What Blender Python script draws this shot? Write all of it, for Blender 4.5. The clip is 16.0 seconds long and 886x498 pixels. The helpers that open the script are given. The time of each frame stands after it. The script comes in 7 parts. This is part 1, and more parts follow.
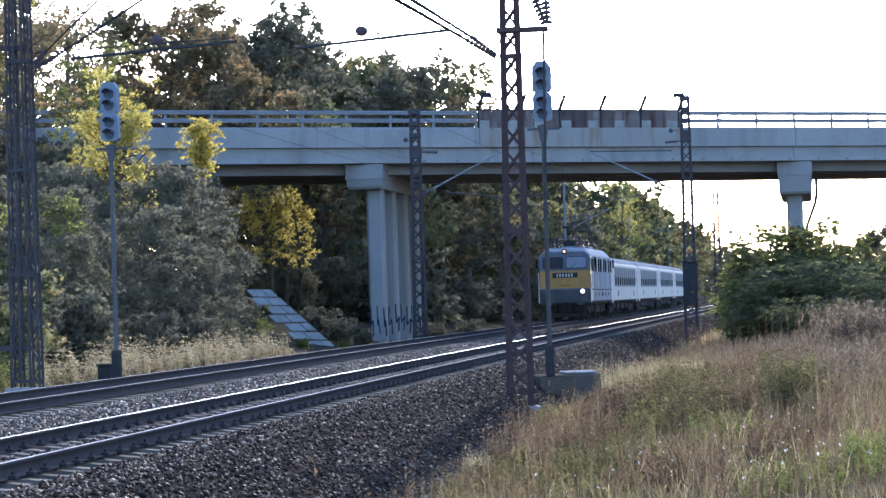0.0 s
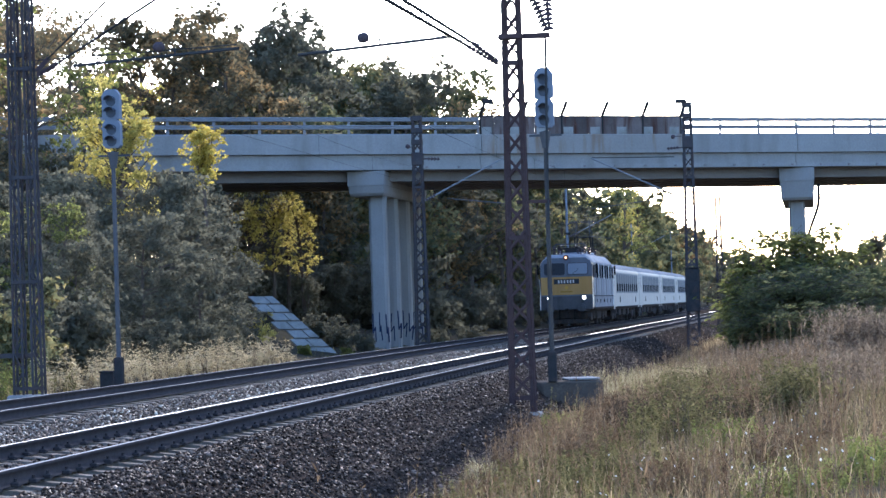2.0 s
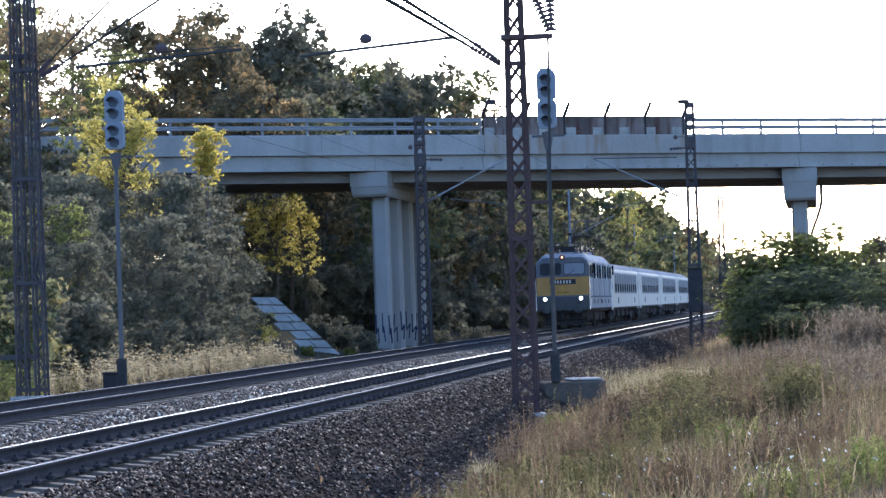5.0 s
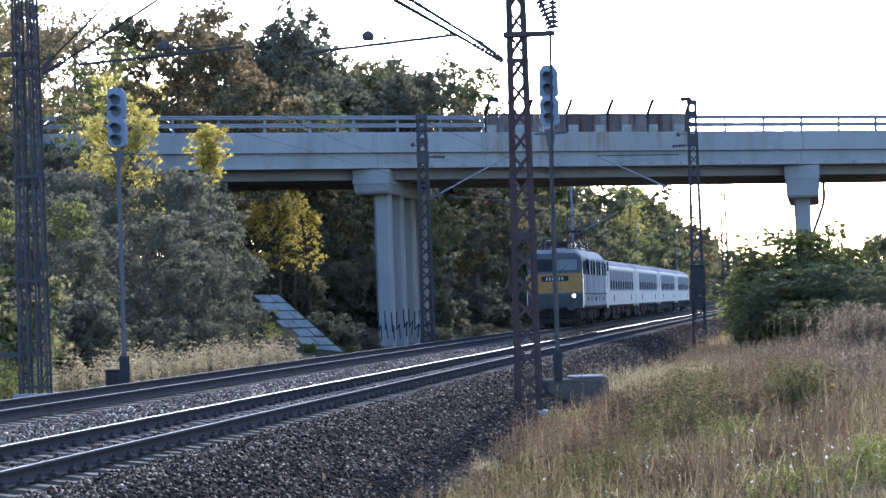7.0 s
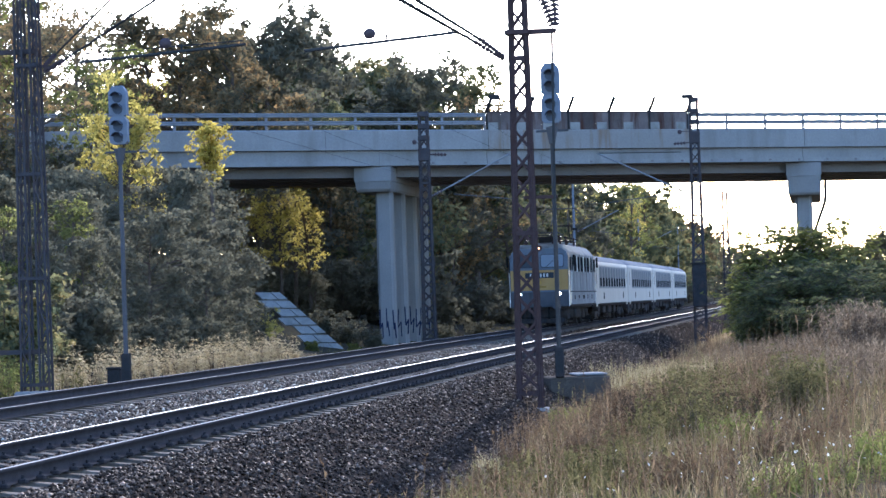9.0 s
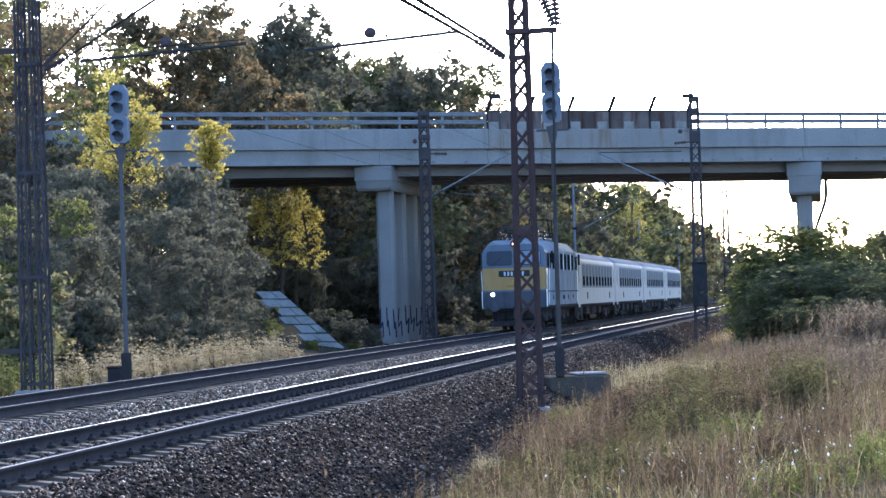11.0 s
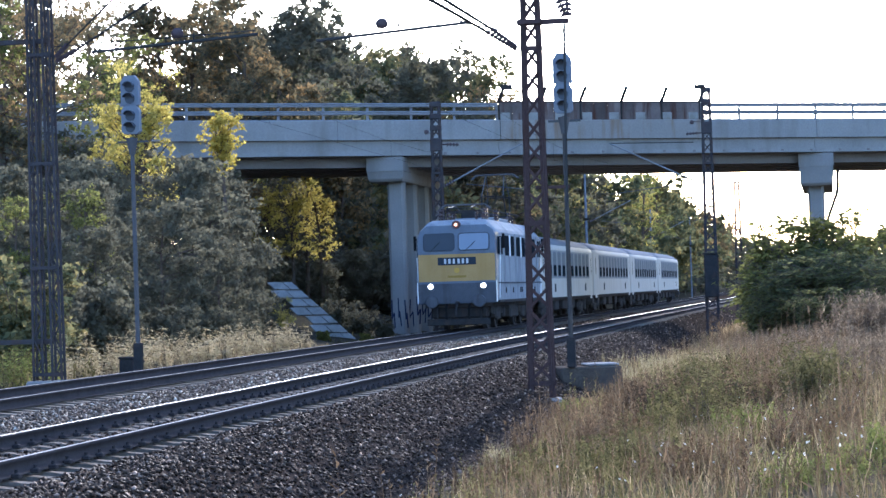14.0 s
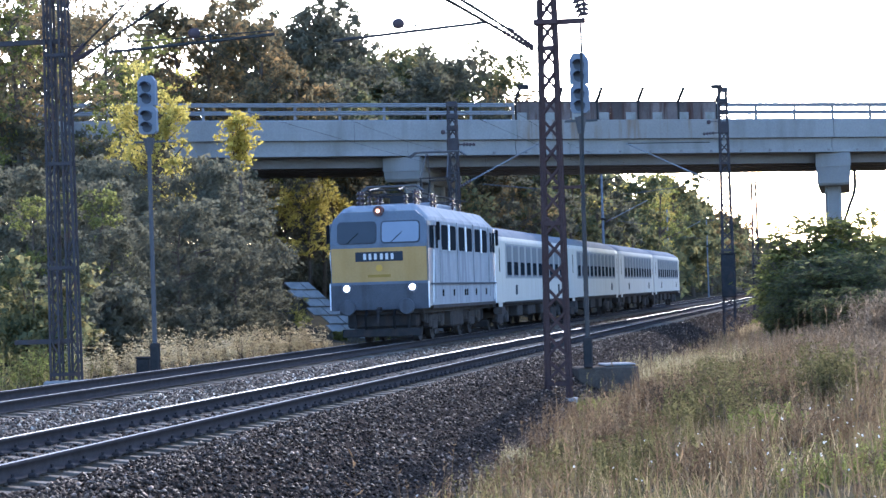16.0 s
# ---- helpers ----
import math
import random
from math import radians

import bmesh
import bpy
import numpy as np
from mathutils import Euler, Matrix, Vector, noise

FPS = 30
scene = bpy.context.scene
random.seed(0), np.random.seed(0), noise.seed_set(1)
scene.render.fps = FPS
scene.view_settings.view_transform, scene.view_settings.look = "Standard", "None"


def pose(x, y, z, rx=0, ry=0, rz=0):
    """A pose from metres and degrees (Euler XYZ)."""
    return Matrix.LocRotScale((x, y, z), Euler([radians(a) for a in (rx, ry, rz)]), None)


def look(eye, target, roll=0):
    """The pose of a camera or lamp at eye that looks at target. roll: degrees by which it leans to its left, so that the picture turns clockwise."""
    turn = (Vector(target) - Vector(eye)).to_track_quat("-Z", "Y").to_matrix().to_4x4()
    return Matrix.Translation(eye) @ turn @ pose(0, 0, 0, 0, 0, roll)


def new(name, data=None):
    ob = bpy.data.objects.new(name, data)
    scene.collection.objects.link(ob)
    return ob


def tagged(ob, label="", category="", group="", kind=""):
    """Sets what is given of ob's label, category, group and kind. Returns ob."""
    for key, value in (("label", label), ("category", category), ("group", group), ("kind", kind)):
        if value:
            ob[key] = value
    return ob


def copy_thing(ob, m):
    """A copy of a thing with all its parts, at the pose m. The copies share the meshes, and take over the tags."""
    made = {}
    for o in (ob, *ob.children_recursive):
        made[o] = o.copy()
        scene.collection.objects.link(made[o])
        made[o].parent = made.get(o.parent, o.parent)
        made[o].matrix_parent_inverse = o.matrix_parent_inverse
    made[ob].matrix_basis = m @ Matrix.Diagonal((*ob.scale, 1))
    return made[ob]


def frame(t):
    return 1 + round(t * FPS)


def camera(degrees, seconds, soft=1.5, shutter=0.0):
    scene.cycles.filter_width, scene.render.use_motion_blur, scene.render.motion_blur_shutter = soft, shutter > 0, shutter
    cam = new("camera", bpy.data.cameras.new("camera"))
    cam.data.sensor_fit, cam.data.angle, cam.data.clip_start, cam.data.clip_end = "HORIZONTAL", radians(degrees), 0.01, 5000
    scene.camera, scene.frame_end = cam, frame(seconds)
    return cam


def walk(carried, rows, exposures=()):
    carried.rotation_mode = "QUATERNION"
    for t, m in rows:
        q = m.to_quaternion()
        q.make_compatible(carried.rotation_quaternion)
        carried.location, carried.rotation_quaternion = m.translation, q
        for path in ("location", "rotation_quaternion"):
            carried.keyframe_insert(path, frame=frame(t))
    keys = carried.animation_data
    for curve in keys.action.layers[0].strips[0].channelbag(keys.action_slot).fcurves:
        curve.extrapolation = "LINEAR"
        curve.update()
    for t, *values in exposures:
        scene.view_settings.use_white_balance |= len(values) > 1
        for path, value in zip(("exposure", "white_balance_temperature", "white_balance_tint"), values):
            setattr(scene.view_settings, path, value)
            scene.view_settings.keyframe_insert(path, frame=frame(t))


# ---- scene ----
# the camera is held in the hand at one spot beside the line: seconds, heading, tilt, lean in degrees
EYE = (0.0, 0.0, 1.494)
HELD = (
    (0.0, 0.850, 1.106, 1.673),
    (0.5, 0.838, 1.141, 1.696),
    (1.0, 0.821, 1.178, 1.761),
    (1.5, 0.816, 1.214, 1.741),
    (2.0, 0.805, 1.254, 1.763),
    (2.5, 0.794, 1.281, 1.817),
    (3.0, 0.784, 1.299, 1.819),
    (3.5, 0.774, 1.302, 1.835),
    (4.0, 0.766, 1.293, 1.823),
    (6.5, 0.702, 1.235, 1.884),
    (7.0, 0.685, 1.216, 1.862),
    (7.5, 0.673, 1.211, 1.853),
    (8.0, 0.657, 1.196, 1.880),
    (8.5, 0.651, 1.177, 1.895),
    (9.0, 0.648, 1.162, 1.871),
    (11.5, 0.633, 1.132, 1.819),
    (12.0, 0.599, 1.095, 1.829),
    (12.5, 0.559, 1.057, 1.826),
    (13.0, 0.508, 1.020, 1.810),
    (13.5, 0.449, 0.983, 1.807),
    (14.0, 0.373, 0.947, 1.808),
    (14.5, 0.296, 0.930, 1.806),
    (15.0, 0.204, 0.928, 1.783),
    (15.5, 0.110, 0.933, 1.779),
    (16.0, -0.000, 0.959, 1.791),
)


def held(heading, tilt, lean):
    return Matrix.Translation(EYE) @ pose(0, 0, 0, 90 + tilt, 0, -heading) @ pose(0, 0, 0, 0, 0, -lean)


cam = camera(19.671, 16.0, soft=1.5)
walk(cam, [(t, held(a, b, c)) for t, a, b, c in HELD], [
    (0.0, 2.16, 5250, 16), (1.5, 2.12, 5250, 16), (3.2, 2.00, 5250, 16), (4.2, 2.00, 5250, 16), (6.5, 2.13, 5250, 16),
    (9.0, 2.09, 5250, 16), (12.5, 2.10, 5250, 16), (14.0, 2.14, 5250, 16), (15.5, 2.26, 5250, 16), (16.0, 2.26, 5250, 16)])

# ---- daylight: a low autumn sun ahead and to the right, under a bright hazy sky ----
SUN_AZ, SUN_EL = 7.5, 21.0          # degrees from the view axis to the right, and above the horizon
world = bpy.data.worlds.new("world")
scene.world = world
world.use_nodes = True
wn, wl = world.node_tree.nodes, world.node_tree.links
sky = wn.new("ShaderNodeTexSky")
sky.sky_type, sky.sun_disc = "NISHITA", False
sky.sun_elevation, sky.sun_rotation = radians(SUN_EL), radians(SUN_AZ)
sky.air_density, sky.dust_density, sky.ozone_density = 1.0, 1.2, 2.0
wl.new(sky.outputs[0], wn["Background"].inputs[0])
wn["Background"].inputs[1].default_value = 0.15
sun_data = bpy.data.lights.new("sun", "SUN")
sun_data.energy, sun_data.angle, sun_data.color = 2.75, radians(0.6), (1.0, 0.91, 0.77)
sun = new("sun", sun_data)
_sd = Vector((math.sin(radians(SUN_AZ)) * math.cos(radians(SUN_EL)), math.cos(radians(SUN_AZ)) * math.cos(radians(SUN_EL)), math.sin(radians(SUN_EL))))
sun.matrix_basis = look(_sd * 100, (0, 0, 0))


# ---- materials ----
def mat(name, colour, rough=0.7, metal=0.0, vary=0.25, scale=3.0, fine=40.0, bump=0.3, stain=None, stain_amount=0.4,
        per_object=0.0, streak=0.0, spec=0.0, coat=0.0):
    """A surface with grain at two scales, optional stains, vertical streaks and a shade of its own for each object."""
    m = bpy.data.materials.new(name)
    m.use_nodes = True
    n, l = m.node_tree.nodes, m.node_tree.links
    b = n["Principled BSDF"]
    tc = n.new("ShaderNodeTexCoord")
    big = n.new("ShaderNodeTexNoise")
    big.inputs["Scale"].default_value, big.inputs["Detail"].default_value = scale, 5
    small = n.new("ShaderNodeTexNoise")
    small.inputs["Scale"].default_value, small.inputs["Detail"].default_value = fine, 3
    l.new(tc.outputs["Object"], big.inputs["Vector"])
    l.new(tc.outputs["Object"], small.inputs["Vector"])
    add = n.new("ShaderNodeMath")
    add.operation = "ADD"
    l.new(big.outputs[0], add.inputs[0])
    l.new(small.outputs[0], add.inputs[1])
    rng = n.new("ShaderNodeMapRange")
    rng.inputs[1].default_value, rng.inputs[2].default_value = 0.6, 1.4
    rng.inputs[3].default_value, rng.inputs[4].default_value = 1 - vary, 1 + vary
    l.new(add.outputs[0], rng.inputs[0])
    last = rng.outputs[0]
    if per_object:
        info = n.new("ShaderNodeObjectInfo")
        r2 = n.new("ShaderNodeMapRange")
        r2.inputs[3].default_value, r2.inputs[4].default_value = 1 - per_object, 1 + per_object
        l.new(info.outputs["Random"], r2.inputs[0])
        mul = n.new("ShaderNodeMath")
        mul.operation = "MULTIPLY"
        l.new(last, mul.inputs[0])
        l.new(r2.outputs[0], mul.inputs[1])
        last = mul.outputs[0]
    tint = n.new("ShaderNodeVectorMath")
    tint.operation = "SCALE"
    tint.inputs[0].default_value = colour
    l.new(last, tint.inputs["Scale"])
    col = tint.outputs[0]
    if stain:
        mp = n.new("ShaderNodeMapping")
        mp.inputs["Scale"].default_value = (1, 1, 0.12) if streak else (1, 1, 1)
        l.new(tc.outputs["Object"], mp.inputs[0])
        sn = n.new("ShaderNodeTexNoise")
        sn.inputs["Scale"].default_value, sn.inputs["Detail"].default_value = (streak or scale * 0.7), 6
        l.new(mp.outputs[0], sn.inputs["Vector"])
        sr = n.new("ShaderNodeMapRange")
        sr.inputs[1].default_value, sr.inputs[2].default_value = 0.5, 0.72
        sr.inputs[4].default_value = stain_amount
        l.new(sn.outputs[0], sr.inputs[0])
        mx = n.new("ShaderNodeMix")
        mx.data_type = "RGBA"
        mx.inputs[7].default_value = (*stain, 1)
        l.new(sr.outputs[0], mx.inputs[0])
        l.new(col, mx.inputs[6])
        col = mx.outputs[2]
    l.new(col, b.inputs["Base Color"])
    b.inputs["Roughness"].default_value, b.inputs["Metallic"].default_value = rough, metal
    b.inputs["Specular IOR Level"].default_value, b.inputs["Coat Weight"].default_value = spec, coat
    if bump:
        bp = n.new("ShaderNodeBump")
        bp.inputs["Strength"].default_value, bp.inputs["Distance"].default_value = bump, 0.02
        l.new(small.outputs[0], bp.inputs["Height"])
        l.new(bp.outputs[0], b.inputs["Normal"])
    return m


def leaf_mat(name, stops, through_light=0.45, patches=0.5, patch_amount=1.1):
    """Leaves: each its own shade between the given colours, with light passing through them."""
    m = bpy.data.materials.new(name)
    m.use_nodes = True
    n, l = m.node_tree.nodes, m.node_tree.links
    b = n["Principled BSDF"]
    b.inputs["Roughness"].default_value, b.inputs["Specular IOR Level"].default_value = 0.7, 0.0
    geo = n.new("ShaderNodeNewGeometry")
    info = n.new("ShaderNodeObjectInfo")
    tc = n.new("ShaderNodeTexCoord")
    patch = n.new("ShaderNodeTexNoise")
    patch.inputs["Scale"].default_value, patch.inputs["Detail"].default_value = patches, 3
    l.new(tc.outputs["Object"], patch.inputs["Vector"])
    a1 = n.new("ShaderNodeMath")
    a1.operation, a1.inputs[1].default_value = "MULTIPLY_ADD", 0.55
    l.new(geo.outputs["Random Per Island"], a1.inputs[0])
    a2 = n.new("ShaderNodeMath")
    a2.operation, a2.inputs[1].default_value, a2.inputs[2].default_value = "MULTIPLY_ADD", patch_amount, 0.23 - patch_amount / 2
    l.new(patch.outputs[0], a2.inputs[0])
    a3 = n.new("ShaderNodeMath")
    a3.operation, a3.inputs[1].default_value = "MULTIPLY_ADD", 0.2
    l.new(info.outputs["Random"], a3.inputs[0])
    l.new(a2.outputs[0], a3.inputs[2])
    l.new(a3.outputs[0], a1.inputs[2])
    ramp = n.new("ShaderNodeValToRGB")
    el = ramp.color_ramp.elements
    el[0].position, el[0].color = 0.0, (*stops[0], 1)
    el[1].position, el[1].color = 1.0, (*stops[-1], 1)
    for i, c in enumerate(stops[1:-1]):
        e = el.new((i + 1) / (len(stops) - 1))
        e.color = (*c, 1)
    l.new(a1.outputs[0], ramp.inputs[0])
    l.new(ramp.outputs[0], b.inputs["Base Color"])
    tr = n.new("ShaderNodeBsdfTranslucent")
    l.new(ramp.outputs[0], tr.inputs[0])
    mix = n.new("ShaderNodeMixShader")
    mix.inputs[0].default_value = through_light
    l.new(b.outputs[0], mix.inputs[1])
    l.new(tr.outputs[0], mix.inputs[2])
    l.new(mix.outputs[0], n["Material Output"].inputs[0])
    return m


def glow_mat(name, colour, strength):
    m = bpy.data.materials.new(name)
    m.use_nodes = True
    b = m.node_tree.nodes["Principled BSDF"]
    b.inputs["Base Color"].default_value = (*colour, 1)
    b.inputs["Emission Color"].default_value, b.inputs["Emission Strength"].default_value = (*colour, 1), strength
    return m


def ballast_mat(name, dark, light):
    """Crushed stone: every stone its own grey or brown."""
    m = mat(name, dark, rough=0.6, vary=0.3, scale=4, fine=60, bump=0.4, spec=0.006)
    n, l = m.node_tree.nodes, m.node_tree.links
    geo = n.new("ShaderNodeNewGeometry")
    ramp = n.new("ShaderNodeValToRGB")
    ramp.color_ramp.elements[0].color, ramp.color_ramp.elements[1].color = (*dark, 1), (*light, 1)
    ramp.color_ramp.elements[1].position = 0.9
    top = ramp.color_ramp.elements.new(0.97)
    top.color = (*[min(0.5, c * 2.6) for c in light], 1)
    e = ramp.color_ramp.elements.new(0.7)
    e.color = (*[(a + b) / 2 for a, b in zip(dark, light)], 1)
    l.new(geo.outputs["Random Per Island"], ramp.inputs[0])
    l.new(ramp.outputs[0], n["Principled BSDF"].inputs["Base Color"])
    return m


SLAB = mat("slab_concrete", (0.235, 0.23, 0.215), 0.9, vary=0.25, scale=2, fine=25, bump=0.3, stain=(0.12, 0.115, 0.09), stain_amount=0.6)
CONCRETE = mat("concrete", (0.228, 0.222, 0.214), 0.85, vary=0.18, scale=0.5, fine=14, bump=0.25, stain=(0.15, 0.137, 0.122), stain_amount=0.6, streak=1.4)
RUSTY_CONCRETE = mat("rust_stained_concrete", (0.225, 0.213, 0.198), 0.85, vary=0.18, scale=0.5, fine=14, bump=0.25, stain=(0.17, 0.115, 0.073), stain_amount=0.9, streak=2.2)
PIER_CONCRETE = mat("pier_concrete", (0.205, 0.20, 0.194), 0.85, vary=0.14, scale=0.7, fine=18, bump=0.25, stain=(0.14, 0.132, 0.12), stain_amount=0.45, streak=1.8)
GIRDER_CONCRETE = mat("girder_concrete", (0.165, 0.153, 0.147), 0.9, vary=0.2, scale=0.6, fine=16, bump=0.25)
SLEEPER = mat("sleeper_concrete", (0.16, 0.138, 0.118), 0.8, vary=0.25, scale=4, fine=50, per_object=0.2, stain=(0.10, 0.062, 0.04), stain_amount=0.6)
RUST = mat("rail_rust", (0.044, 0.040, 0.041), 0.9, vary=0.3, scale=5, fine=60, bump=0.2)
RAIL_TOP = mat("polished_steel", (0.020, 0.020, 0.022), 0.56, 1.0, vary=0.2, scale=0.6, fine=30, bump=0.02)
RAIL_WORN = mat("worn_steel", (0.34, 0.31, 0.285), 0.5, 0.0, vary=0.25, scale=0.6, fine=30, bump=0.05)
MAST_PAINT = mat("mast_red_oxide", (0.064, 0.044, 0.043), 0.7, vary=0.3, scale=4, fine=40, bump=0.2, stain=(0.06, 0.035, 0.03), stain_amount=0.6)
MAST_GREY = mat("mast_dark_grey", (0.054, 0.050, 0.053), 0.7, vary=0.3, scale=4, fine=40, bump=0.2, stain=(0.09, 0.05, 0.035), stain_amount=0.5)
GALV = mat("galvanised_steel", (0.085, 0.085, 0.09), 0.6, 0.2, vary=0.15, scale=3, fine=40, bump=0.05, stain=(0.16, 0.13, 0.11), stain_amount=0.3)
RAILING = mat("railing_steel", (0.19, 0.195, 0.205), 0.6, 0.1, vary=0.15, scale=3, fine=40, bump=0.05, stain=(0.16, 0.12, 0.10), stain_amount=0.3)
WIRE = mat("wire", (0.045, 0.045, 0.045), 0.8, vary=0.1, bump=0)
INSULATOR = mat("insulator_porcelain", (0.075, 0.058, 0.062), 0.4, vary=0.1, bump=0)
DARK_IRON = mat("dark_iron", (0.035, 0.034, 0.035), 0.6, 0.0, vary=0.25, scale=5, fine=50, bump=0.2, stain=(0.07, 0.05, 0.04), stain_amount=0.5)
RUSTY_PANEL = mat("rusty_panel", (0.12, 0.098, 0.09), 0.7, vary=0.35, scale=2, fine=30, bump=0.1, stain=(0.06, 0.027, 0.02), stain_amount=1.0, streak=4.0, per_object=0.4)
SIGNAL_GREY = mat("signal_grey_paint", (0.165, 0.185, 0.22), 0.5, vary=0.12, scale=3, fine=40, bump=0.05, stain=(0.25, 0.24, 0.22), stain_amount=0.3)
SIGNAL_POST = mat("signal_post_steel", (0.055, 0.052, 0.052), 0.45, 0.3, vary=0.2, scale=3, fine=40, bump=0.05, stain=(0.12, 0.10, 0.085), stain_amount=0.4)
SIGNAL_BLACK = mat("signal_black", (0.075, 0.085, 0.105), 0.5, vary=0.1, bump=0)
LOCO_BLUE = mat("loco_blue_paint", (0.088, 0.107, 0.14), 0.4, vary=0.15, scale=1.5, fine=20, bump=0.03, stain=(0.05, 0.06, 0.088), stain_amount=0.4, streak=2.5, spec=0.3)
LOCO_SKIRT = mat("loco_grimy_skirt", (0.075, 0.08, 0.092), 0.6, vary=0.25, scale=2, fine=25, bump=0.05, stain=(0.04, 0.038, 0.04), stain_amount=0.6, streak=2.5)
# blue sides painted silvery: the sun's grazing glare is in the colour
LOCO_SIDE = mat("loco_glare_silver_side", (0.255, 0.268, 0.285), 0.3, vary=0.2, scale=1.2, fine=20, bump=0.04, stain=(0.13, 0.145, 0.17), stain_amount=0.75, streak=2.5)
LOCO_YELLOW = mat("loco_yellow_paint", (0.35, 0.225, 0.09), 0.45, vary=0.12, scale=1.5, fine=20, bump=0.03, stain=(0.28, 0.17, 0.055), stain_amount=0.4, streak=2.5)
LOCO_ROOF = mat("loco_roof_grey", (0.20, 0.22, 0.25), 0.3, vary=0.2, scale=1.5, fine=20, bump=0.05, stain=(0.09, 0.09, 0.10), stain_amount=0.5, spec=0.0)
UNDERFRAME = mat("underframe_grime", (0.062, 0.058, 0.057), 0.85, vary=0.3, scale=3, fine=30, bump=0.3, stain=(0.08, 0.06, 0.045), stain_amount=0.5)
COACH_WHITE = mat("coach_white_paint", (0.455, 0.430, 0.375), 0.2, vary=0.07, scale=0.8, fine=15, bump=0.02, stain=(0.35, 0.328, 0.285), stain_amount=0.45, streak=2.0, spec=0.0)
COACH_ROOF = mat("coach_roof_grey", (0.17, 0.178, 0.19), 0.25, vary=0.12, scale=0.8, fine=15, bump=0.03, stain=(0.14, 0.14, 0.15), stain_amount=0.4, spec=0.0)
BAND_GREY = mat("coach_band_grey", (0.27, 0.27, 0.258), 0.2, vary=0.08, scale=0.8, fine=15, bump=0.02, stain=(0.21, 0.205, 0.20), stain_amount=0.4, streak=2.0, spec=0.0)
# pale base colour imitates sky reflected in the upper coach panes
PALE_PANE = mat("upper_pane_sky_tone", (0.165, 0.172, 0.172), 0.2, vary=0.05, bump=0)
DARK_GLASS = mat("dark_window_glass", (0.015, 0.018, 0.022), 0.12, vary=0.05, bump=0, spec=0.0)
SCREEN_GLASS = mat("windscreen_glass", (0.035, 0.042, 0.052), 0.12, vary=0.05, bump=0, spec=0.15)
# pale blue base colour imitates sky mirrored in one windscreen
SKY_TONE = mat("sky_toned_screen", (0.20, 0.235, 0.295), 0.4, vary=0.05, bump=0)
WINDOW_SEAL = mat("window_seal", (0.045, 0.05, 0.06), 0.6, vary=0.1, bump=0)
RUBBER = mat("black_rubber", (0.015, 0.015, 0.016), 0.7, vary=0.1, bump=0)
LAMP_ON = glow_mat("headlight_glow", (1.0, 0.88, 0.70), 4.5)
LAMP_DIM = glow_mat("top_lamp_glow", (1.0, 0.46, 0.20), 1.3)
ROOF_PORCELAIN = mat("roof_porcelain", (0.05, 0.036, 0.036), 0.2, vary=0.1, bump=0, spec=0.12)
LAMP_BROWN = mat("lamp_rim_brown", (0.10, 0.06, 0.055), 0.6, vary=0.2, bump=0)
PLATE_WHITE = mat("plate_white", (0.75, 0.76, 0.76), 0.5, vary=0.03, bump=0)
PLATE_GREY = mat("plate_grey_white", (0.48, 0.49, 0.50), 0.5, vary=0.05, bump=0)
PLATE_DARK = mat("plate_dark", (0.035, 0.04, 0.05), 0.5, vary=0.05, bump=0)
CAR_GREY = mat("car_grey_paint", (0.06, 0.075, 0.10), 0.25, 0.2, vary=0.05, bump=0, coat=0.6)
ASPHALT = mat("asphalt", (0.05, 0.05, 0.05), 0.85, vary=0.2, scale=1, fine=40, bump=0.3)
BARK = mat("bark", (0.09, 0.07, 0.055), 0.9, vary=0.35, scale=3, fine=25, bump=0.6)
SOIL = mat("meadow_soil", (0.082, 0.065, 0.04), 0.95, vary=0.35, scale=0.6, fine=18, bump=0.6, stain=(0.07, 0.08, 0.035), stain_amount=0.6)
FOREST_SOIL = mat("forest_floor", (0.042, 0.038, 0.028), 0.95, vary=0.35, scale=0.5, fine=12, bump=0.6)
BED = mat("ballast_bed", (0.036, 0.028, 0.023), 0.9, vary=0.4, scale=6, fine=70, bump=0.8)
STONE_MID = ballast_mat("ballast_grey", (0.050, 0.037, 0.029), (0.215, 0.172, 0.138))
STONE_DARK = ballast_mat("ballast_brown", (0.024, 0.0175, 0.0135), (0.094, 0.070, 0.054))
PAINT_MARK = mat("spray_paint", (0.025, 0.03, 0.06), 0.6, vary=0.1, bump=0)
LEAF_OAK = leaf_mat("leaves_autumn_green", [(0.055, 0.065, 0.042), (0.085, 0.095, 0.052), (0.14, 0.13, 0.058), (0.24, 0.18, 0.07)], 0.5)
LEAF_BROWN = leaf_mat("leaves_brown", [(0.062, 0.062, 0.044), (0.092, 0.084, 0.052), (0.15, 0.115, 0.060), (0.29, 0.18, 0.075)], 0.45)
LEAF_YELLOW = leaf_mat("leaves_yellow", [(0.14, 0.125, 0.04), (0.30, 0.25, 0.062), (0.42, 0.335, 0.08), (0.53, 0.43, 0.12)], 0.5)
# paled and greyed: haze over the bank is put into the leaf colour
LEAF_HAZED = leaf_mat("leaves_haze_grey_green", [(0.080, 0.076, 0.056), (0.102, 0.096, 0.066), (0.126, 0.115, 0.074)], 0.45)
LEAF_GOLD = leaf_mat("leaves_gold", [(0.28, 0.215, 0.05), (0.44, 0.34, 0.07), (0.56, 0.45, 0.10)], 0.5)
# self-shade and sunlit tops of the bushes are set by these two leaf colours
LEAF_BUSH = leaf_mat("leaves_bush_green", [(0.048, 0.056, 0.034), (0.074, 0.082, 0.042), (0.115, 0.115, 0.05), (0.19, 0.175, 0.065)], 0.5)
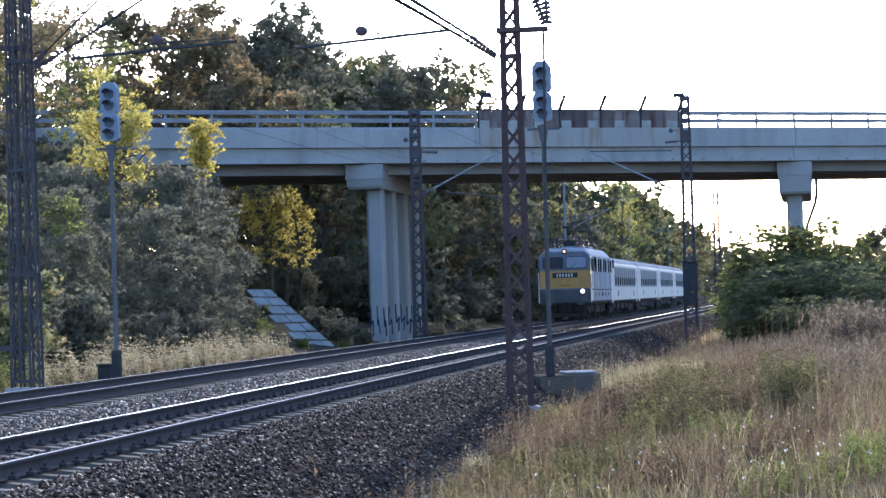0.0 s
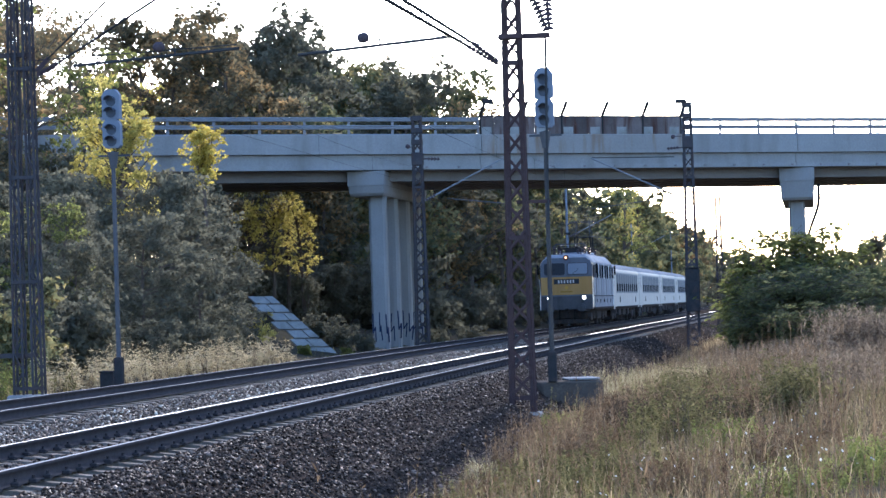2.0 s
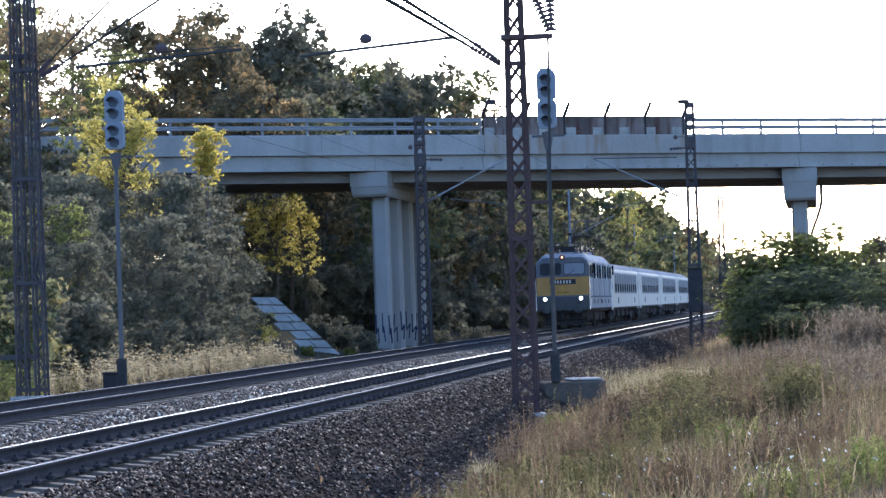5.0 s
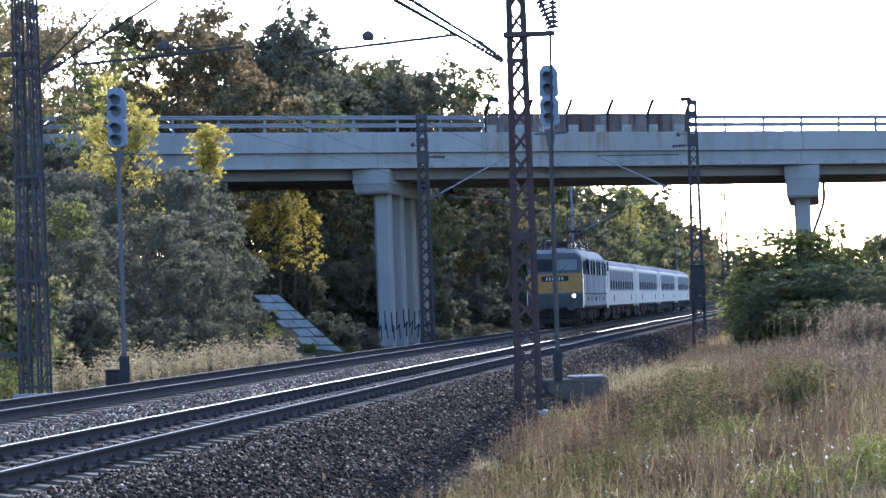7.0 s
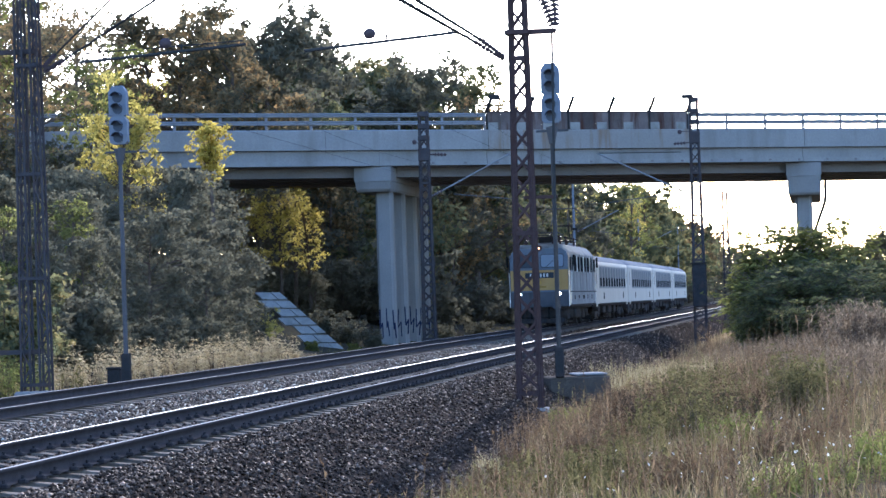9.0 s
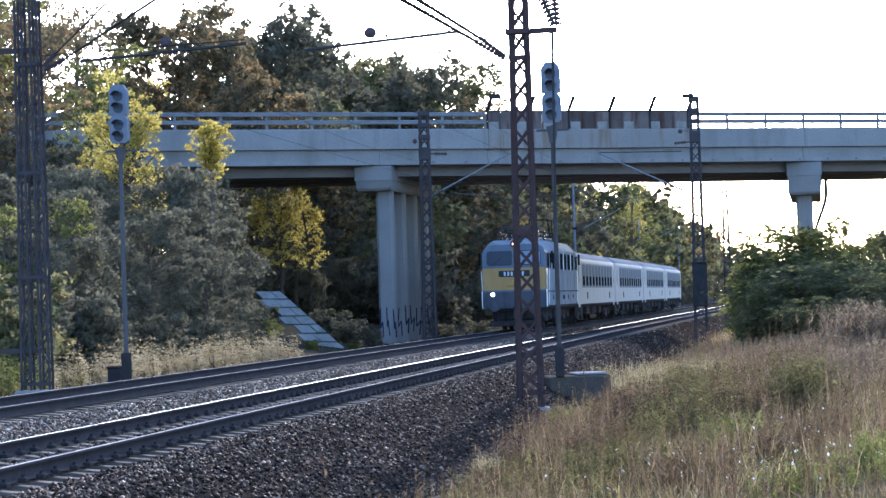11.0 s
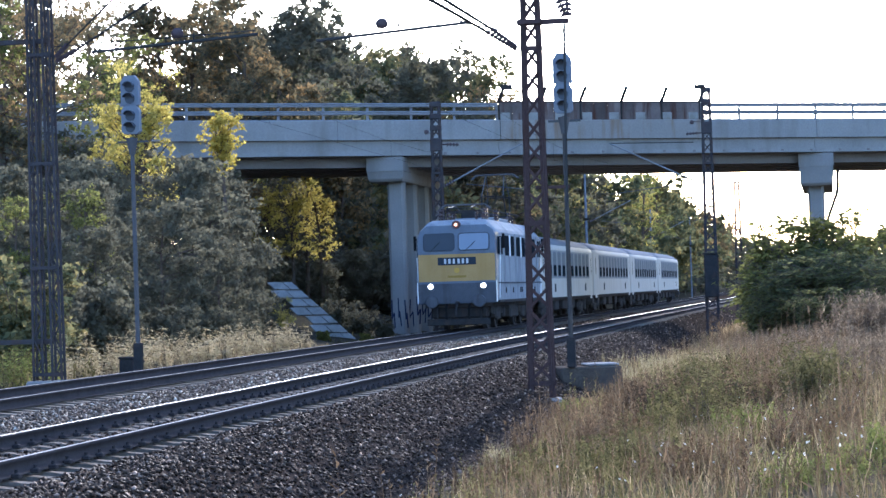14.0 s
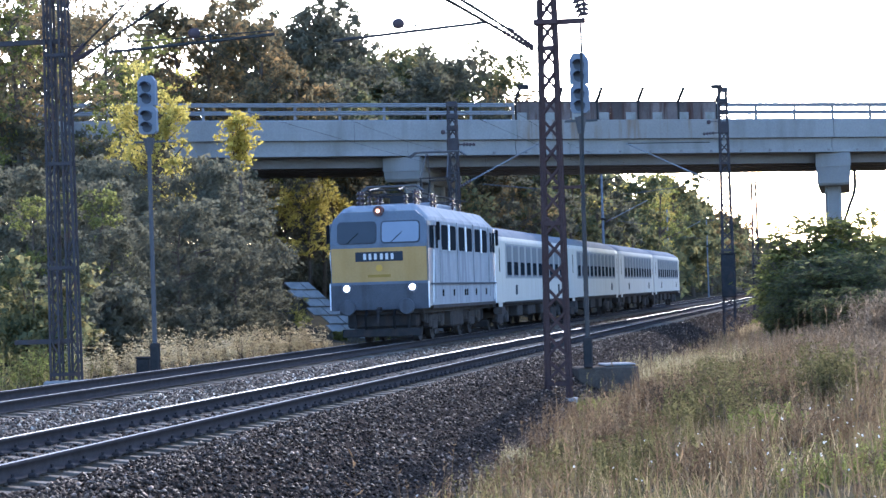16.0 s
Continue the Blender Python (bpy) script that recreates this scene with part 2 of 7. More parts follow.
LEAF_LIME = leaf_mat("leaves_fresh_sunlit_green", [(0.055, 0.062, 0.028), (0.11, 0.115, 0.038), (0.25, 0.235, 0.066)], 0.6)
GRASS_DRY = leaf_mat("dry_grass", [(0.046, 0.033, 0.020), (0.108, 0.078, 0.042), (0.192, 0.142, 0.077), (0.33, 0.252, 0.15)], 0.5, 1.5, 1.9)
GRASS_GREEN = leaf_mat("green_grass", [(0.048, 0.044, 0.020), (0.100, 0.088, 0.036), (0.195, 0.163, 0.070)], 0.5, 1.5, 1.9)
WEED_BROWN = leaf_mat("weed_brown", [(0.052, 0.034, 0.021), (0.122, 0.081, 0.046), (0.238, 0.162, 0.092)], 0.35, 1.5, 1.9)
WEED_DARK = leaf_mat("weed_dark", [(0.022, 0.017, 0.013), (0.05, 0.037, 0.025), (0.10, 0.075, 0.048)], 0.3, 1.5, 1.5)
PLUME = leaf_mat("weed_plume", [(0.066, 0.048, 0.033), (0.133, 0.098, 0.064), (0.250, 0.191, 0.129)], 0.45, 1.5, 1.9)
STRAW = leaf_mat("bright_straw", [(0.126, 0.096, 0.05), (0.234, 0.185, 0.093), (0.360, 0.30, 0.17)], 0.4, 1.5, 1.9)
REED = leaf_mat("pale_reed", [(0.24, 0.185, 0.105), (0.38, 0.305, 0.175), (0.50, 0.42, 0.26)], 0.45, 1.5, 1.9)
LIME_WEED = leaf_mat("lime_weed", [(0.076, 0.085, 0.029), (0.136, 0.145, 0.043), (0.221, 0.217, 0.064)], 0.5, 1.5, 1.9)
FLOWER_WHITE = leaf_mat("flower_white", [(0.50, 0.47, 0.41), (0.62, 0.59, 0.52)], 0.4)


# ---- mesh helpers ----
def quad_box(bm, c, size, rot=None):
    """A box of the given size round c."""
    m = Matrix.Translation(c) @ (rot.to_4x4() if rot else Matrix()) @ Matrix.Diagonal((*size, 1))
    return bmesh.ops.create_cube(bm, size=1, matrix=m)["verts"]


def soft_box(bm, c, size, r=0.02, seg=1):
    """A box with its edges taken off."""
    vs = quad_box(bm, c, size)
    es = list({e for v in vs for e in v.link_edges})
    bmesh.ops.bevel(bm, geom=es, offset=r, segments=seg, affect="EDGES", profile=0.5)


def bar(bm, a, b, w, d=None):
    """A straight bar of section w x d from a to b."""
    a, b = Vector(a), Vector(b)
    q = (b - a).to_track_quat("Z", "Y").to_matrix()
    quad_box(bm, (a + b) / 2, (w, d or w, (b - a).length), q)


def tube(bm, a, b, r, r2=None, seg=8):
    a, b = Vector(a), Vector(b)
    q = (b - a).to_track_quat("Z", "Y").to_matrix().to_4x4()
    bmesh.ops.create_cone(bm, cap_ends=True, segments=seg, radius1=r, radius2=r if r2 is None else r2, depth=(b - a).length,
                          matrix=Matrix.Translation((a + b) / 2) @ q)


def prism(bm, outline, axis_a, axis_b, axis_n, origin, depth):
    """An outline in the plane of two axes, pushed along the third."""
    o, a, b, n = (Vector(v) for v in (origin, axis_a, axis_b, axis_n))
    lo = [bm.verts.new(o + a * p[0] + b * p[1]) for p in outline]
    hi = [bm.verts.new(v.co + n * depth) for v in lo]
    bm.faces.new(lo[::-1])
    bm.faces.new(hi)
    for i in range(len(lo)):
        j = (i + 1) % len(lo)
        bm.faces.new((lo[i], lo[j], hi[j], hi[i]))


def part(name, bm, material, parent=None, label="", smooth=False):
    """Links a bmesh as one mesh object under a thing or a part."""
    bmesh.ops.recalc_face_normals(bm, faces=bm.faces)
    me = bpy.data.meshes.new(name)
    bm.to_mesh(me)
    bm.free()
    for m in (material if isinstance(material, (list, tuple)) else (material,)):
        me.materials.append(m)
    if smooth:
        me.shade_smooth()
    ob = new(name, me)
    if parent:
        ob.parent = parent
    return tagged(ob, label)


def raw_mesh(name, verts, faces, material, parent=None):
    """A mesh from arrays: vertices (n, 3) and equal-sided faces (m, k)."""
    me = bpy.data.meshes.new(name)
    verts, faces = np.asarray(verts, np.float32), np.asarray(faces, np.int32)
    k = faces.shape[1]
    me.vertices.add(len(verts))
    me.vertices.foreach_set("co", verts.ravel())
    me.loops.add(faces.size)
    me.loops.foreach_set("vertex_index", faces.ravel())
    me.polygons.add(len(faces))
    me.polygons.foreach_set("loop_start", np.arange(0, faces.size, k, dtype=np.int32))
    me.polygons.foreach_set("loop_total", np.full(len(faces), k, np.int32))
    me.update(calc_edges=True)
    me.materials.append(material)
    ob = new(name, me)
    if parent:
        ob.parent = parent
    return ob


def thing(name, label, category, m=None, group="", kind=""):
    ob = new(name)
    ob.empty_display_size = 0.2
    if m is not None:
        ob.matrix_basis = m
    return tagged(ob, label, category, group, kind)


# ---- the line: two tracks on an easy curve; s runs along the near track, lat to its right ----
LINE_X, LINE_Y, TURN0, BEND, EASE = -4.600, 26.534, 0.14698, 1.7932e-4, -1.37467e-6
SPACING, FAR_UP = 4.594, 0.048
_s = np.arange(-120, 900.01, 0.1)
_c = np.clip(_s, 0, 260)
_a = TURN0 + BEND * _c + EASE * _c ** 2 / 2
_x = np.concatenate([[0], np.cumsum(np.sin((_a[1:] + _a[:-1]) / 2) * 0.1)])
_y = np.concatenate([[0], np.cumsum(np.cos((_a[1:] + _a[:-1]) / 2) * 0.1)])
_x += LINE_X - np.interp(0, _s, _x)
_y += LINE_Y - np.interp(0, _s, _y)


def line(s, lat=0.0, z=0.0):
    a = np.interp(s, _s, _a)
    return Vector((np.interp(s, _s, _x) + lat * math.cos(a), np.interp(s, _s, _y) - lat * math.sin(a), z))


def line_arr(s, lat):
    a = np.interp(s, _s, _a)
    return np.interp(s, _s, _x) + lat * np.cos(a), np.interp(s, _s, _y) - lat * np.sin(a)


def bearing(s):
    """Degrees by which the line heads to the right of the y axis."""
    return math.degrees(np.interp(s, _s, _a))


def at(s, lat, z=0.0, turn=0.0):
    """A pose beside the line: its y axis along the line."""
    p = line(s, lat, z)
    return pose(*p, 0, 0, -bearing(s) + turn)


GROUND_LAT = (-900, -300, -120, -60, -40, -28, -20, -14, -11, -9, -7.6, -6.6, 1.95, 2.5, 3.0, 3.5, 4.0, 5, 8, 12, 16, 22, 40, 120, 400, 900)
GROUND_Z = (6, 6, 5, 4.5, 3.8, 2.6, 1.4, 0.5, 0.0, -0.25, -0.45, -0.24, -0.24, -0.52, -0.78, -0.98, -1.0, -0.9, -0.6, -0.35, -0.25, -0.3, -0.5, -2, -8, -10)


def ground_z(s, lat):
    z = np.interp(lat, GROUND_LAT, GROUND_Z)
    # a shallow ditch runs past the left pier
    return z - 0.38 * np.interp(lat, (-16, -12, -8.1, -7.4), (0, 1, 1, 0)) * np.interp(s, (66, 74, 108, 118), (0, 1, 1, 0))


def ballast_foot(s):
    """How far from the near track the plants begin."""
    return 3.0 + 1.15 * np.clip((25 - s) / 13, 0, 1) + 0.25 * np.sin(s * 1.9) + 0.85 * np.exp(-((s - 29.5) / 6) ** 2)


def lat_of(x, y):
    i = int(np.argmin((_x - x) ** 2 + (_y - y) ** 2))
    return float(_s[i]), float((x - _x[i]) * math.cos(_a[i]) - (y - _y[i]) * math.sin(_a[i]))


def ground_at(x, y):
    return float(ground_z(*lat_of(x, y)))


def build_ground():
    ss = np.concatenate([np.arange(-115, -20, 12.0), np.arange(-20, 140, 0.8), np.arange(140, 400, 10.0), np.arange(400, 900, 60.0)])
    lats = np.concatenate([[-900, -400, -200, -120, -90, -70, -55, -45], np.arange(-38, -6.6, 1.0), [-6.6, -3, 0, 1.95, 2.2, 2.5, 2.8, 3.0, 3.3],
                           np.arange(3.6, 20, 0.5), [22, 26, 32, 40, 60, 90, 130, 200, 400, 900]])
    S, L = np.meshgrid(ss, lats, indexing="ij")
    X, Y = line_arr(S, L)
    Z = ground_z(S, L)
    rough = np.array([[noise.noise(Vector((x * 0.35, y * 0.35, 0))) * 0.10 + noise.noise(Vector((x * 1.3, y * 1.3, 4))) * 0.035 for x, y in zip(rx, ry)] for rx, ry in zip(X, Y)])
    Z = Z + np.where((L > 3.8) | (L < -8.5), rough, 0)
    n, k = S.shape
    idx = np.arange(n * k).reshape(n, k)
    f = np.stack([idx[:-1, :-1], idx[:-1, 1:], idx[1:, 1:], idx[1:, :-1]], -1).reshape(-1, 4)
    me_faces = f
    ob = raw_mesh("ground", np.stack([X, Y, Z], -1).reshape(-1, 3), me_faces, SOIL)
    ob.data.materials.append(BED)
    ob.data.materials.append(FOREST_SOIL)
    lc = ((L[:-1, :-1] + L[1:, 1:]) / 2).reshape(-1)
    mi = np.where((lc > -7.5) & (lc < 3.6), 1, np.where(lc < -7.5, 2, 0)).astype(np.int32)
    ob.data.polygons.foreach_set("material_index", mi)
    ob.data.shade_smooth()
    tagged(ob, "meadow, ballast bed and wooded bank beside a railway line", "ground", kind="structure")


build_ground()


# ---- the two tracks ----
RAIL_SECTION = [(-0.07, -0.17), (0.07, -0.17), (0.07, -0.155), (0.012, -0.14), (0.012, -0.045), (0.036, -0.035), (0.036, -0.006), (0.030, 0), (-0.030, 0),
                (-0.036, -0.006), (-0.036, -0.035), (-0.012, -0.045), (-0.012, -0.14), (-0.07, -0.155)]


def rail(lat, up, parent, running):
    ss = np.concatenate([np.arange(-30, 200, 2.0), np.arange(200, 601, 10.0)])
    k = len(RAIL_SECTION)
    v = []
    for s in ss:
        for dx, dz in RAIL_SECTION:
            x, y = line_arr(s, lat + dx)
            v.append((x, y, up + dz))
    f, mi = [], []
    for i in range(len(ss) - 1):
        for j in range(k):
            j2 = (j + 1) % k
            f.append((i * k + j, i * k + j2, (i + 1) * k + j2, (i + 1) * k + j))
            mi.append(1 if j == 7 else 0)
    ob = raw_mesh("rail", v, f, RUST, parent)
    ob.data.materials.append(running)
    ob.data.polygons.foreach_set("material_index", mi)
    return ob


def sleeper_mesh():
    bm = bmesh.new()
    # a concrete sleeper, higher under the rails, narrower at the top
    prof = [(-1.21, 0), (1.21, 0), (1.21, 0.14), (0.55, 0.20), (0.30, 0.165), (-0.30, 0.165), (-0.55, 0.20), (-1.21, 0.14)]
    prism(bm, prof, (1, 0, 0), (0, 0, 1), (0, 1, 0), (0, -0.13, -0.375), 0.26)
    for v in bm.verts:
        if v.co.z > -0.3:
            v.co.y *= 0.82
    bmesh.ops.recalc_face_normals(bm, faces=bm.faces)
    me = bpy.data.meshes.new("sleeper")
    bm.to_mesh(me)
    bm.free()
    me.materials.append(SLEEPER)
    return me


def clip_mesh():
    bm = bmesh.new()
    for side in (-0.75, 0.75):
        for d in (-0.105, 0.105):
            soft_box(bm, (side + d, 0, -0.145), (0.09, 0.10, 0.05), 0.012)
            tube(bm, (side + d * 0.95, 0, -0.13), (side + d * 0.95, 0, -0.085), 0.018, seg=6)
    me = bpy.data.meshes.new("rail_fastening")
    bm.to_mesh(me)
    bm.free()
    me.materials.append(RUST)
    return me


def track(lat, up, label):
    t = thing("railway_track", label, "track", kind="structure")
    rail(lat - 0.75, up, t, RAIL_TOP if lat == 0 else RAIL_WORN)
    rail(lat + 0.75, up, t, RAIL_WORN)
    rnd = random.Random(5)
    far = bmesh.new()
    n_near = 0
    for i in range(-12, 420):
        s = i * 0.6
        if s < 84 and n_near < 145:
            n_near += 1
            ob = new("sleeper", SLEEPER_MESH)
            ob.parent = t
            ob.matrix_basis = at(s, lat + rnd.uniform(-0.02, 0.02), up + rnd.uniform(-0.008, 0.004), rnd.uniform(-0.6, 0.6))
            if lat == 0 and s < 60:
                c = new("rail_fastening", CLIP_MESH)
                c.parent = ob
        else:
            quad_box(far, line(s, lat, up - 0.275), (2.42, 0.22, 0.2), Matrix.Rotation(radians(-bearing(s)), 3, "Z"))
    part("far_sleepers", far, SLEEPER, t)["kind"] = "stuff"
    return t


SLEEPER_MESH, CLIP_MESH = sleeper_mesh(), clip_mesh()
track(0.0, 0.0, "near track of polished rails on grey concrete sleepers")
track(-SPACING, FAR_UP, "far track of worn rails on concrete sleepers in ballast")


def stones(name, n, s_range, lat_range, size, material, label, seed, zoff=0.0, near=2.0):
    """Loose crushed stone, thicker on the ground towards the near end."""
    r = np.random.RandomState(seed)
    u = r.rand(n)
    s = s_range[0] + (s_range[1] - s_range[0]) * u ** near
    lat = r.uniform(*lat_range, n)
    x, y = line_arr(s, lat)
    z = ground_z(s, lat) + zoff + r.uniform(-0.01, 0.03, n)
    base = np.array([(1, 0, 0), (-0.5, 0.87, 0.1), (-0.5, -0.87, -0.1), (0.3, 0.2, 0.75), (-0.2, -0.1, -0.7)], float)
    tri = np.array([(0, 1, 3), (1, 2, 3), (2, 0, 3), (1, 0, 4), (2, 1, 4), (0, 2, 4)])
    a = r.uniform(0, 2 * np.pi, n)
    b = r.uniform(-0.8, 0.8, n)
    sc = r.uniform(*size, n)[:, None, None] * r.uniform(0.65, 1.25, (n, 5, 1))
    p = base[None] * sc
    ca, sa, cb, sb = np.cos(a), np.sin(a), np.cos(b), np.sin(b)
    X = p[:, :, 0] * ca[:, None] - p[:, :, 1] * sa[:, None]
    Y = p[:, :, 0] * sa[:, None] + p[:, :, 1] * ca[:, None]
    Z = p[:, :, 2] * cb[:, None] + Y * sb[:, None] * 0.6
    v = np.stack([X + x[:, None], Y + y[:, None], Z + z[:, None]], -1).reshape(-1, 3)
    f = (tri[None] + 5 * np.arange(n)[:, None, None]).reshape(-1, 3)
    ob = raw_mesh(name, v, f, material)
    tagged(ob, label, "ballast", kind="stuff")


stones("ballast_shoulder", 42000, (-7, 85), (1.05, 3.95), (0.022, 0.046), STONE_DARK, "dark brown crushed stone on the shoulder of the near track", 1)
stones("ballast_beyond", 8000, (80, 150), (-6.6, 3.6), (0.035, 0.065), STONE_DARK, "dark crushed stone under the bridge", 5, 0.01, 1.2)
stones("ballast_between", 25000, (-7, 80), (-3.35, -1.15), (0.022, 0.046), STONE_MID, "grey crushed stone heaped between the two tracks", 2, 0.06)
stones("ballast_crib", 13000, (-7, 70), (-0.7, 0.7), (0.02, 0.038), STONE_DARK, "brown crushed stone between the sleepers of the near track", 3, 0.02)
stones("ballast_far_crib", 7500, (-7, 80), (-6.6, -3.4), (0.022, 0.042), STONE_MID, "crushed stone between the sleepers of the far track", 4, 0.03)


# ---- the road bridge over the line: b runs along its near edge, w across it away from the camera ----
BR_O = Vector((-10.234, 113.0, 0.0))
BR_U = Vector((0.92628, 0.37683, 0.0))
BR_W = Vector((-0.37683, 0.92628, 0.0))
# the piers stand along the line, askew to the deck
_pa = radians(bearing(98))
PIER_DIR = Vector((math.sin(_pa), math.cos(_pa), 0))
UP = Vector((0, 0, 1))
DECK_B0, DECK_B1, DECK_WIDTH = -13.0, 64.0, 11.0


def onb(b, w, z):
    return BR_O + BR_U * b + BR_W * w + UP * z


def br_beam(bm, b0, b1, outline):
    """A beam along the bridge with the given outline in (w, z)."""
    prism(bm, outline, BR_W, UP, BR_U, onb(b0, 0, 0), b1 - b0)


def build_bridge():
    t = thing("road_bridge", "pale grey concrete road bridge on column piers over a railway", "bridge", kind="structure")
    # edge beams are cast in lengths with open joints
    for side in (0, 1):
        flip = (lambda p: [(DECK_WIDTH - a, z) for a, z in p]) if side else (lambda p: p)
        b = DECK_B0
        for b1 in (-2.0, 14.95, 25.6, 31.9, 48.0, DECK_B1):
            bm = bmesh.new()
            br_beam(bm, b + 0.012, b1 - 0.012, flip([(0, 8.47), (0, 9.34), (0.03, 9.37), (0.45, 9.37), (0.45, 8.47)]))
            part("edge_beam", bm, RUSTY_CONCRETE if b1 == 25.6 else CONCRETE, t)
            bm = bmesh.new()
            br_beam(bm, b + 0.012, b1 - 0.012, flip([(0.25, 7.98), (0.22, 8.45), (0.45, 8.468), (1.2, 8.468), (1.2, 7.98)]))
            part("fascia", bm, CONCRETE, t)
            bm = bmesh.new()
            br_beam(bm, b + 0.012, b1 - 0.012, flip([(0.15, 7.76), (0.15, 7.976), (1.25, 7.976), (1.25, 7.76)]))
            part("bottom_flange", bm, CONCRETE, t)
            b = b1
    bm = bmesh.new()
    br_beam(bm, DECK_B0, DECK_B1, [(0.46, 8.40), (0.46, 8.62), (DECK_WIDTH - 0.46, 8.62), (DECK_WIDTH - 0.46, 8.40)])
    part("carriageway", bm, ASPHALT, t)
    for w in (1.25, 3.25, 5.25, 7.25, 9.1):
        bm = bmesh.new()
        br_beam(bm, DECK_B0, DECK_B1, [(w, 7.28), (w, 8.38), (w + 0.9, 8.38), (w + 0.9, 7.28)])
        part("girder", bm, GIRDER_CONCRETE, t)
    # small drain blocks along the lower flange
    for i in range(22):
        bm = bmesh.new()
        b = 12.2 + i * 1.62
        quad_box(bm, onb(b, 0.12, 7.86), (0.10, 0.05, 0.08), Matrix.Rotation(math.atan2(BR_U.y, BR_U.x), 3, "Z"))
        part("drain_block", bm, GIRDER_CONCRETE, t)
    return t


build_bridge()


def bridge_pier(b, base_z, n_col, label, graffiti=False, haunch=0.46, off=0.0, w=0.44):
    """A hammerhead cap on a row of square columns with softened corners; the row follows the line below."""
    t = thing("bridge_pier", label, "pier", kind="structure")
    o = onb(b, 0.35, 0)
    d = PIER_DIR
    side = Vector((d.y, -d.x, 0))
    reach = 11.0 / d.dot(BR_W)
    foot = 7.06 - haunch
    bm = bmesh.new()
    prism(bm, [(-0.85, 7.06), (-0.85, 7.72), (0.85, 7.72), (0.85, 7.06)], side, UP, d, o, reach)
    part("cap_beam", bm, PIER_CONCRETE, t)
    bm = bmesh.new()
    rings = []
    for hw, e, z in ((0.82, 0.04, 7.058), (0.80, 0.14, foot + 0.12), (0.75, 0.26, foot)):
        rings.append([o + side * (sx * hw) + d * (e if end else reach - e) + UP * z for sx, end in ((-1, 1), (1, 1), (1, 0), (-1, 0))])
    vs = [[bm.verts.new(p) for p in r] for r in rings]
    for a, b2 in zip(vs, vs[1:]):
        for k in range(4):
            bm.faces.new((a[k], a[(k + 1) % 4], b2[(k + 1) % 4], b2[k]))
    bm.faces.new(vs[0])
    bm.faces.new(vs[-1][::-1])
    part("cap_haunch", bm, PIER_CONCRETE, t)
    step = (reach - 2.6) / (n_col - 1)
    for i in range(n_col):
        c = o + d * (1.3 + i * step) + side * off
        bm = bmesh.new()
        q = 0.11
        oct_ = [(-w, -w + q), (-w + q, -w), (w - q, -w), (w, -w + q), (w, w - q), (w - q, w), (-w + q, w), (-w, w - q)]
        prism(bm, oct_, side, d, UP, c + UP * (base_z - 0.6), foot - base_z + 0.6)
        part("column", bm, PIER_CONCRETE, t)
        if graffiti:
            # strokes sprayed across the foot of the columns
            rnd = random.Random(3 + i)
            for k in range(3):
                bm = bmesh.new()
                x0 = -0.32 + k * 0.3
                z0 = base_z + rnd.uniform(0.4, 0.55)
                pts = [(x0, z0 + 1.35), (x0 + rnd.uniform(-0.08, 0.06), z0 + 0.45), (x0 + rnd.uniform(0.04, 0.2), z0 + 0.75), (x0 + 0.12, z0 + 0.05)]
                for p, r in zip(pts, pts[1:]):
                    bar(bm, c + side * p[0] - d * (w - 0.024) + UP * p[1], c + side * r[0] - d * (w - 0.024) + UP * r[1], 0.055, 0.055)
                part("sprayed_stroke", bm, PAINT_MARK, t, "dark blue spray paint stroke")
    return t


bridge_pier(9.25, -0.6, 4, "grey concrete pier of four columns, sprayed with scribbles at its foot", True, off=0.31, w=0.38)
PIER_B = bridge_pier(32.0, -0.9, 3, "grey concrete pier with a hanging drain pipe behind bushes", haunch=0.93, off=-0.06, w=0.39)


def drain_pipe():
    bm = bmesh.new()
    pts = [onb(33.97, 1.6, 6.95), onb(33.96, 1.6, 6.1), onb(33.88, 1.6, 5.75), onb(33.4, 1.65, 4.6), onb(32.98, 1.7, 3.5), onb(32.9, 1.8, -0.8)]
    for a, b in zip(pts, pts[1:]):
        tube(bm, a, b, 0.08)
    part("drain_pipe", bm, DARK_IRON, PIER_B, "bent dark drain pipe")


drain_pipe()


def bridge_railing(b0, b1, w, group="bridge railings"):
    t = thing("bridge_railing", "grey steel guard rail of two beams on posts", "railing", group=group)
    for z in (10.075, 9.715):
        bm = bmesh.new()
        br_beam(bm, b0, b1, [(w - 0.03, z - 0.095), (w - 0.06, z - 0.05), (w - 0.03, z), (w - 0.06, z + 0.05), (w - 0.03, z + 0.095), (w + 0.03, z + 0.095), (w + 0.03, z - 0.095)])
        part("guard_beam", bm, RAILING, t)
    n = max(1, round((b1 - b0) / 2.15))
    for i in range(n + 1):
        bm = bmesh.new()
        b = b0 + (b1 - b0) * i / n
        bar(bm, onb(b, w + 0.06, 9.36), onb(b, w + 0.06, 10.14), 0.12, 0.08)
        part("post", bm, RAILING, t)
    return t


bridge_railing(-13, 14.9, 0.2)
bridge_railing(25.6, 64, 0.2)
bridge_railing(-13, 64, DECK_WIDTH - 0.3)


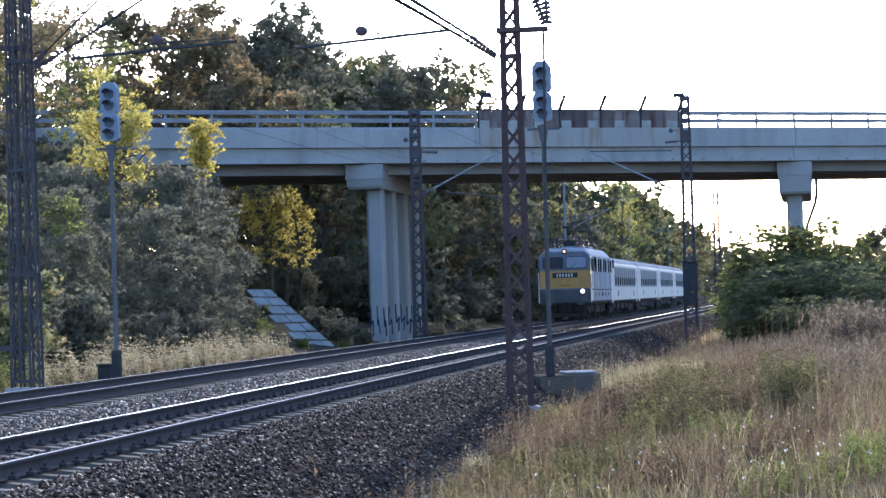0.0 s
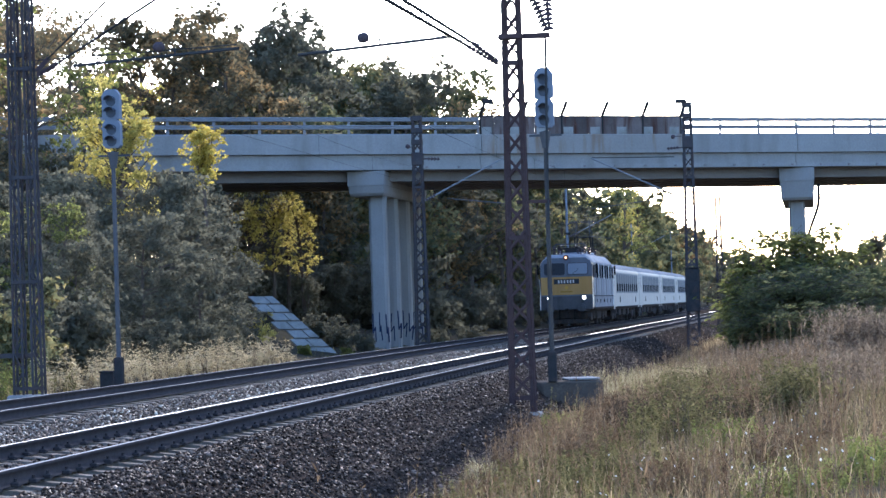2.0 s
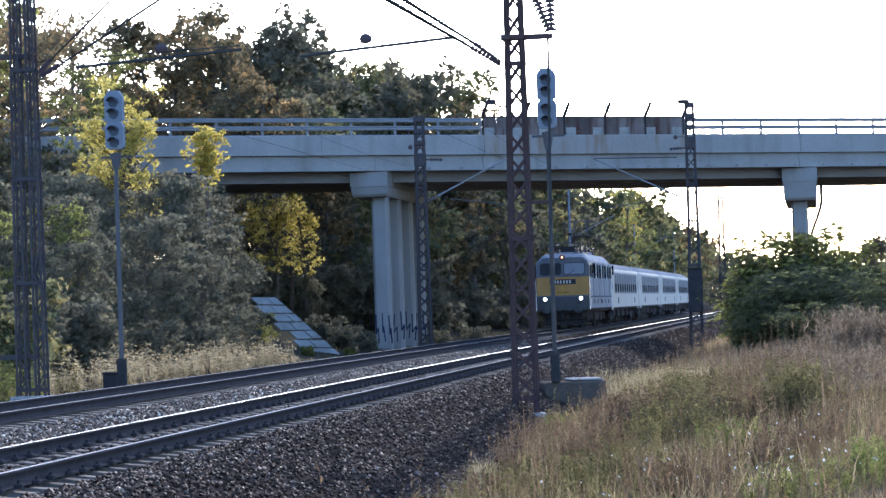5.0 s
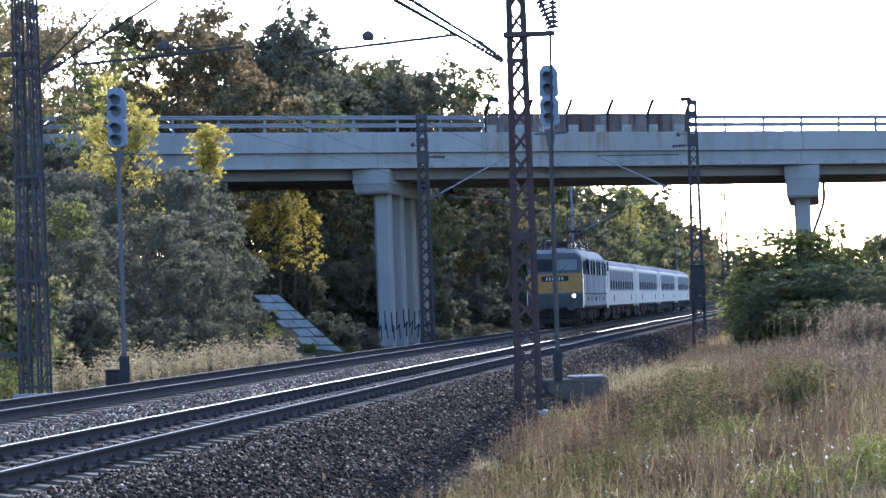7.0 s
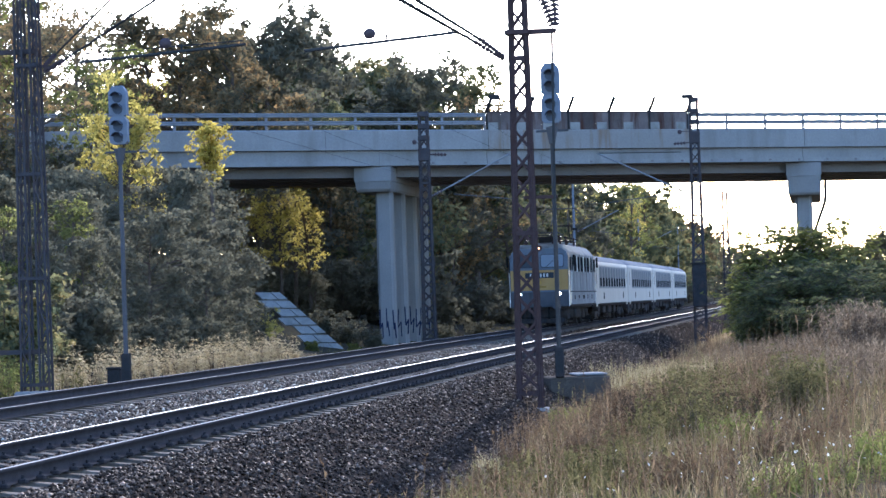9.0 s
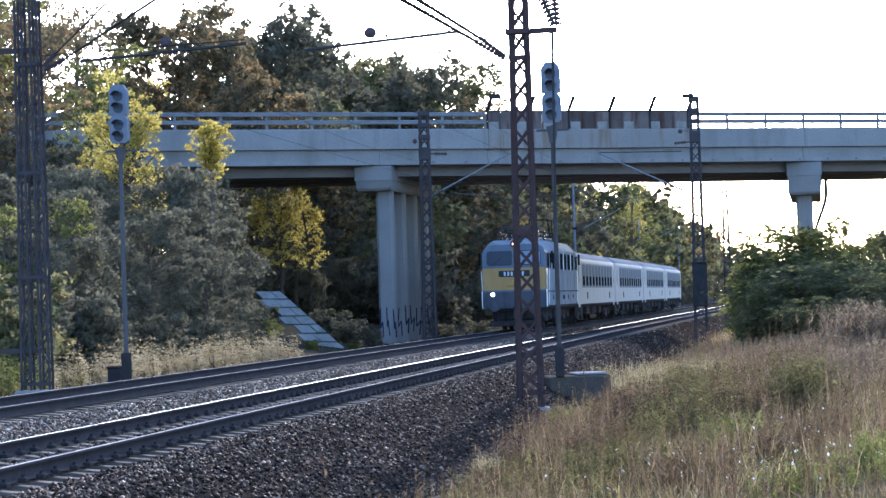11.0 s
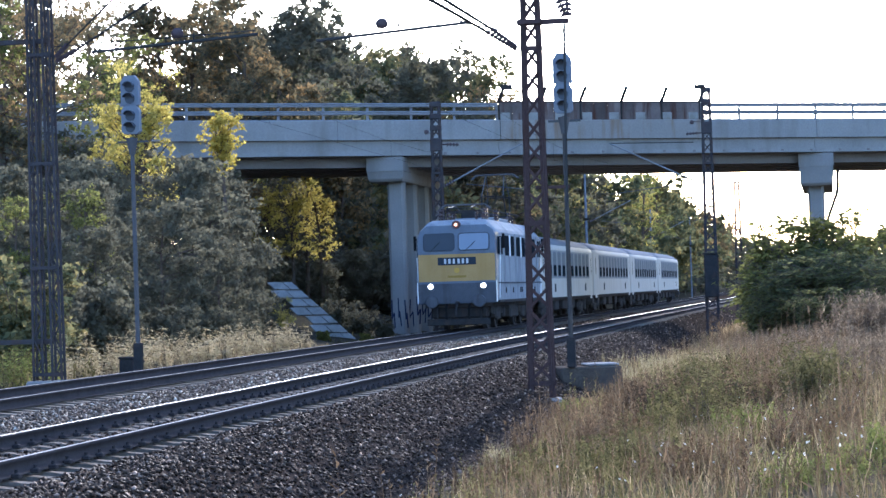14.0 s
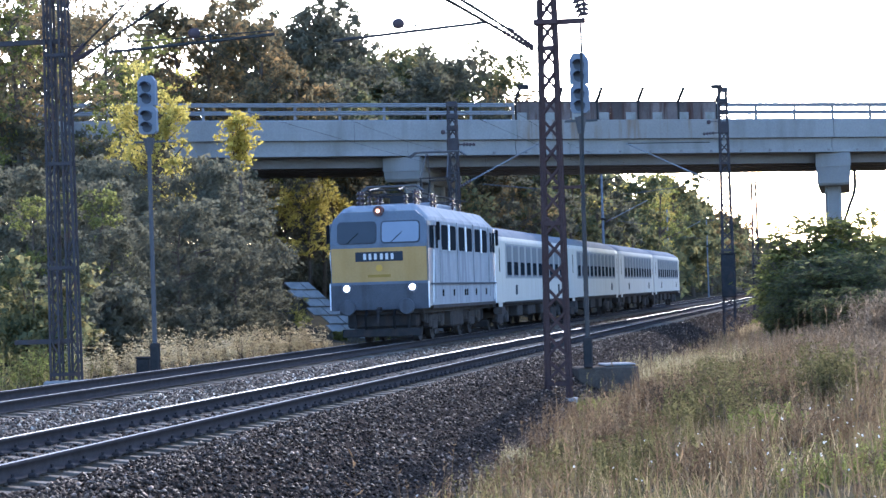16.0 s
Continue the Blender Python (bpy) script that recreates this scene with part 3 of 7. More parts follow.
def debris_screen():
    """The screen over the wires: rusty panels and posts that lean outwards with a thin net."""
    t = thing("debris_screen", "rust-streaked metal screen panels above the tracks with leaning posts", "screen")
    b = 14.95
    i = 0
    while b < 25.5:
        bm = bmesh.new()
        quad_box(bm, onb(b + 0.35, 0.14, 9.78), (0.69, 0.03, 0.83), Matrix.Rotation(math.atan2(BR_U.y, BR_U.x), 3, "Z"))
        part("panel", bm, RUSTY_PANEL, t)
        if i % 2 == 0:
            bm = bmesh.new()
            quad_box(bm, onb(b + 0.32, 0.11, 9.55), (0.5, 0.02, 0.34), Matrix.Rotation(math.atan2(BR_U.y, BR_U.x), 3, "Z"))
            part("patch_plate", bm, SLAB, t)
        b += 0.705
        i += 1
    bm = bmesh.new()
    bar(bm, onb(14.95, 0.14, 10.22), onb(25.6, 0.14, 10.22), 0.06, 0.06)
    part("top_bar", bm, DARK_IRON, t)
    for b in (14.95, 17.1, 19.15, 21.3, 23.45, 25.5):
        bm = bmesh.new()
        bar(bm, onb(b, 0.14, 10.2), onb(b + 0.04, -0.42, 10.86), 0.13, 0.08)
        part("leaning_post", bm, DARK_IRON, t)
        bm = bmesh.new()
        bar(bm, onb(b, 0.09, 9.37), onb(b, 0.09, 10.2), 0.07, 0.05)
        part("upright", bm, DARK_IRON, t)
    bm = bmesh.new()
    quad_box(bm, onb(15.15, -0.40, 10.86), (0.50, 0.16, 0.24), Matrix.Rotation(math.atan2(BR_U.y, BR_U.x), 3, "Z"))
    part("end_plate", bm, DARK_IRON, t)
    for b in (18.1, 20.2, 22.4, 24.6):
        bm = bmesh.new()
        bar(bm, onb(b, 0.14, 10.2), onb(b + 0.06, -0.42, 10.86), 0.012)
        part("stay_wire", bm, WIRE, t)
    bm = bmesh.new()
    bar(bm, onb(14.99, -0.42, 10.84), onb(25.54, -0.42, 10.84), 0.014)
    part("net_wire", bm, WIRE, t)


debris_screen()


def road_bank(b0, b1, name, label):
    """The road beyond the bridge on its earth bank."""
    bm = bmesh.new()
    rows = []
    n = 30
    for i in range(n + 1):
        b = b0 + (b1 - b0) * i / n
        ws = (-14.0, -6.0, 0.0, 0.5, DECK_WIDTH - 0.5, DECK_WIDTH, 17.0, 25.0)
        row = []
        for w in ws:
            p = onb(b, w, 0)
            g = ground_at(p.x, p.y)
            z = 8.58 if 0 <= w <= DECK_WIDTH else min(8.58, max(g - 0.2, 8.58 - (8.8) * ((-w if w < 0 else w - DECK_WIDTH) / 14.0)))
            if w in (-14.0, 25.0):
                z = g - 0.5
            row.append(bm.verts.new((p.x, p.y, z)))
        rows.append(row)
    for r0, r1 in zip(rows, rows[1:]):
        for j in range(len(r0) - 1):
            f = bm.faces.new((r0[j], r0[j + 1], r1[j + 1], r1[j]))
            f.material_index = 1 if j == 3 else 0
    ends = (rows[0], rows[-1])
    for r in ends:
        base = [bm.verts.new((v.co.x, v.co.y, -1.2)) for v in r]
        for j in range(len(r) - 1):
            bm.faces.new((r[j], r[j + 1], base[j + 1], base[j]))
    part(name, bm, [FOREST_SOIL, ASPHALT], None, label)
    bpy.data.objects[name]["kind"], bpy.data.objects[name]["category"] = "structure", "embankment"


road_bank(-110, DECK_B0 + 0.1, "road_embankment_west", "wooded earth embankment carrying the road to the bridge")
road_bank(DECK_B1 - 0.1, 330, "road_embankment_east", "earth embankment carrying the road past the bridge")


def slope_paving():
    """A flight of concrete slabs up the bank below the bridge end."""
    t = thing("slope_paving", "pale concrete slabs stepping up the bank below the bridge", "paving", kind="structure")
    foot, head = Vector((-2.97, 107.12, -0.45)), Vector((-5.86, 109.5, 2.16))
    rise = head - foot
    rnd = random.Random(8)
    row = Vector((-1.0, 0.10, 0.02)).normalized()
    nrm = rise.cross(row).normalized()
    if nrm.y > 0:
        nrm = -nrm
    n = 7
    for r in range(-1, n):
        x = 0.0
        while x < 1.0:
            w = 0.68 if x or r % 2 else 0.42
            bm = bmesh.new()
            tip = nrm * rnd.uniform(-0.012, 0.02)
            ends = []
            for k in (-0.10, 0.0):
                ends.append([bm.verts.new(foot + rise * u + row * q + nrm * k + tip) for u, q in ((r / n, x + 0.02), ((r + 0.83) / n, x + 0.02), ((r + 0.83) / n, x + w - 0.02), (r / n, x + w - 0.02))])
            bm.faces.new(ends[1])
            bm.faces.new(ends[0][::-1])
            for i in range(4):
                bm.faces.new((ends[0][i], ends[0][(i + 1) % 4], ends[1][(i + 1) % 4], ends[1][i]))
            bmesh.ops.recalc_face_normals(bm, faces=bm.faces[:])
            part("slab", bm, SLAB, t)
            x += w


slope_paving()


# ---- lattice masts, signals and wires ----
def lattice_mast(name, s, lat, base, top, w0, w1, material, label, panel=0.50, depth=0.55, group="catenary masts", turn=0.0):
    """Two angle-iron legs on each face, laced crosswise."""
    t = thing(name, label, "mast", at(s, lat, base, turn), group)
    h = top - base

    def half(z):
        return (w0 + (w1 - w0) * z / h) / 2

    for sx in (-1, 1):
        for sy in (-1, 1):
            bm = bmesh.new()
            bar(bm, (sx * half(0), sy * half(0) * depth, 0), (sx * half(h), sy * half(h) * depth, h), 0.11, 0.02)
            bar(bm, (sx * half(0) - sx * 0.035, sy * half(0) * depth, 0), (sx * half(h) - sx * 0.035, sy * half(h) * depth, h), 0.02, 0.11)
            part("leg", bm, material, t)
    z, i = 0.35, 0
    while z + panel < h:
        for sy in (-1, 1):
            bm = bmesh.new()
            a, b = half(z), half(z + panel)
            bar(bm, (-a, sy * a * depth, z), (b, sy * b * depth, z + panel), 0.042)
            bar(bm, (a, sy * a * depth + 0.013, z), (-b, sy * b * depth + 0.03, z + panel), 0.042)
            part("lacing", bm, material, t)
        if turn:
            for sx in (-1, 1):
                bm = bmesh.new()
                a, b = half(z), half(z + panel)
                bar(bm, (sx * a, -a * depth, z), (sx * b, b * depth, z + panel), 0.035)
                bar(bm, (sx * a + 0.02, a * depth, z), (sx * b + 0.02, -b * depth, z + panel), 0.035)
                part("side_lacing", bm, material, t)
        z += panel
        i += 1
    for z in (0.32, h * 0.35, h * 0.7, h - 0.05):
        bm = bmesh.new()
        a = half(z)
        for sy in (-1, 1):
            quad_box(bm, (0, sy * a * depth, z), (2 * a + 0.08, 0.02, 0.09))
        for sx in (-1, 1):
            quad_box(bm, (sx * a, 0, z), (0.02, 2 * a * depth, 0.09))
        part("tie_plate", bm, material, t)
    bm = bmesh.new()
    soft_box(bm, (0, 0, -0.28), (w0 + 0.3, w0 * depth + 0.3, 0.6), 0.04)
    part("footing", bm, CONCRETE, t)
    return t


def insulator_string(bm, a, b, r=0.085, n=7):
    a, b = Vector(a), Vector(b)
    tube(bm, a, b, min(0.03, r * 0.4), seg=6)
    for i in range(n):
        p = a.lerp(b, (i + 0.5) / n)
        d = (b - a).normalized() * min(0.035, (b - a).length / n * 0.3)
        tube(bm, p - d, p + d, r, r * 0.45, seg=10)


M_NEAR = lattice_mast("catenary_mast", 27.2, 2.9, -0.80, 9.6, 0.50, 0.31, MAST_PAINT, "rust-red lattice catenary mast on a concrete footing")


def twin_mast(name, s, lat, base, top, material, label):
    """Two slim laced columns side by side, tied together by plates."""
    t = thing(name, label, "mast", at(s, lat, base, 0), "catenary masts")
    h = top - base
    for x0, x1 in ((-0.20, -0.15), (0.21, 0.15)):
        for sx in (-1, 1):
            for y in (-0.12, 0.12):
                bm = bmesh.new()
                bar(bm, (x0 + sx * 0.10, y, 0), (x1 + sx * 0.065, y, h), 0.048, 0.045)
                part("leg", bm, material, t)
        z, flip = 0.1, 1
        while z + 0.42 < h:
            c, r = x0 + (x1 - x0) * z / h, 0.10 - 0.035 * z / h
            for y in (-0.12, 0.12):
                bm = bmesh.new()
                bar(bm, (c - flip * r, y, z), (c + flip * r, y, z + 0.42), 0.028)
                part("lacing", bm, material, t)
            z, flip = z + 0.42, -flip
    for z in (0.15, 2.4, 4.6, 6.9, h - 0.1):
        bm = bmesh.new()
        for y in (-0.155, 0.155):
            quad_box(bm, (0.0, y, z), (0.60 - 0.015 * z, 0.016, 0.07))
        part("tie_plate", bm, material, t)
    bm = bmesh.new()
    soft_box(bm, (0, 0, -0.28), (0.85, 0.6, 0.6), 0.04)
    part("footing", bm, CONCRETE, t)
    return t


M_LEFT = twin_mast("catenary_mast", 26.7, -7.5, -0.15, 9.8, MAST_GREY, "dark grey catenary mast of two laced columns before shrubs")
M_RIGHT = lattice_mast("catenary_mast", 90.5, 3.68, -0.98, 10.3, 0.58, 0.36, MAST_GREY, "dark lattice catenary mast with a cabinet, in front of the bridge")
M_FAR_L = lattice_mast("catenary_mast", 80.5, -7.18, -0.4, 9.4, 0.55, 0.36, MAST_GREY, "dark lattice catenary mast beside the bridge pier")
lattice_mast("catenary_mast", 146.0, 2.9, -0.8, 8.2, 0.50, 0.32, MAST_GREY, "slim lattice mast beyond the bridge")


def slim_pole(s, lat, top):
    """A plain tapered pole with a cap and a collar for its bracket."""
    t = thing("catenary_pole", "slim grey catenary pole beyond the bridge", "mast", at(s, lat, -0.5), "catenary poles")
    bm = bmesh.new()
    tube(bm, (0, 0, 0), (0, 0, top + 0.5), 0.11, 0.075, 10)
    part("shaft", bm, SIGNAL_GREY, t)
    bm = bmesh.new()
    tube(bm, (0, 0, top + 0.5), (0, 0, top + 0.56), 0.09, 0.05, 10)
    part("cap", bm, DARK_IRON, t)
    bm = bmesh.new()
    soft_box(bm, (0.05, 0, 6.6), (0.3, 0.26, 0.16), 0.02)
    part("collar", bm, DARK_IRON, t)
    return t



slim_pole(148.6, -7.5, 9.3)
slim_pole(212.2, -7.5, 8.5)
slim_pole(290.4, -7.5, 9.7)


def mast_fittings():
    # cabinet high on the mast by the bridge
    bm = bmesh.new()
    soft_box(bm, (0.02, -0.30, 2.80), (0.64, 0.45, 1.95), 0.04)
    part("cabinet", bm, DARK_IRON, M_RIGHT, "dark switch cabinet")
    bm = bmesh.new()
    quad_box(bm, (0.02, -0.30, 3.8), (0.74, 0.55, 0.05))
    part("cabinet_roof", bm, DARK_IRON, M_RIGHT)
    # heads of the bridge masts: plates, brackets and insulators
    for m, h in ((M_RIGHT, 11.25), (M_FAR_L, 9.8)):
        bm = bmesh.new()
        soft_box(bm, (0, 0, h - 1.75), (0.48, 0.34, 0.55), 0.03)
        part("mast_head", bm, MAST_GREY, m)
        for z in (h - 0.05, h - 0.55, h - 1.05):
            bm = bmesh.new()
            soft_box(bm, (0, 0, z), (0.46, 0.3, 0.22), 0.02)
            part("head_plate", bm, MAST_GREY, m)
        sx, z = (-1, 9.27) if m is M_RIGHT else (1, 8.05)
        bm = bmesh.new()
        tube(bm, (sx * 0.2, 0, z), (sx * 0.5, 0, z), 0.03)
        insulator_string(bm, (sx * 0.42, 0, z), (sx * 0.95, 0, z - 0.03), 0.09, 4)
        part("insulator", bm, INSULATOR, m)
        bm = bmesh.new()
        bmesh.ops.create_uvsphere(bm, u_segments=12, v_segments=8, radius=0.10, matrix=Matrix.Translation((-0.40 if sx > 0 else -0.66, 0, z + (0.55 if sx > 0 else 0.5))))
        bar(bm, (-0.2, 0, z + 0.5), (-0.40 if sx > 0 else -0.66, 0, z + 0.52), 0.025)
        part("round_insulator", bm, INSULATOR, m, smooth=True)
    bm = bmesh.new()
    soft_box(bm, (-0.26, -0.05, 11.36), (0.5, 0.3, 0.17), 0.03)
    part("floodlight", bm, DARK_IRON, M_RIGHT)
    # cross arm and hanging insulators on the near mast
    bm = bmesh.new()
    quad_box(bm, (0.34, 0, 7.82), (0.9, 0.10, 0.11))
    quad_box(bm, (-0.02, 0, 7.82), (0.5, 0.4, 0.10))
    part("cross_arm", bm, MAST_PAINT, M_NEAR)
    bm = bmesh.new()
    insulator_string(bm, (0.74, 0, 7.92), (0.36, 0, 8.9), 0.13, 11)
    insulator_string(bm, (0.78, 0, 7.92), (0.74, 0, 9.1), 0.13, 12)
    part("insulator", bm, INSULATOR, M_NEAR)
    bm = bmesh.new()
    tube(bm, (0.70, -0.03, 7.78), (0.64, -0.03, 3.9), 0.026)
    part("down_wire", bm, WIRE, M_NEAR)
    bm = bmesh.new()
    quad_box(bm, (0.35, 0, 4.38), (0.7, 0.06, 0.07))
    part("bracket", bm, MAST_PAINT, M_NEAR)
    # arm on the left mast
    bm = bmesh.new()
    quad_box(bm, (-0.6, 0, 7.2), (1.6, 0.10, 0.10))
    part("cross_arm", bm, MAST_GREY, M_LEFT)
    bm = bmesh.new()
    quad_box(bm, (-0.5, 0, 0.85), (1.2, 0.10, 0.10))
    part("low_bar", bm, MAST_GREY, M_LEFT)


mast_fittings()


def colour_light_signal(name, s, lat, base, top, label, post=GALV):
    """A tall post with two lamp boxes one over the other, each a pair of hooded lenses."""
    t = thing(name, label, "signal", at(s, lat, base), "line signals")
    h = top - base
    bm = bmesh.new()
    tube(bm, (0, 0, 0), (0, 0, h - 1.45), 0.058, 0.048, 10)
    part("post", bm, post, t)
    bm = bmesh.new()
    soft_box(bm, (0, 0, 0.35), (0.20, 0.20, 0.7), 0.02)
    part("post_base", bm, DARK_IRON, t)
    for i, z0 in enumerate((h - 0.70, h - 1.375)):
        bm = bmesh.new()
        w = 0.215
        outline = [(-w, 0), (w, 0), (w, 0.56), (w * 0.55, 0.70), (-w * 0.55, 0.70), (-w, 0.56)]
        if i:
            outline = [(-w, 0.06), (-w * 0.7, 0), (w * 0.7, 0), (w, 0.06), (w, 0.55), (w * 0.6, 0.69), (-w * 0.6, 0.69), (-w, 0.55)]
        prism(bm, outline, (1, 0, 0), (0, 0, 1), (0, 1, 0), (0, -0.10, z0), 0.2)
        board = part("lamp_box", bm, SIGNAL_GREY, t)
        for z in (z0 + 0.15, z0 + 0.42):
            bm = bmesh.new()
            tube(bm, (0, -0.10, z), (0, -0.125, z), 0.115, seg=18)
            part("lens", bm, SIGNAL_BLACK, board)
            bm = bmesh.new()
            arc = [radians(15 + k * 15) for k in range(11)]
            ring = [(math.cos(q) * 0.13, z + math.sin(q) * 0.13) for q in arc] + [(math.cos(q) * 0.118, z + math.sin(q) * 0.118) for q in arc[::-1]]
            prism(bm, ring, (1, 0, 0), (0, 0, 1), (0, -1, 0), (0, -0.10, 0), 0.22)
            part("hood", bm, SIGNAL_BLACK, board)
    bm = bmesh.new()
    quad_box(bm, (0, 0.1, h - 1.55), (0.75, 0.05, 0.05))
    tube(bm, (0, 0, h - 1.47), (0, 0, h - 1.85), 0.14, 0.07, 10)
    part("bracket", bm, GALV, t)
    return t


colour_light_signal("signal", 33.0, 2.97, -0.35, 6.88, "tall railway signal with grey lamp boxes on a dark post", SIGNAL_POST)
colour_light_signal("signal", 32.8, -7.21, -0.2, 6.79, "tall grey railway signal with two unlit lamp boxes before yellow leaves")


def concrete_block():
    t = thing("equipment_plinth", "weathered concrete block toned dark as if shaded, with a bright flat top, beside the signal", "plinth", at(33.8, 3.25, -0.95, 14))
    bm = bmesh.new()
    soft_box(bm, (0, 0, 0.30), (1.42, 1.4, 0.60), 0.03, 1)
    # dark base colour stands for the block's shaded faces; stains lie over it
    part("block", bm, mat("plinth_shade_tone", (0.078, 0.064, 0.052), 0.9, vary=0.3, scale=2, fine=25, bump=0.5, stain=(0.06, 0.055, 0.05), stain_amount=0.6), t)
    bm = bmesh.new()
    soft_box(bm, (0.32, 0.1, 0.635), (0.72, 1.2, 0.05), 0.02)
    # paler concrete gives the top its sunlit look by colour
    part("top_slab", bm, CONCRETE, t, "top slab coloured pale as if sunlit")


concrete_block()


def relay_box(s, lat, label):
    t = thing("relay_box", label, "cabinet", at(s, lat, -0.3))
    bm = bmesh.new()
    soft_box(bm, (0, 0, 0.23), (0.32, 0.3, 0.4), 0.03)
    part("body", bm, DARK_IRON, t)
    bm = bmesh.new()
    soft_box(bm, (0, 0, 0.45), (0.37, 0.35, 0.05), 0.02)
    part("lid", bm, DARK_IRON, t)


relay_box(33.4, -7.65, "small dark metal box at the foot of the signal")


def wire(name, pts, r, material=WIRE, sag=0.0, label="thin dark overhead wire", group="overhead wires"):
    """A hanging wire through the given points."""
    cu = bpy.data.curves.new(name, "CURVE")
    cu.dimensions, cu.bevel_depth, cu.bevel_resolution = "3D", r, 1
    sp = cu.splines.new("POLY")
    full = []
    for a, b in zip(pts, pts[1:]):
        a, b = Vector(a), Vector(b)
        for k in range(1 if full else 0, 9):
            u = k / 8
            p = a.lerp(b, u)
            p.z -= sag * 4 * u * (1 - u)
            full.append(p)
    sp.points.add(len(full) - 1)
    for q, p in zip(sp.points, full):
        q.co = (*p, 1)
    cu.materials.append(material)
    ob = new(name, cu)
    return tagged(ob, label, "wire", group)


def headspan():
    """Cross-span between the two near masts, with an insulator over each track, and the wires tied off at the masts."""
    t = thing("cross_span", "steel cross-span with round insulators between two catenary masts", "cross-span")
    for lat0, lat1, ball, z0, z1 in ((-1.60, 1.65, -0.20, 6.82, 7.06), (-6.45, -2.85, -4.58, 6.80, 7.02)):
        bm = bmesh.new()
        tube(bm, line(27.0, lat0, z0), line(27.0, lat1, z1), 0.032, seg=6)
        tube(bm, line(27.0, ball + 0.35, z0 + 0.16), line(27.0, ball + 0.35, z0 + 0.30), 0.02, seg=6)
        part("support_tube", bm, WIRE, t)
        bm = bmesh.new()
        bmesh.ops.create_uvsphere(bm, u_segments=16, v_segments=10, radius=0.125, matrix=Matrix.Translation(line(27.0, ball, 7.12)) @ Matrix.Diagonal((1.05, 0.8, 0.9, 1)))
        part("round_insulator", bm, INSULATOR, t, smooth=True)
        bm = bmesh.new()
        bar(bm, line(27.0, ball - 0.5, 7.02), line(27.0, lat1 - 0.05, 7.10), 0.022)
        part("span_wire", bm, WIRE, t)
    bm = bmesh.new()
    bar(bm, line(27.0, 1.45, 7.08), line(27.0, 2.75, 6.75), 0.022)
    part("span_wire", bm, WIRE, t)
    bm = bmesh.new()
    bar(bm, line(27.0, -7.4, 6.95), line(27.0, -5.2, 7.02), 0.022)
    part("span_wire", bm, WIRE, t)


headspan()


def tied_wire(a, b, far, r, label):
    """A wire that ends in an insulator string at a mast."""
    a, b = Vector(a), Vector(b)
    ob = wire("overhead_wire", [*far, b], r, label=label)
    bm = bmesh.new()
    insulator_string(bm, b, a, 0.052, 8)
    part("insulator", bm, INSULATOR, ob)


tied_wire((2.00, 52.87, 6.45), (1.33, 50.5, 6.60), ((-6.2, -14.0, 5.5), (-1.08, 26.0, 5.20)), 0.028, "messenger wire tied to the rust-red mast")
tied_wire((2.00, 52.83, 6.50), (1.42, 50.5, 6.66), ((-5.8, -14.0, 5.5), (-0.79, 26.0, 5.17)), 0.026, "contact wire tied to the rust-red mast")
tied_wire((-7.71, 54.1, 6.62), (-6.98, 51.82, 6.62), ((-0.6, 32.0, 6.95),), 0.022, "messenger wire tied to the dark mast")
tied_wire((-7.71, 54.1, 6.72), (-7.12, 51.52, 6.70), ((-1.9, 32.0, 7.1),), 0.018, "contact wire tied to the dark mast")


def catenary(lat, masts):
    """Contact wire with its messenger and droppers, from support to support."""
    t = thing("catenary", "contact wire hung from a messenger wire by droppers", "overhead line", group="overhead wires")
    for s0, s1 in zip(masts, masts[1:]):
        a, b = line(s0, lat, 7.0), line(s1, lat, 7.0)
        c = wire("messenger", [a, b], 0.004, sag=0.75, group="")
        c.parent = t
        c = wire("contact", [line(s0, lat, 5.75), line(s1, lat, 5.75)], 0.004, group="")
        c.parent = t
        for k in range(1, 6):
            u = k / 6
            p = a.lerp(b, u)
            bm = bmesh.new()
            bar(bm, (p.x, p.y, 5.75), (p.x, p.y, 7.0 - 3 * u * (1 - u)), 0.006)
            part("dropper", bm, WIRE, t)
    for o in t.children:
        if "category" in o:
            del o["category"]


catenary(0.0, (27.0, 90.5, 146.0, 200, 255, 310))
catenary(-SPACING, (27.0, 80.5, 148.6, 212.2, 290.4))


def cantilever(s, lat_mast, lat_tip, zb, zt):
    """The tube bracket that holds the wires over a track."""
    t = thing("cantilever_arm", "slanted steel tube bracket holding the overhead wires", "bracket", group="cantilever arms")
    bm = bmesh.new()
    tube(bm, line(s, lat_mast, zb), line(s, lat_tip, zt), 0.035, seg=8)
    part("tube", bm, RAILING, t)
    if s > 85:
        bm = bmesh.new()
        tube(bm, line(s, lat_mast, zt - 0.1), line(s, lat_tip, zt), 0.02, seg=6)
        part("tie_rod", bm, WIRE, t)
    bm = bmesh.new()
    a, b = line(s, lat_mast, zb), line(s, lat_tip, zt)
    insulator_string(bm, a, a.lerp(b, 0.16), 0.09, 5)
    part("insulator", bm, INSULATOR, t)
    bm = bmesh.new()
    tube(bm, line(s, lat_mast + (lat_tip - lat_mast) * 0.3, 5.95), line(s, lat_tip, 5.66), 0.02, seg=6)
    part("steady_arm", bm, GALV, t)


cantilever(80.5, -7.0, -3.55, 5.85, 7.55)
cantilever(90.5, 3.05, -0.75, 6.12, 7.98)
cantilever(146.0, 2.7, -0.2, 5.9, 7.2)
cantilever(148.6, -7.3, -4.4, 5.9, 7.3)
cantilever(212.2, -7.3, -4.4, 5.9, 7.3)


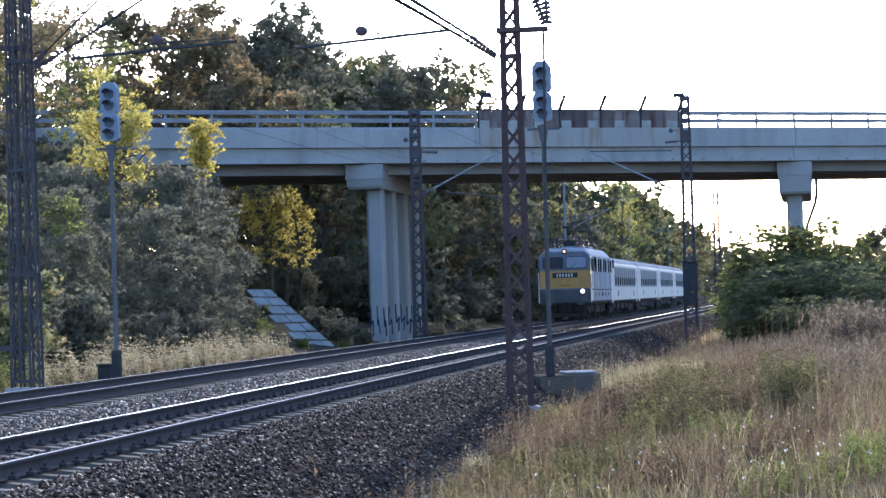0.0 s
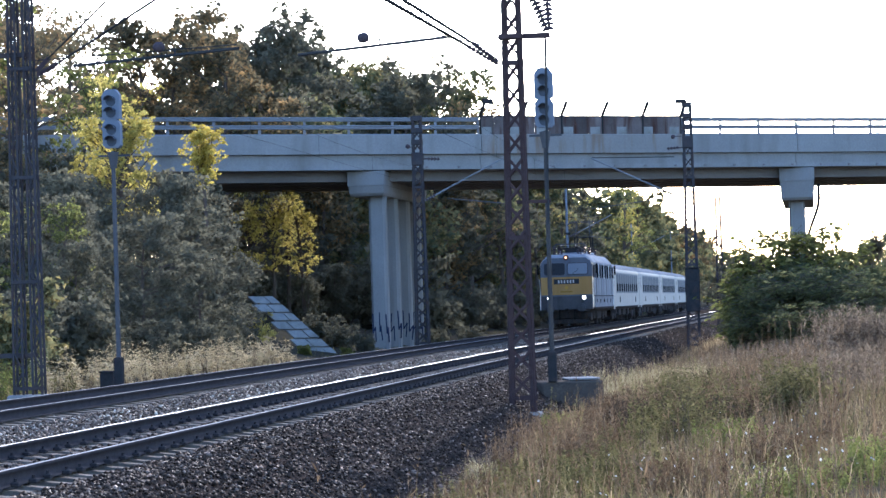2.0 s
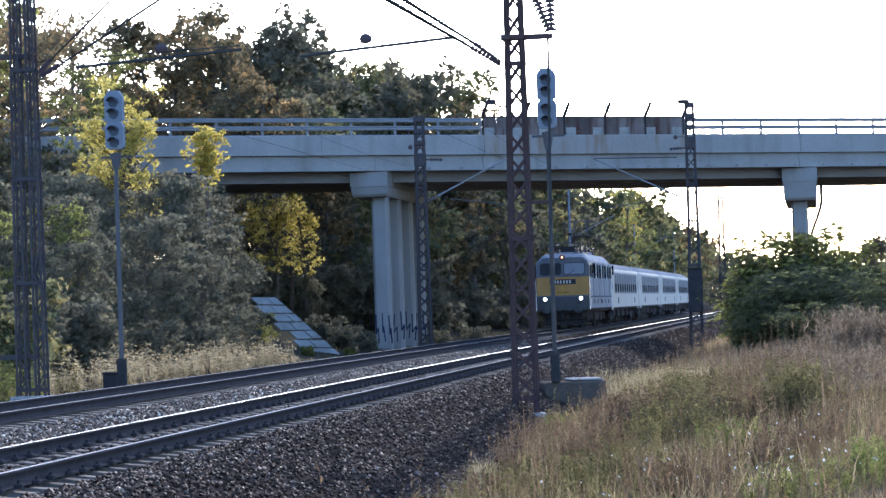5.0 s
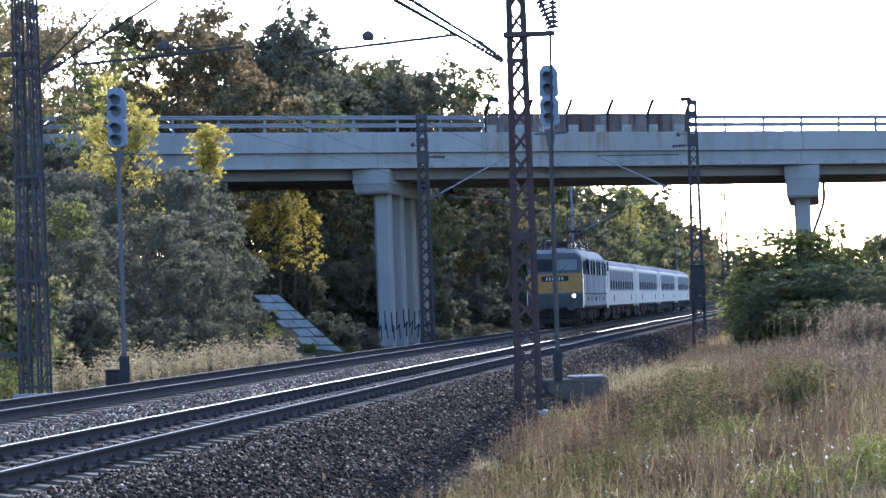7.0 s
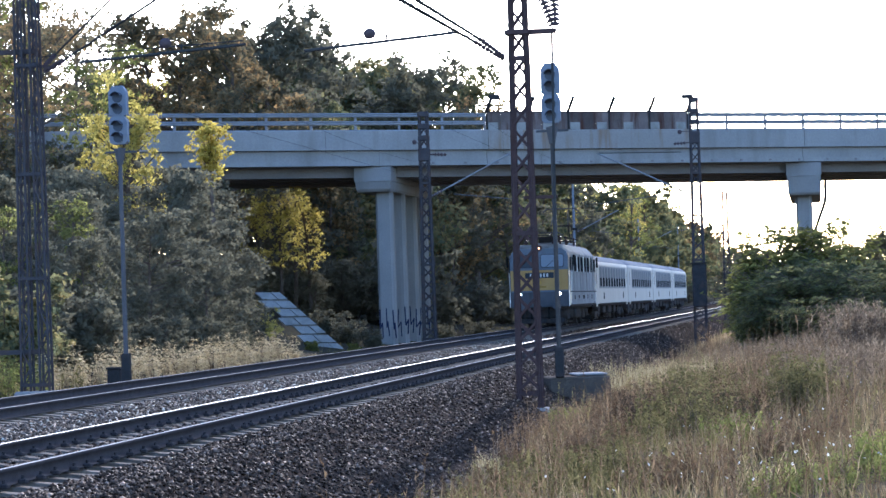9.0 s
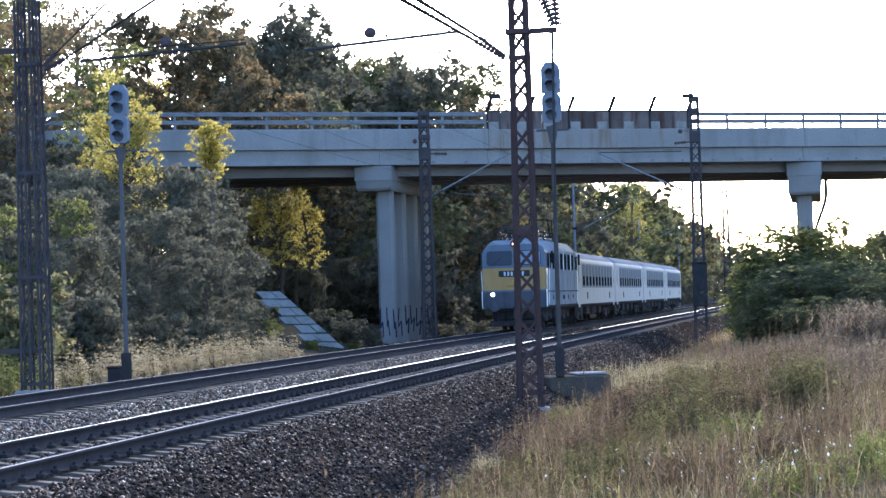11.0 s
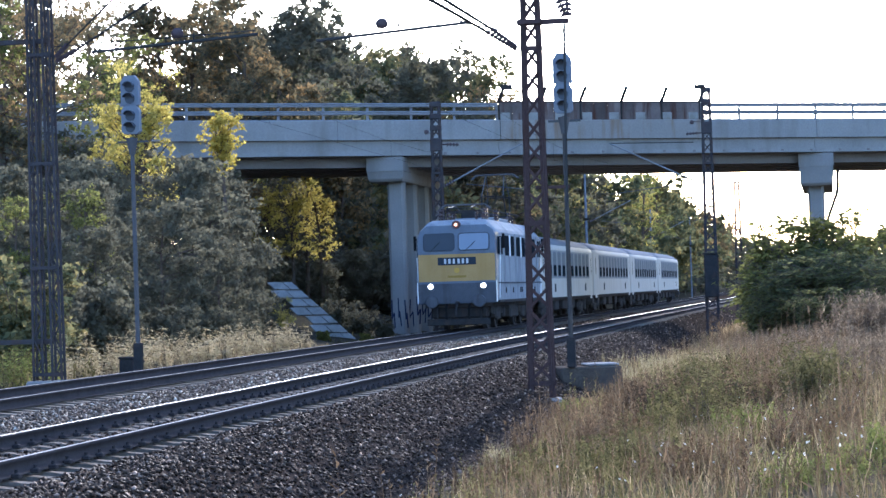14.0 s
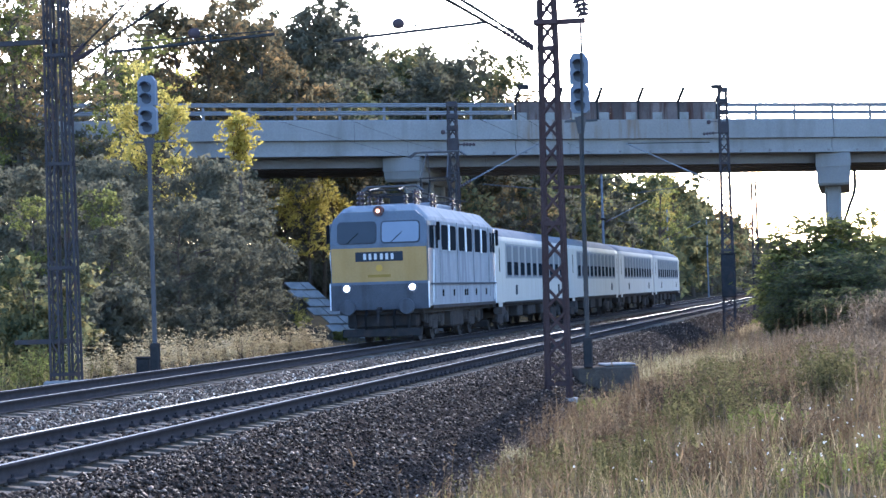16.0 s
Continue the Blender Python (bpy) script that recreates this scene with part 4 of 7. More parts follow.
# ---- the train: each vehicle's y axis points forward, x to its right, z = 0 on the rail tops ----
def loft(bm, rings, cap=True):
    vs = [[bm.verts.new(p) for p in r] for r in rings]
    k = len(vs[0])
    for a, b in zip(vs, vs[1:]):
        for j in range(k):
            j2 = (j + 1) % k
            bm.faces.new((a[j], a[j2], b[j2], b[j]))
    if cap:
        bm.faces.new(vs[0][::-1])
        bm.faces.new(vs[-1])
    return vs


def plate(bm, x0, x1, z0, z1, y, r=0.06, thick=0.02, facing=1):
    """A flat panel with rounded corners on a vehicle's end."""
    pts = []
    for cx, cz, a0 in ((x1 - r, z1 - r, 0), (x0 + r, z1 - r, 90), (x0 + r, z0 + r, 180), (x1 - r, z0 + r, 270)):
        for k in range(4):
            a = radians(a0 + k * 30)
            pts.append((cx + r * math.cos(a), cz + r * math.sin(a)))
    prism(bm, pts, (1, 0, 0), (0, 0, 1), (0, facing, 0), (0, y, 0), thick)


def side_plate(bm, x, y0, y1, z0, z1, r=0.05, thick=0.02):
    pts = []
    for cy, cz, a0 in ((y1 - r, z1 - r, 0), (y0 + r, z1 - r, 90), (y0 + r, z0 + r, 180), (y1 - r, z0 + r, 270)):
        for k in range(4):
            a = radians(a0 + k * 30)
            pts.append((cy + r * math.cos(a), cz + r * math.sin(a)))
    prism(bm, pts, (0, 1, 0), (0, 0, 1), (math.copysign(1, x), 0, 0), (x, 0, 0), thick)


def wheelset(r, parent, y):
    bm = bmesh.new()
    for sx in (-1, 1):
        tube(bm, (sx * 0.68, 0, 0), (sx * 0.82, 0, 0), r, seg=28)
        tube(bm, (sx * 0.66, 0, 0), (sx * 0.69, 0, 0), r + 0.03, seg=28)
        for k in range(6):
            a = k * math.pi / 3
            bar(bm, (sx * 0.825, 0.1 * math.cos(a), 0.1 * math.sin(a)), (sx * 0.825, (r - 0.1) * math.cos(a), (r - 0.1) * math.sin(a)), 0.07, 0.02)
    tube(bm, (-0.7, 0, 0), (0.7, 0, 0), 0.09)
    ob = part("wheelset", bm, UNDERFRAME, parent)
    ob.matrix_basis = pose(0, y, r)
    ROLLING.append((ob, y, r))
    return ob


ROLLING = []


def bogie(parent, y, base, r, heavy=False):
    bm = bmesh.new()
    for sx in (-1, 1):
        soft_box(bm, (sx * 1.02, y, r + 0.12), (0.14, base + 1.3, 0.26), 0.04)
        soft_box(bm, (sx * 1.02, y, r - 0.12), (0.16, 0.9, 0.3), 0.04)
        for e in (-1, 1):
            soft_box(bm, (sx * 1.04, y + e * base / 2, r), (0.26, 0.42, 0.40), 0.05)
            tube(bm, (sx * 1.05, y + e * base / 2 - 0.42, r - 0.05), (sx * 1.05, y + e * base / 2 - 0.42, r + 0.4), 0.09)
            tube(bm, (sx * 1.05, y + e * base / 2 + 0.42, r - 0.05), (sx * 1.05, y + e * base / 2 + 0.42, r + 0.4), 0.09)
    for e in (-1, 1):
        quad_box(bm, (0, y + e * (base / 2 + 0.6), r + 0.12), (2.1, 0.14, 0.22))
    quad_box(bm, (0, y, r + 0.15), (2.0, 0.6, 0.3))
    b = part("bogie_frame", bm, UNDERFRAME, parent)
    for e in (-1, 1):
        wheelset(r, parent, y + e * base / 2)
    return b


def buffers(parent, y, facing, heavy=False):
    for sx in (-0.875, 0.875):
        bm = bmesh.new()
        tube(bm, (sx, y, 1.06), (sx, y + facing * 0.5, 1.06), 0.10, 0.08, 12)
        tube(bm, (sx, y + facing * 0.5, 1.06), (sx, y + facing * 0.56, 1.06), 0.24, 0.22, 20)
        part("buffer", bm, LOCO_SKIRT if heavy else UNDERFRAME, parent)
    bm = bmesh.new()
    bar(bm, (0, y, 1.0), (0, y + facing * 0.35, 0.95), 0.12)
    bar(bm, (0, y + facing * 0.3, 0.98), (0.02, y + facing * 0.36, 0.5), 0.06)
    part("coupling", bm, DARK_IRON, parent)
    for sx in (-0.45, 0.4):
        bm = bmesh.new()
        tube(bm, (sx, y, 0.95), (sx, y + facing * 0.25, 0.8), 0.035)
        tube(bm, (sx, y + facing * 0.25, 0.8), (sx, y + facing * 0.2, 0.4), 0.035)
        part("brake_hose", bm, RUBBER, parent)


def pantograph(parent, y, raised):
    """Diamond-shaped current collector; the raised one reaches for the wire."""
    bm = bmesh.new()
    z0 = 4.42
    for sx in (-0.55, 0.55):
        bar(bm, (sx, y - 0.9, z0), (sx, y + 0.9, z0), 0.05)
    for dy in (-0.9, 0.9):
        bar(bm, (-0.55, y + dy, z0), (0.55, y + dy, z0), 0.05)
    base = part("collector", bm, DARK_IRON, parent, "pantograph raised to the wire" if raised else "folded pantograph")
    knee, head = (0.85, 1.72) if raised else (0.10, 0.22)
    reach = 1.0 if raised else 1.6
    for sx in (-0.5, 0.5):
        for sy in (-1, 1):
            k = Vector((sx * 0.9, y + sy * reach, z0 + knee))
            bm = bmesh.new()
            tube(bm, (sx, y + sy * 0.55, z0), k, 0.03, seg=6)
            part("lower_arm", bm, DARK_IRON, base)
            bm = bmesh.new()
            tube(bm, k, (sx * 0.75, y + sy * 0.12, z0 + head), 0.022, seg=6)
            part("upper_arm", bm, GALV, base)
    for sy in (-1, 1):
        bm = bmesh.new()
        tube(bm, (-0.5, y + sy * reach, z0 + knee), (0.5, y + sy * reach, z0 + knee), 0.02, seg=6)
        part("knee_bar", bm, DARK_IRON, base)
    for dy in (-0.16, 0.16):
        bm = bmesh.new()
        pts = [(-0.97, -0.16), (-0.75, 0.0), (0.75, 0.0), (0.97, -0.16)]
        for a, b in zip(pts, pts[1:]):
            tube(bm, (a[0], y + dy, z0 + head + 0.05 + a[1]), (b[0], y + dy, z0 + head + 0.05 + b[1]), 0.028, seg=6)
        part("contact_strip", bm, GALV, base)
    for sx in (-0.55, 0.55):
        for dy in (-0.85, 0.85):
            bm = bmesh.new()
            insulator_string(bm, (sx, y + dy, 4.1), (sx, y + dy, z0), 0.085, 3)
            part("insulator", bm, ROOF_PORCELAIN, base)


def locomotive():
    t = thing("electric_locomotive", "blue and yellow electric locomotive with lit headlights hauling white coaches", "locomotive")
    H, L = 1.5, 7.2          # half width, half length of the body
    # body: upright sides, slanted upper quarters, flat roof
    crown = [(-H, 1.05), (-H, 3.58), (-1.44, 3.70), (-1.14, 4.02), (-0.98, 4.08), (0.98, 4.08), (1.14, 4.02), (1.44, 3.70), (H, 3.58), (H, 1.05)]
    bm = bmesh.new()
    rings = []
    for y, w, top in ((-L, 0.955, -0.20), (-L + 0.35, 0.985, -0.04), (-L + 1.0, 1, 0), (L - 1.0, 1, 0), (L - 0.35, 0.985, -0.04), (L, 0.955, -0.20)):
        rings.append([Vector((x * w, y if z < 2.9 else y - math.copysign(max(0, (z - 2.9) * 0.16) if abs(y) > L - 0.5 else 0, y), z + (top if z > 3.9 else top * 0.6 if z > 3.5 else 0))) for x, z in crown])
    loft(bm, rings)
    body = part("body", bm, LOCO_SIDE, t, "blue body side coloured silvery as if in glare")
    # front and rear faces
    for f in (1, -1):
        y = f * L
        bm = bmesh.new()
        w = H * 0.955
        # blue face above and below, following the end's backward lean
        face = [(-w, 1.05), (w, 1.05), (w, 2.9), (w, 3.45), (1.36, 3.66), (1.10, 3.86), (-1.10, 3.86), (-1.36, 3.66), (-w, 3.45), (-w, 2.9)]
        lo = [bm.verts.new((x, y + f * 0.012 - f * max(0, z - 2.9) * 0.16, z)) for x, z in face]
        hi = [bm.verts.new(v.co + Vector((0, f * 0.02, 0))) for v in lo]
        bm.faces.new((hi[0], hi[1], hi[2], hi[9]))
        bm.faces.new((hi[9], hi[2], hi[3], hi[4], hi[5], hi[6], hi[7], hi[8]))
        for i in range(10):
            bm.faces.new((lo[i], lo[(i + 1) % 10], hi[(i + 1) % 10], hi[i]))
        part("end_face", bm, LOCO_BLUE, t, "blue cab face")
        # wrap of the blue paint round the cab corners
        for sx in (-1, 1):
            bm = bmesh.new()
            quad_box(bm, (sx * (H * 0.97 + 0.006), y - f * 0.19, 2.3), (0.02, 0.36, 2.5), Matrix.Rotation(f * sx * 0.075, 3, "Z"))
            part("cab_corner", bm, LOCO_BLUE, t)
        bm = bmesh.new()
        plate(bm, -w + 0.01, w - 0.01, 1.80, 2.80, y + f * 0.034, 0.02, 0.012, f)
        part("yellow_band", bm, LOCO_YELLOW, t, "yellow warning band")
        bm = bmesh.new()
        plate(bm, -w - 0.03, w + 0.03, 1.72, 1.80, y + f * 0.034, 0.02, 0.06, f)
        part("step_rail", bm, LOCO_BLUE, t)
        bm = bmesh.new()
        plate(bm, -w - 0.02, w + 0.02, 0.98, 1.74, y + f * 0.034, 0.03, 0.05, f)
        part("buffer_beam", bm, LOCO_SKIRT, t, "grimy dark blue buffer beam")
        bm = bmesh.new()
        plate(bm, -0.72, 0.70, 2.40, 2.68, y + f * 0.047, 0.02, 0.014, f)
        num = part("number_board", bm, PLATE_DARK, t, "dark board with pale bars in place of figures")
        for x in (-0.40, -0.24, -0.08, 0.10, 0.26, 0.42):
            bm = bmesh.new()
            plate(bm, x - 0.042, x + 0.042, 2.45, 2.63, y + f * 0.062, 0.02, 0.006, f)
            part("bar_mark", bm, PLATE_GREY, num)
        bm = bmesh.new()
        plate(bm, -0.34, 0.34, 1.93, 2.01, y + f * 0.047, 0.02, 0.006, f)
        part("small_lettering_bar", bm, mat("bar_brown", (0.25, 0.16, 0.04), 0.6, vary=0.1, bump=0), t)
        bm = bmesh.new()
        tube(bm, (0, y + f * 0.045, 2.2), (0, y + f * 0.055, 2.2), 0.10, seg=16)
        part("emblem_disc", bm, mat("emblem_ochre", (0.45, 0.27, 0.06), 0.6, vary=0.1, bump=0), t)
        # two windscreens set in rubber
        for x0, x1 in ((-1.20, -0.10), (0.10, 1.20)):
            bm = bmesh.new()
            plate(bm, x0 - 0.035, x1 + 0.035, 2.915, 3.585, 0, 0.12, 0.03, f)
            fr = part("windscreen_frame", bm, WINDOW_SEAL, t)
            fr.matrix_basis = Matrix.Translation((0, y + f * 0.025, 2.9)) @ Matrix.Rotation(f * 0.158, 4, "X") @ Matrix.Translation((0, 0, -2.9))
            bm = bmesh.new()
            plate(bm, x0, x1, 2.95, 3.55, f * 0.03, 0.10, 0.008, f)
            part("windscreen", bm, SKY_TONE if x0 * f < 0 else SCREEN_GLASS, fr, "windscreen coloured pale for a sky reflection" if x0 * f < 0 else "dark windscreen")
            bm = bmesh.new()
            bar(bm, (x1 - 0.25, f * 0.05, 2.93), (x1 - 0.6, f * 0.05, 3.25), 0.018)
            part("wiper", bm, RUBBER, fr)
        for sx in (-0.98, 0.98):
            bm = bmesh.new()
            tube(bm, (sx, y + f * 0.07, 1.62), (sx, y + f * 0.12, 1.62), 0.16, 0.14, 20)
            ring = part("lamp_rim", bm, LOCO_BLUE, t)
            bm = bmesh.new()
            tube(bm, (sx, y + f * 0.12, 1.62), (sx, y + f * 0.135, 1.62), 0.085, seg=20)
            part("headlight", bm, LAMP_ON if f > 0 else DARK_GLASS, ring, "lit round headlight" if f > 0 else "")
        bm = bmesh.new()
        tube(bm, (0, y - f * 0.25, 3.88), (0, y - f * 0.02, 3.88), 0.16, 0.15, 18)
        top = part("top_lamp", bm, LAMP_BROWN, t)
        bm = bmesh.new()
        tube(bm, (0, y - f * 0.02, 3.88), (0, y, 3.88), 0.055, seg=16)
        part("lamp_lens", bm, LAMP_DIM if f > 0 else DARK_GLASS, top, "dimly lit top lamp" if f > 0 else "")
        # handrail, steps, mirror
        for sx in (-1, 1):
            bm = bmesh.new()
            tube(bm, (sx * 1.47, y + f * 0.09, 1.0), (sx * 1.47, y + f * 0.09, 1.78), 0.02, seg=6)
            tube(bm, (sx * 1.50, y - f * 0.5, 1.15), (sx * 1.50 + sx * 0.06, y - f * 0.5, 2.7), 0.02, seg=6)
            part("handrail", bm, PLATE_WHITE, t)
            bm = bmesh.new()
            soft_box(bm, (sx * 1.66, y - f * 0.75, 3.25), (0.10, 0.08, 0.55), 0.02)
            bar(bm, (sx * 1.48, y - f * 0.75, 3.4), (sx * 1.66, y - f * 0.75, 3.4), 0.03)
            part("mirror", bm, RUBBER, t)
        # snow plough and pipes under the beam
        bm = bmesh.new()
        soft_box(bm, (0, y - f * 0.55, 0.66), (2.1, 0.5, 0.45), 0.06)
        soft_box(bm, (0, y - f * 0.12, 0.30), (2.35, 0.07, 0.24), 0.02)
        for sx in (-0.8, 0.8):
            bar(bm, (sx, y - f * 0.2, 0.4), (sx, y - f * 0.2, 0.95), 0.08)
        part("pilot", bm, DARK_IRON, t)
        buffers(t, y + f * 0.08, f, True)
    # sides: cab doors, window row, ribs, stripe of vents
    for sx in (-1, 1):
        x = sx * H
        for f in (1, -1):
            bm = bmesh.new()
            side_plate(bm, x, min(f * 5.55, f * 6.25), max(f * 5.55, f * 6.25), 1.25, 3.55, 0.06, 0.018)
            d = part("cab_door", bm, LOCO_SIDE, t)
            bm = bmesh.new()
            side_plate(bm, x + sx * 0.018, min(f * 5.68, f * 6.12), max(f * 5.68, f * 6.12), 2.75, 3.42, 0.06, 0.008)
            part("door_window", bm, DARK_GLASS, d)
            bm = bmesh.new()
            side_plate(bm, x, min(f * 6.4, f * 6.95), max(f * 6.4, f * 6.95), 2.75, 3.42, 0.08, 0.014)
            part("cab_window", bm, DARK_GLASS, t)
        for yc in (-3.52, 0.0, 3.52):
            bm = bmesh.new()
            side_plate(bm, x, yc - 1.62, yc + 1.62, 2.66, 3.54, 0.06, 0.014)
            fr = part("window_frame", bm, LOCO_SIDE, t)
            for y in (yc - 0.82, yc + 0.82):
                bm = bmesh.new()
                side_plate(bm, x + sx * 0.014, y - 0.62, y + 0.62, 2.72, 3.47, 0.14, 0.008)
                part("window_pane", bm, DARK_GLASS, fr)
            bm = bmesh.new()
            side_plate(bm, x + sx * 0.014, yc - 0.09, yc + 0.09, 2.70, 3.50, 0.03, 0.03)
            part("window_pillar", bm, PLATE_WHITE, fr, "bright metal pillar between two panes")
        bm = bmesh.new()
        quad_box(bm, (x + sx * 0.02, 0, 1.70), (0.04, 14.0, 0.05))
        part("belt_rail", bm, LOCO_SKIRT, t)
        for y in (-5.3, -1.75, 1.75, 5.3):
            bm = bmesh.new()
            bar(bm, (x + sx * 0.012, y, 1.75), (x + sx * 0.012, y, 3.6), 0.03, 0.03)
            part("side_rib", bm, LOCO_SIDE, t)
        for y0, y1 in ((-5.2, -1.85), (-1.65, 1.65), (1.85, 5.2)):
            bm = bmesh.new()
            side_plate(bm, x, y0, y1, 1.72, 2.62, 0.08, 0.010)
            part("side_panel", bm, LOCO_SIDE, t)
        for y in (-4.6, -2.2, -0.2, 0.25, 2.6, 4.8):
            bm = bmesh.new()
            side_plate(bm, x, y - 0.12, y + 0.12, 1.32, 1.52, 0.03, 0.014)
            part("hatch", bm, RUBBER, t)
        bm = bmesh.new()
        quad_box(bm, (x - sx * 0.02, 0, 1.02), (0.08, 13.6, 0.10))
        part("sill", bm, UNDERFRAME, t)
    # roof gear
    bm = bmesh.new()
    soft_box(bm, (0, 0, 4.16), (1.7, 5.2, 0.16), 0.04)
    part("roof_hatch", bm, LOCO_ROOF, t)
    bm = bmesh.new()
    for y in (-1.6, 0.2, 1.9):
        soft_box(bm, (0.1, y, 4.36), (0.8, 0.8, 0.3), 0.05)
    for sx in (-0.75, 0.75):
        tube(bm, (sx, -5.6, 4.5), (sx, 5.4, 4.5), 0.03, seg=6)
    part("roof_gear", bm, DARK_IRON, t)
    for y in (6.1, 5.55, 3.1, 2.5, -1.2):
        for sx in (-0.95, 0.75):
            bm = bmesh.new()
            insulator_string(bm, (sx, y, 3.98), (sx, y, 4.52), 0.095, 4)
            part("insulator", bm, ROOF_PORCELAIN, t)
    pantograph(t, 4.6, False)
    pantograph(t, -4.5, True)
    # underneath
    bm = bmesh.new()
    quad_box(bm, (0, 0, 0.95), (2.5, 14.0, 0.22))
    soft_box(bm, (0, 0, 0.62), (2.4, 2.4, 0.55), 0.06)
    part("underframe", bm, UNDERFRAME, t)
    for y in (4.0, -4.0):
        bogie(t, y, 2.3, 0.59, True)
    return t


def coach(last=False):
    t = thing("passenger_coach", "white passenger coach with a row of dark windows and grey roof", "railway coach", group="coaches of the train")
    H, L = 1.43, 12.0
    crown = [(-H, 1.0), (-H, 3.18), (-1.36, 3.36), (-1.10, 3.60), (-0.7, 3.76), (0, 3.84), (0.7, 3.76), (1.10, 3.60), (1.36, 3.36), (H, 3.18), (H, 1.0)]
    bm = bmesh.new()
    rings = []
    for y, w, dz in ((-L, 0.90, -0.16), (-L + 0.12, 0.96, -0.04), (-L + 2.2, 1, 0), (L - 2.2, 1, 0), (L - 0.12, 0.96, -0.04), (L, 0.90, -0.16)):
        rings.append([Vector((x * w, y, z + (dz if z > 3.4 else 0))) for x, z in crown])
    vs = loft(bm, rings)
    for f in bm.faces:
        c = f.calc_center_median()
        if c.z > 3.4 and abs(c.y) < L - 0.01:
            f.material_index = 1
        if c.z > 3.1 and abs(c.y) < L - 0.01:
            f.smooth = True
    part("body", bm, [COACH_WHITE, COACH_ROOF], t)
    for sx in (-1, 1):
        x = sx * H
        bm = bmesh.new()
        side_plate(bm, x, -9.55, 9.55, 1.86, 3.12, 0.04, 0.006)
        part("window_band", bm, BAND_GREY, t, "grey band along the windows")
        for i in range(10):
            y = -8.55 + i * 1.9
            bm = bmesh.new()
            side_plate(bm, x, y - 0.66, y + 0.66, 1.92, 3.06, 0.09, 0.010)
            fr = part("window_frame", bm, COACH_ROOF, t)
            bm = bmesh.new()
            side_plate(bm, x + sx * 0.010, y - 0.58, y + 0.58, 1.98, 2.46, 0.05, 0.006)
            part("lower_pane", bm, DARK_GLASS, fr)
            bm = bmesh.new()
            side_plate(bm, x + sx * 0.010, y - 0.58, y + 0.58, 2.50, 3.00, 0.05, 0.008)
            part("upper_pane", bm, PALE_PANE, fr, "upper pane coloured pale for a reflection")
        for f in (-1, 1):
            y0, y1 = sorted((f * 10.35, f * 11.25))
            bm = bmesh.new()
            side_plate(bm, sx * (H - 0.06), y0, y1, 0.85, 3.1, 0.05, 0.02)
            d = part("door", bm, COACH_WHITE, t)
            bm = bmesh.new()
            side_plate(bm, sx * (H - 0.04), y0 + 0.25, y1 - 0.25, 2.1, 2.95, 0.08, 0.012)
            part("door_window", bm, DARK_GLASS, d)
            bm = bmesh.new()
            quad_box(bm, (sx * (H - 0.1), f * 10.8, 0.72), (0.3, 0.95, 0.25))
            part("step", bm, UNDERFRAME, t)
        for y in (6.6, -7.4):
            bm = bmesh.new()
            side_plate(bm, x, y - 0.26, y + 0.26, 1.26, 1.62, 0.03, 0.010)
            part("side_plate_sign", bm, PLATE_DARK, t)
        bm = bmesh.new()
        quad_box(bm, (x - sx * 0.02, 0, 0.99), (0.06, 19.5, 0.07))
        part("sill", bm, UNDERFRAME, t)
        bm = bmesh.new()
        tube(bm, (x - sx * 0.12, -11.9, 3.3), (x - sx * 0.12, 11.9, 3.3), 0.02, seg=6)
        part("gutter", bm, COACH_ROOF, t)
    for f in (1, -1):
        bm = bmesh.new()
        soft_box(bm, (0, f * (L + 0.12), 2.1), (1.1, 0.26, 2.2), 0.05)
        part("gangway", bm, RUBBER, t)
        buffers(t, f * L, f)
    bm = bmesh.new()
    quad_box(bm, (0, 0, 0.92), (2.5, 23.6, 0.14))
    for y, w in ((3.5, 1.8), (-0.2, 2.6), (-3.8, 1.6)):
        soft_box(bm, (0.5, y, 0.62), (1.5, w, 0.55), 0.05)
        soft_box(bm, (-0.7, y + 0.4, 0.66), (1.0, w * 0.8, 0.45), 0.05)
    part("underframe", bm, UNDERFRAME, t)
    for y in (8.6, -8.6):
        bogie(t, y, 2.5, 0.46)
    if last:
        tagged(t, "white driving coach at the tail of the train")
    return t


LOCO = locomotive()
COACHES = [coach(), coach(), coach(), coach(True)]


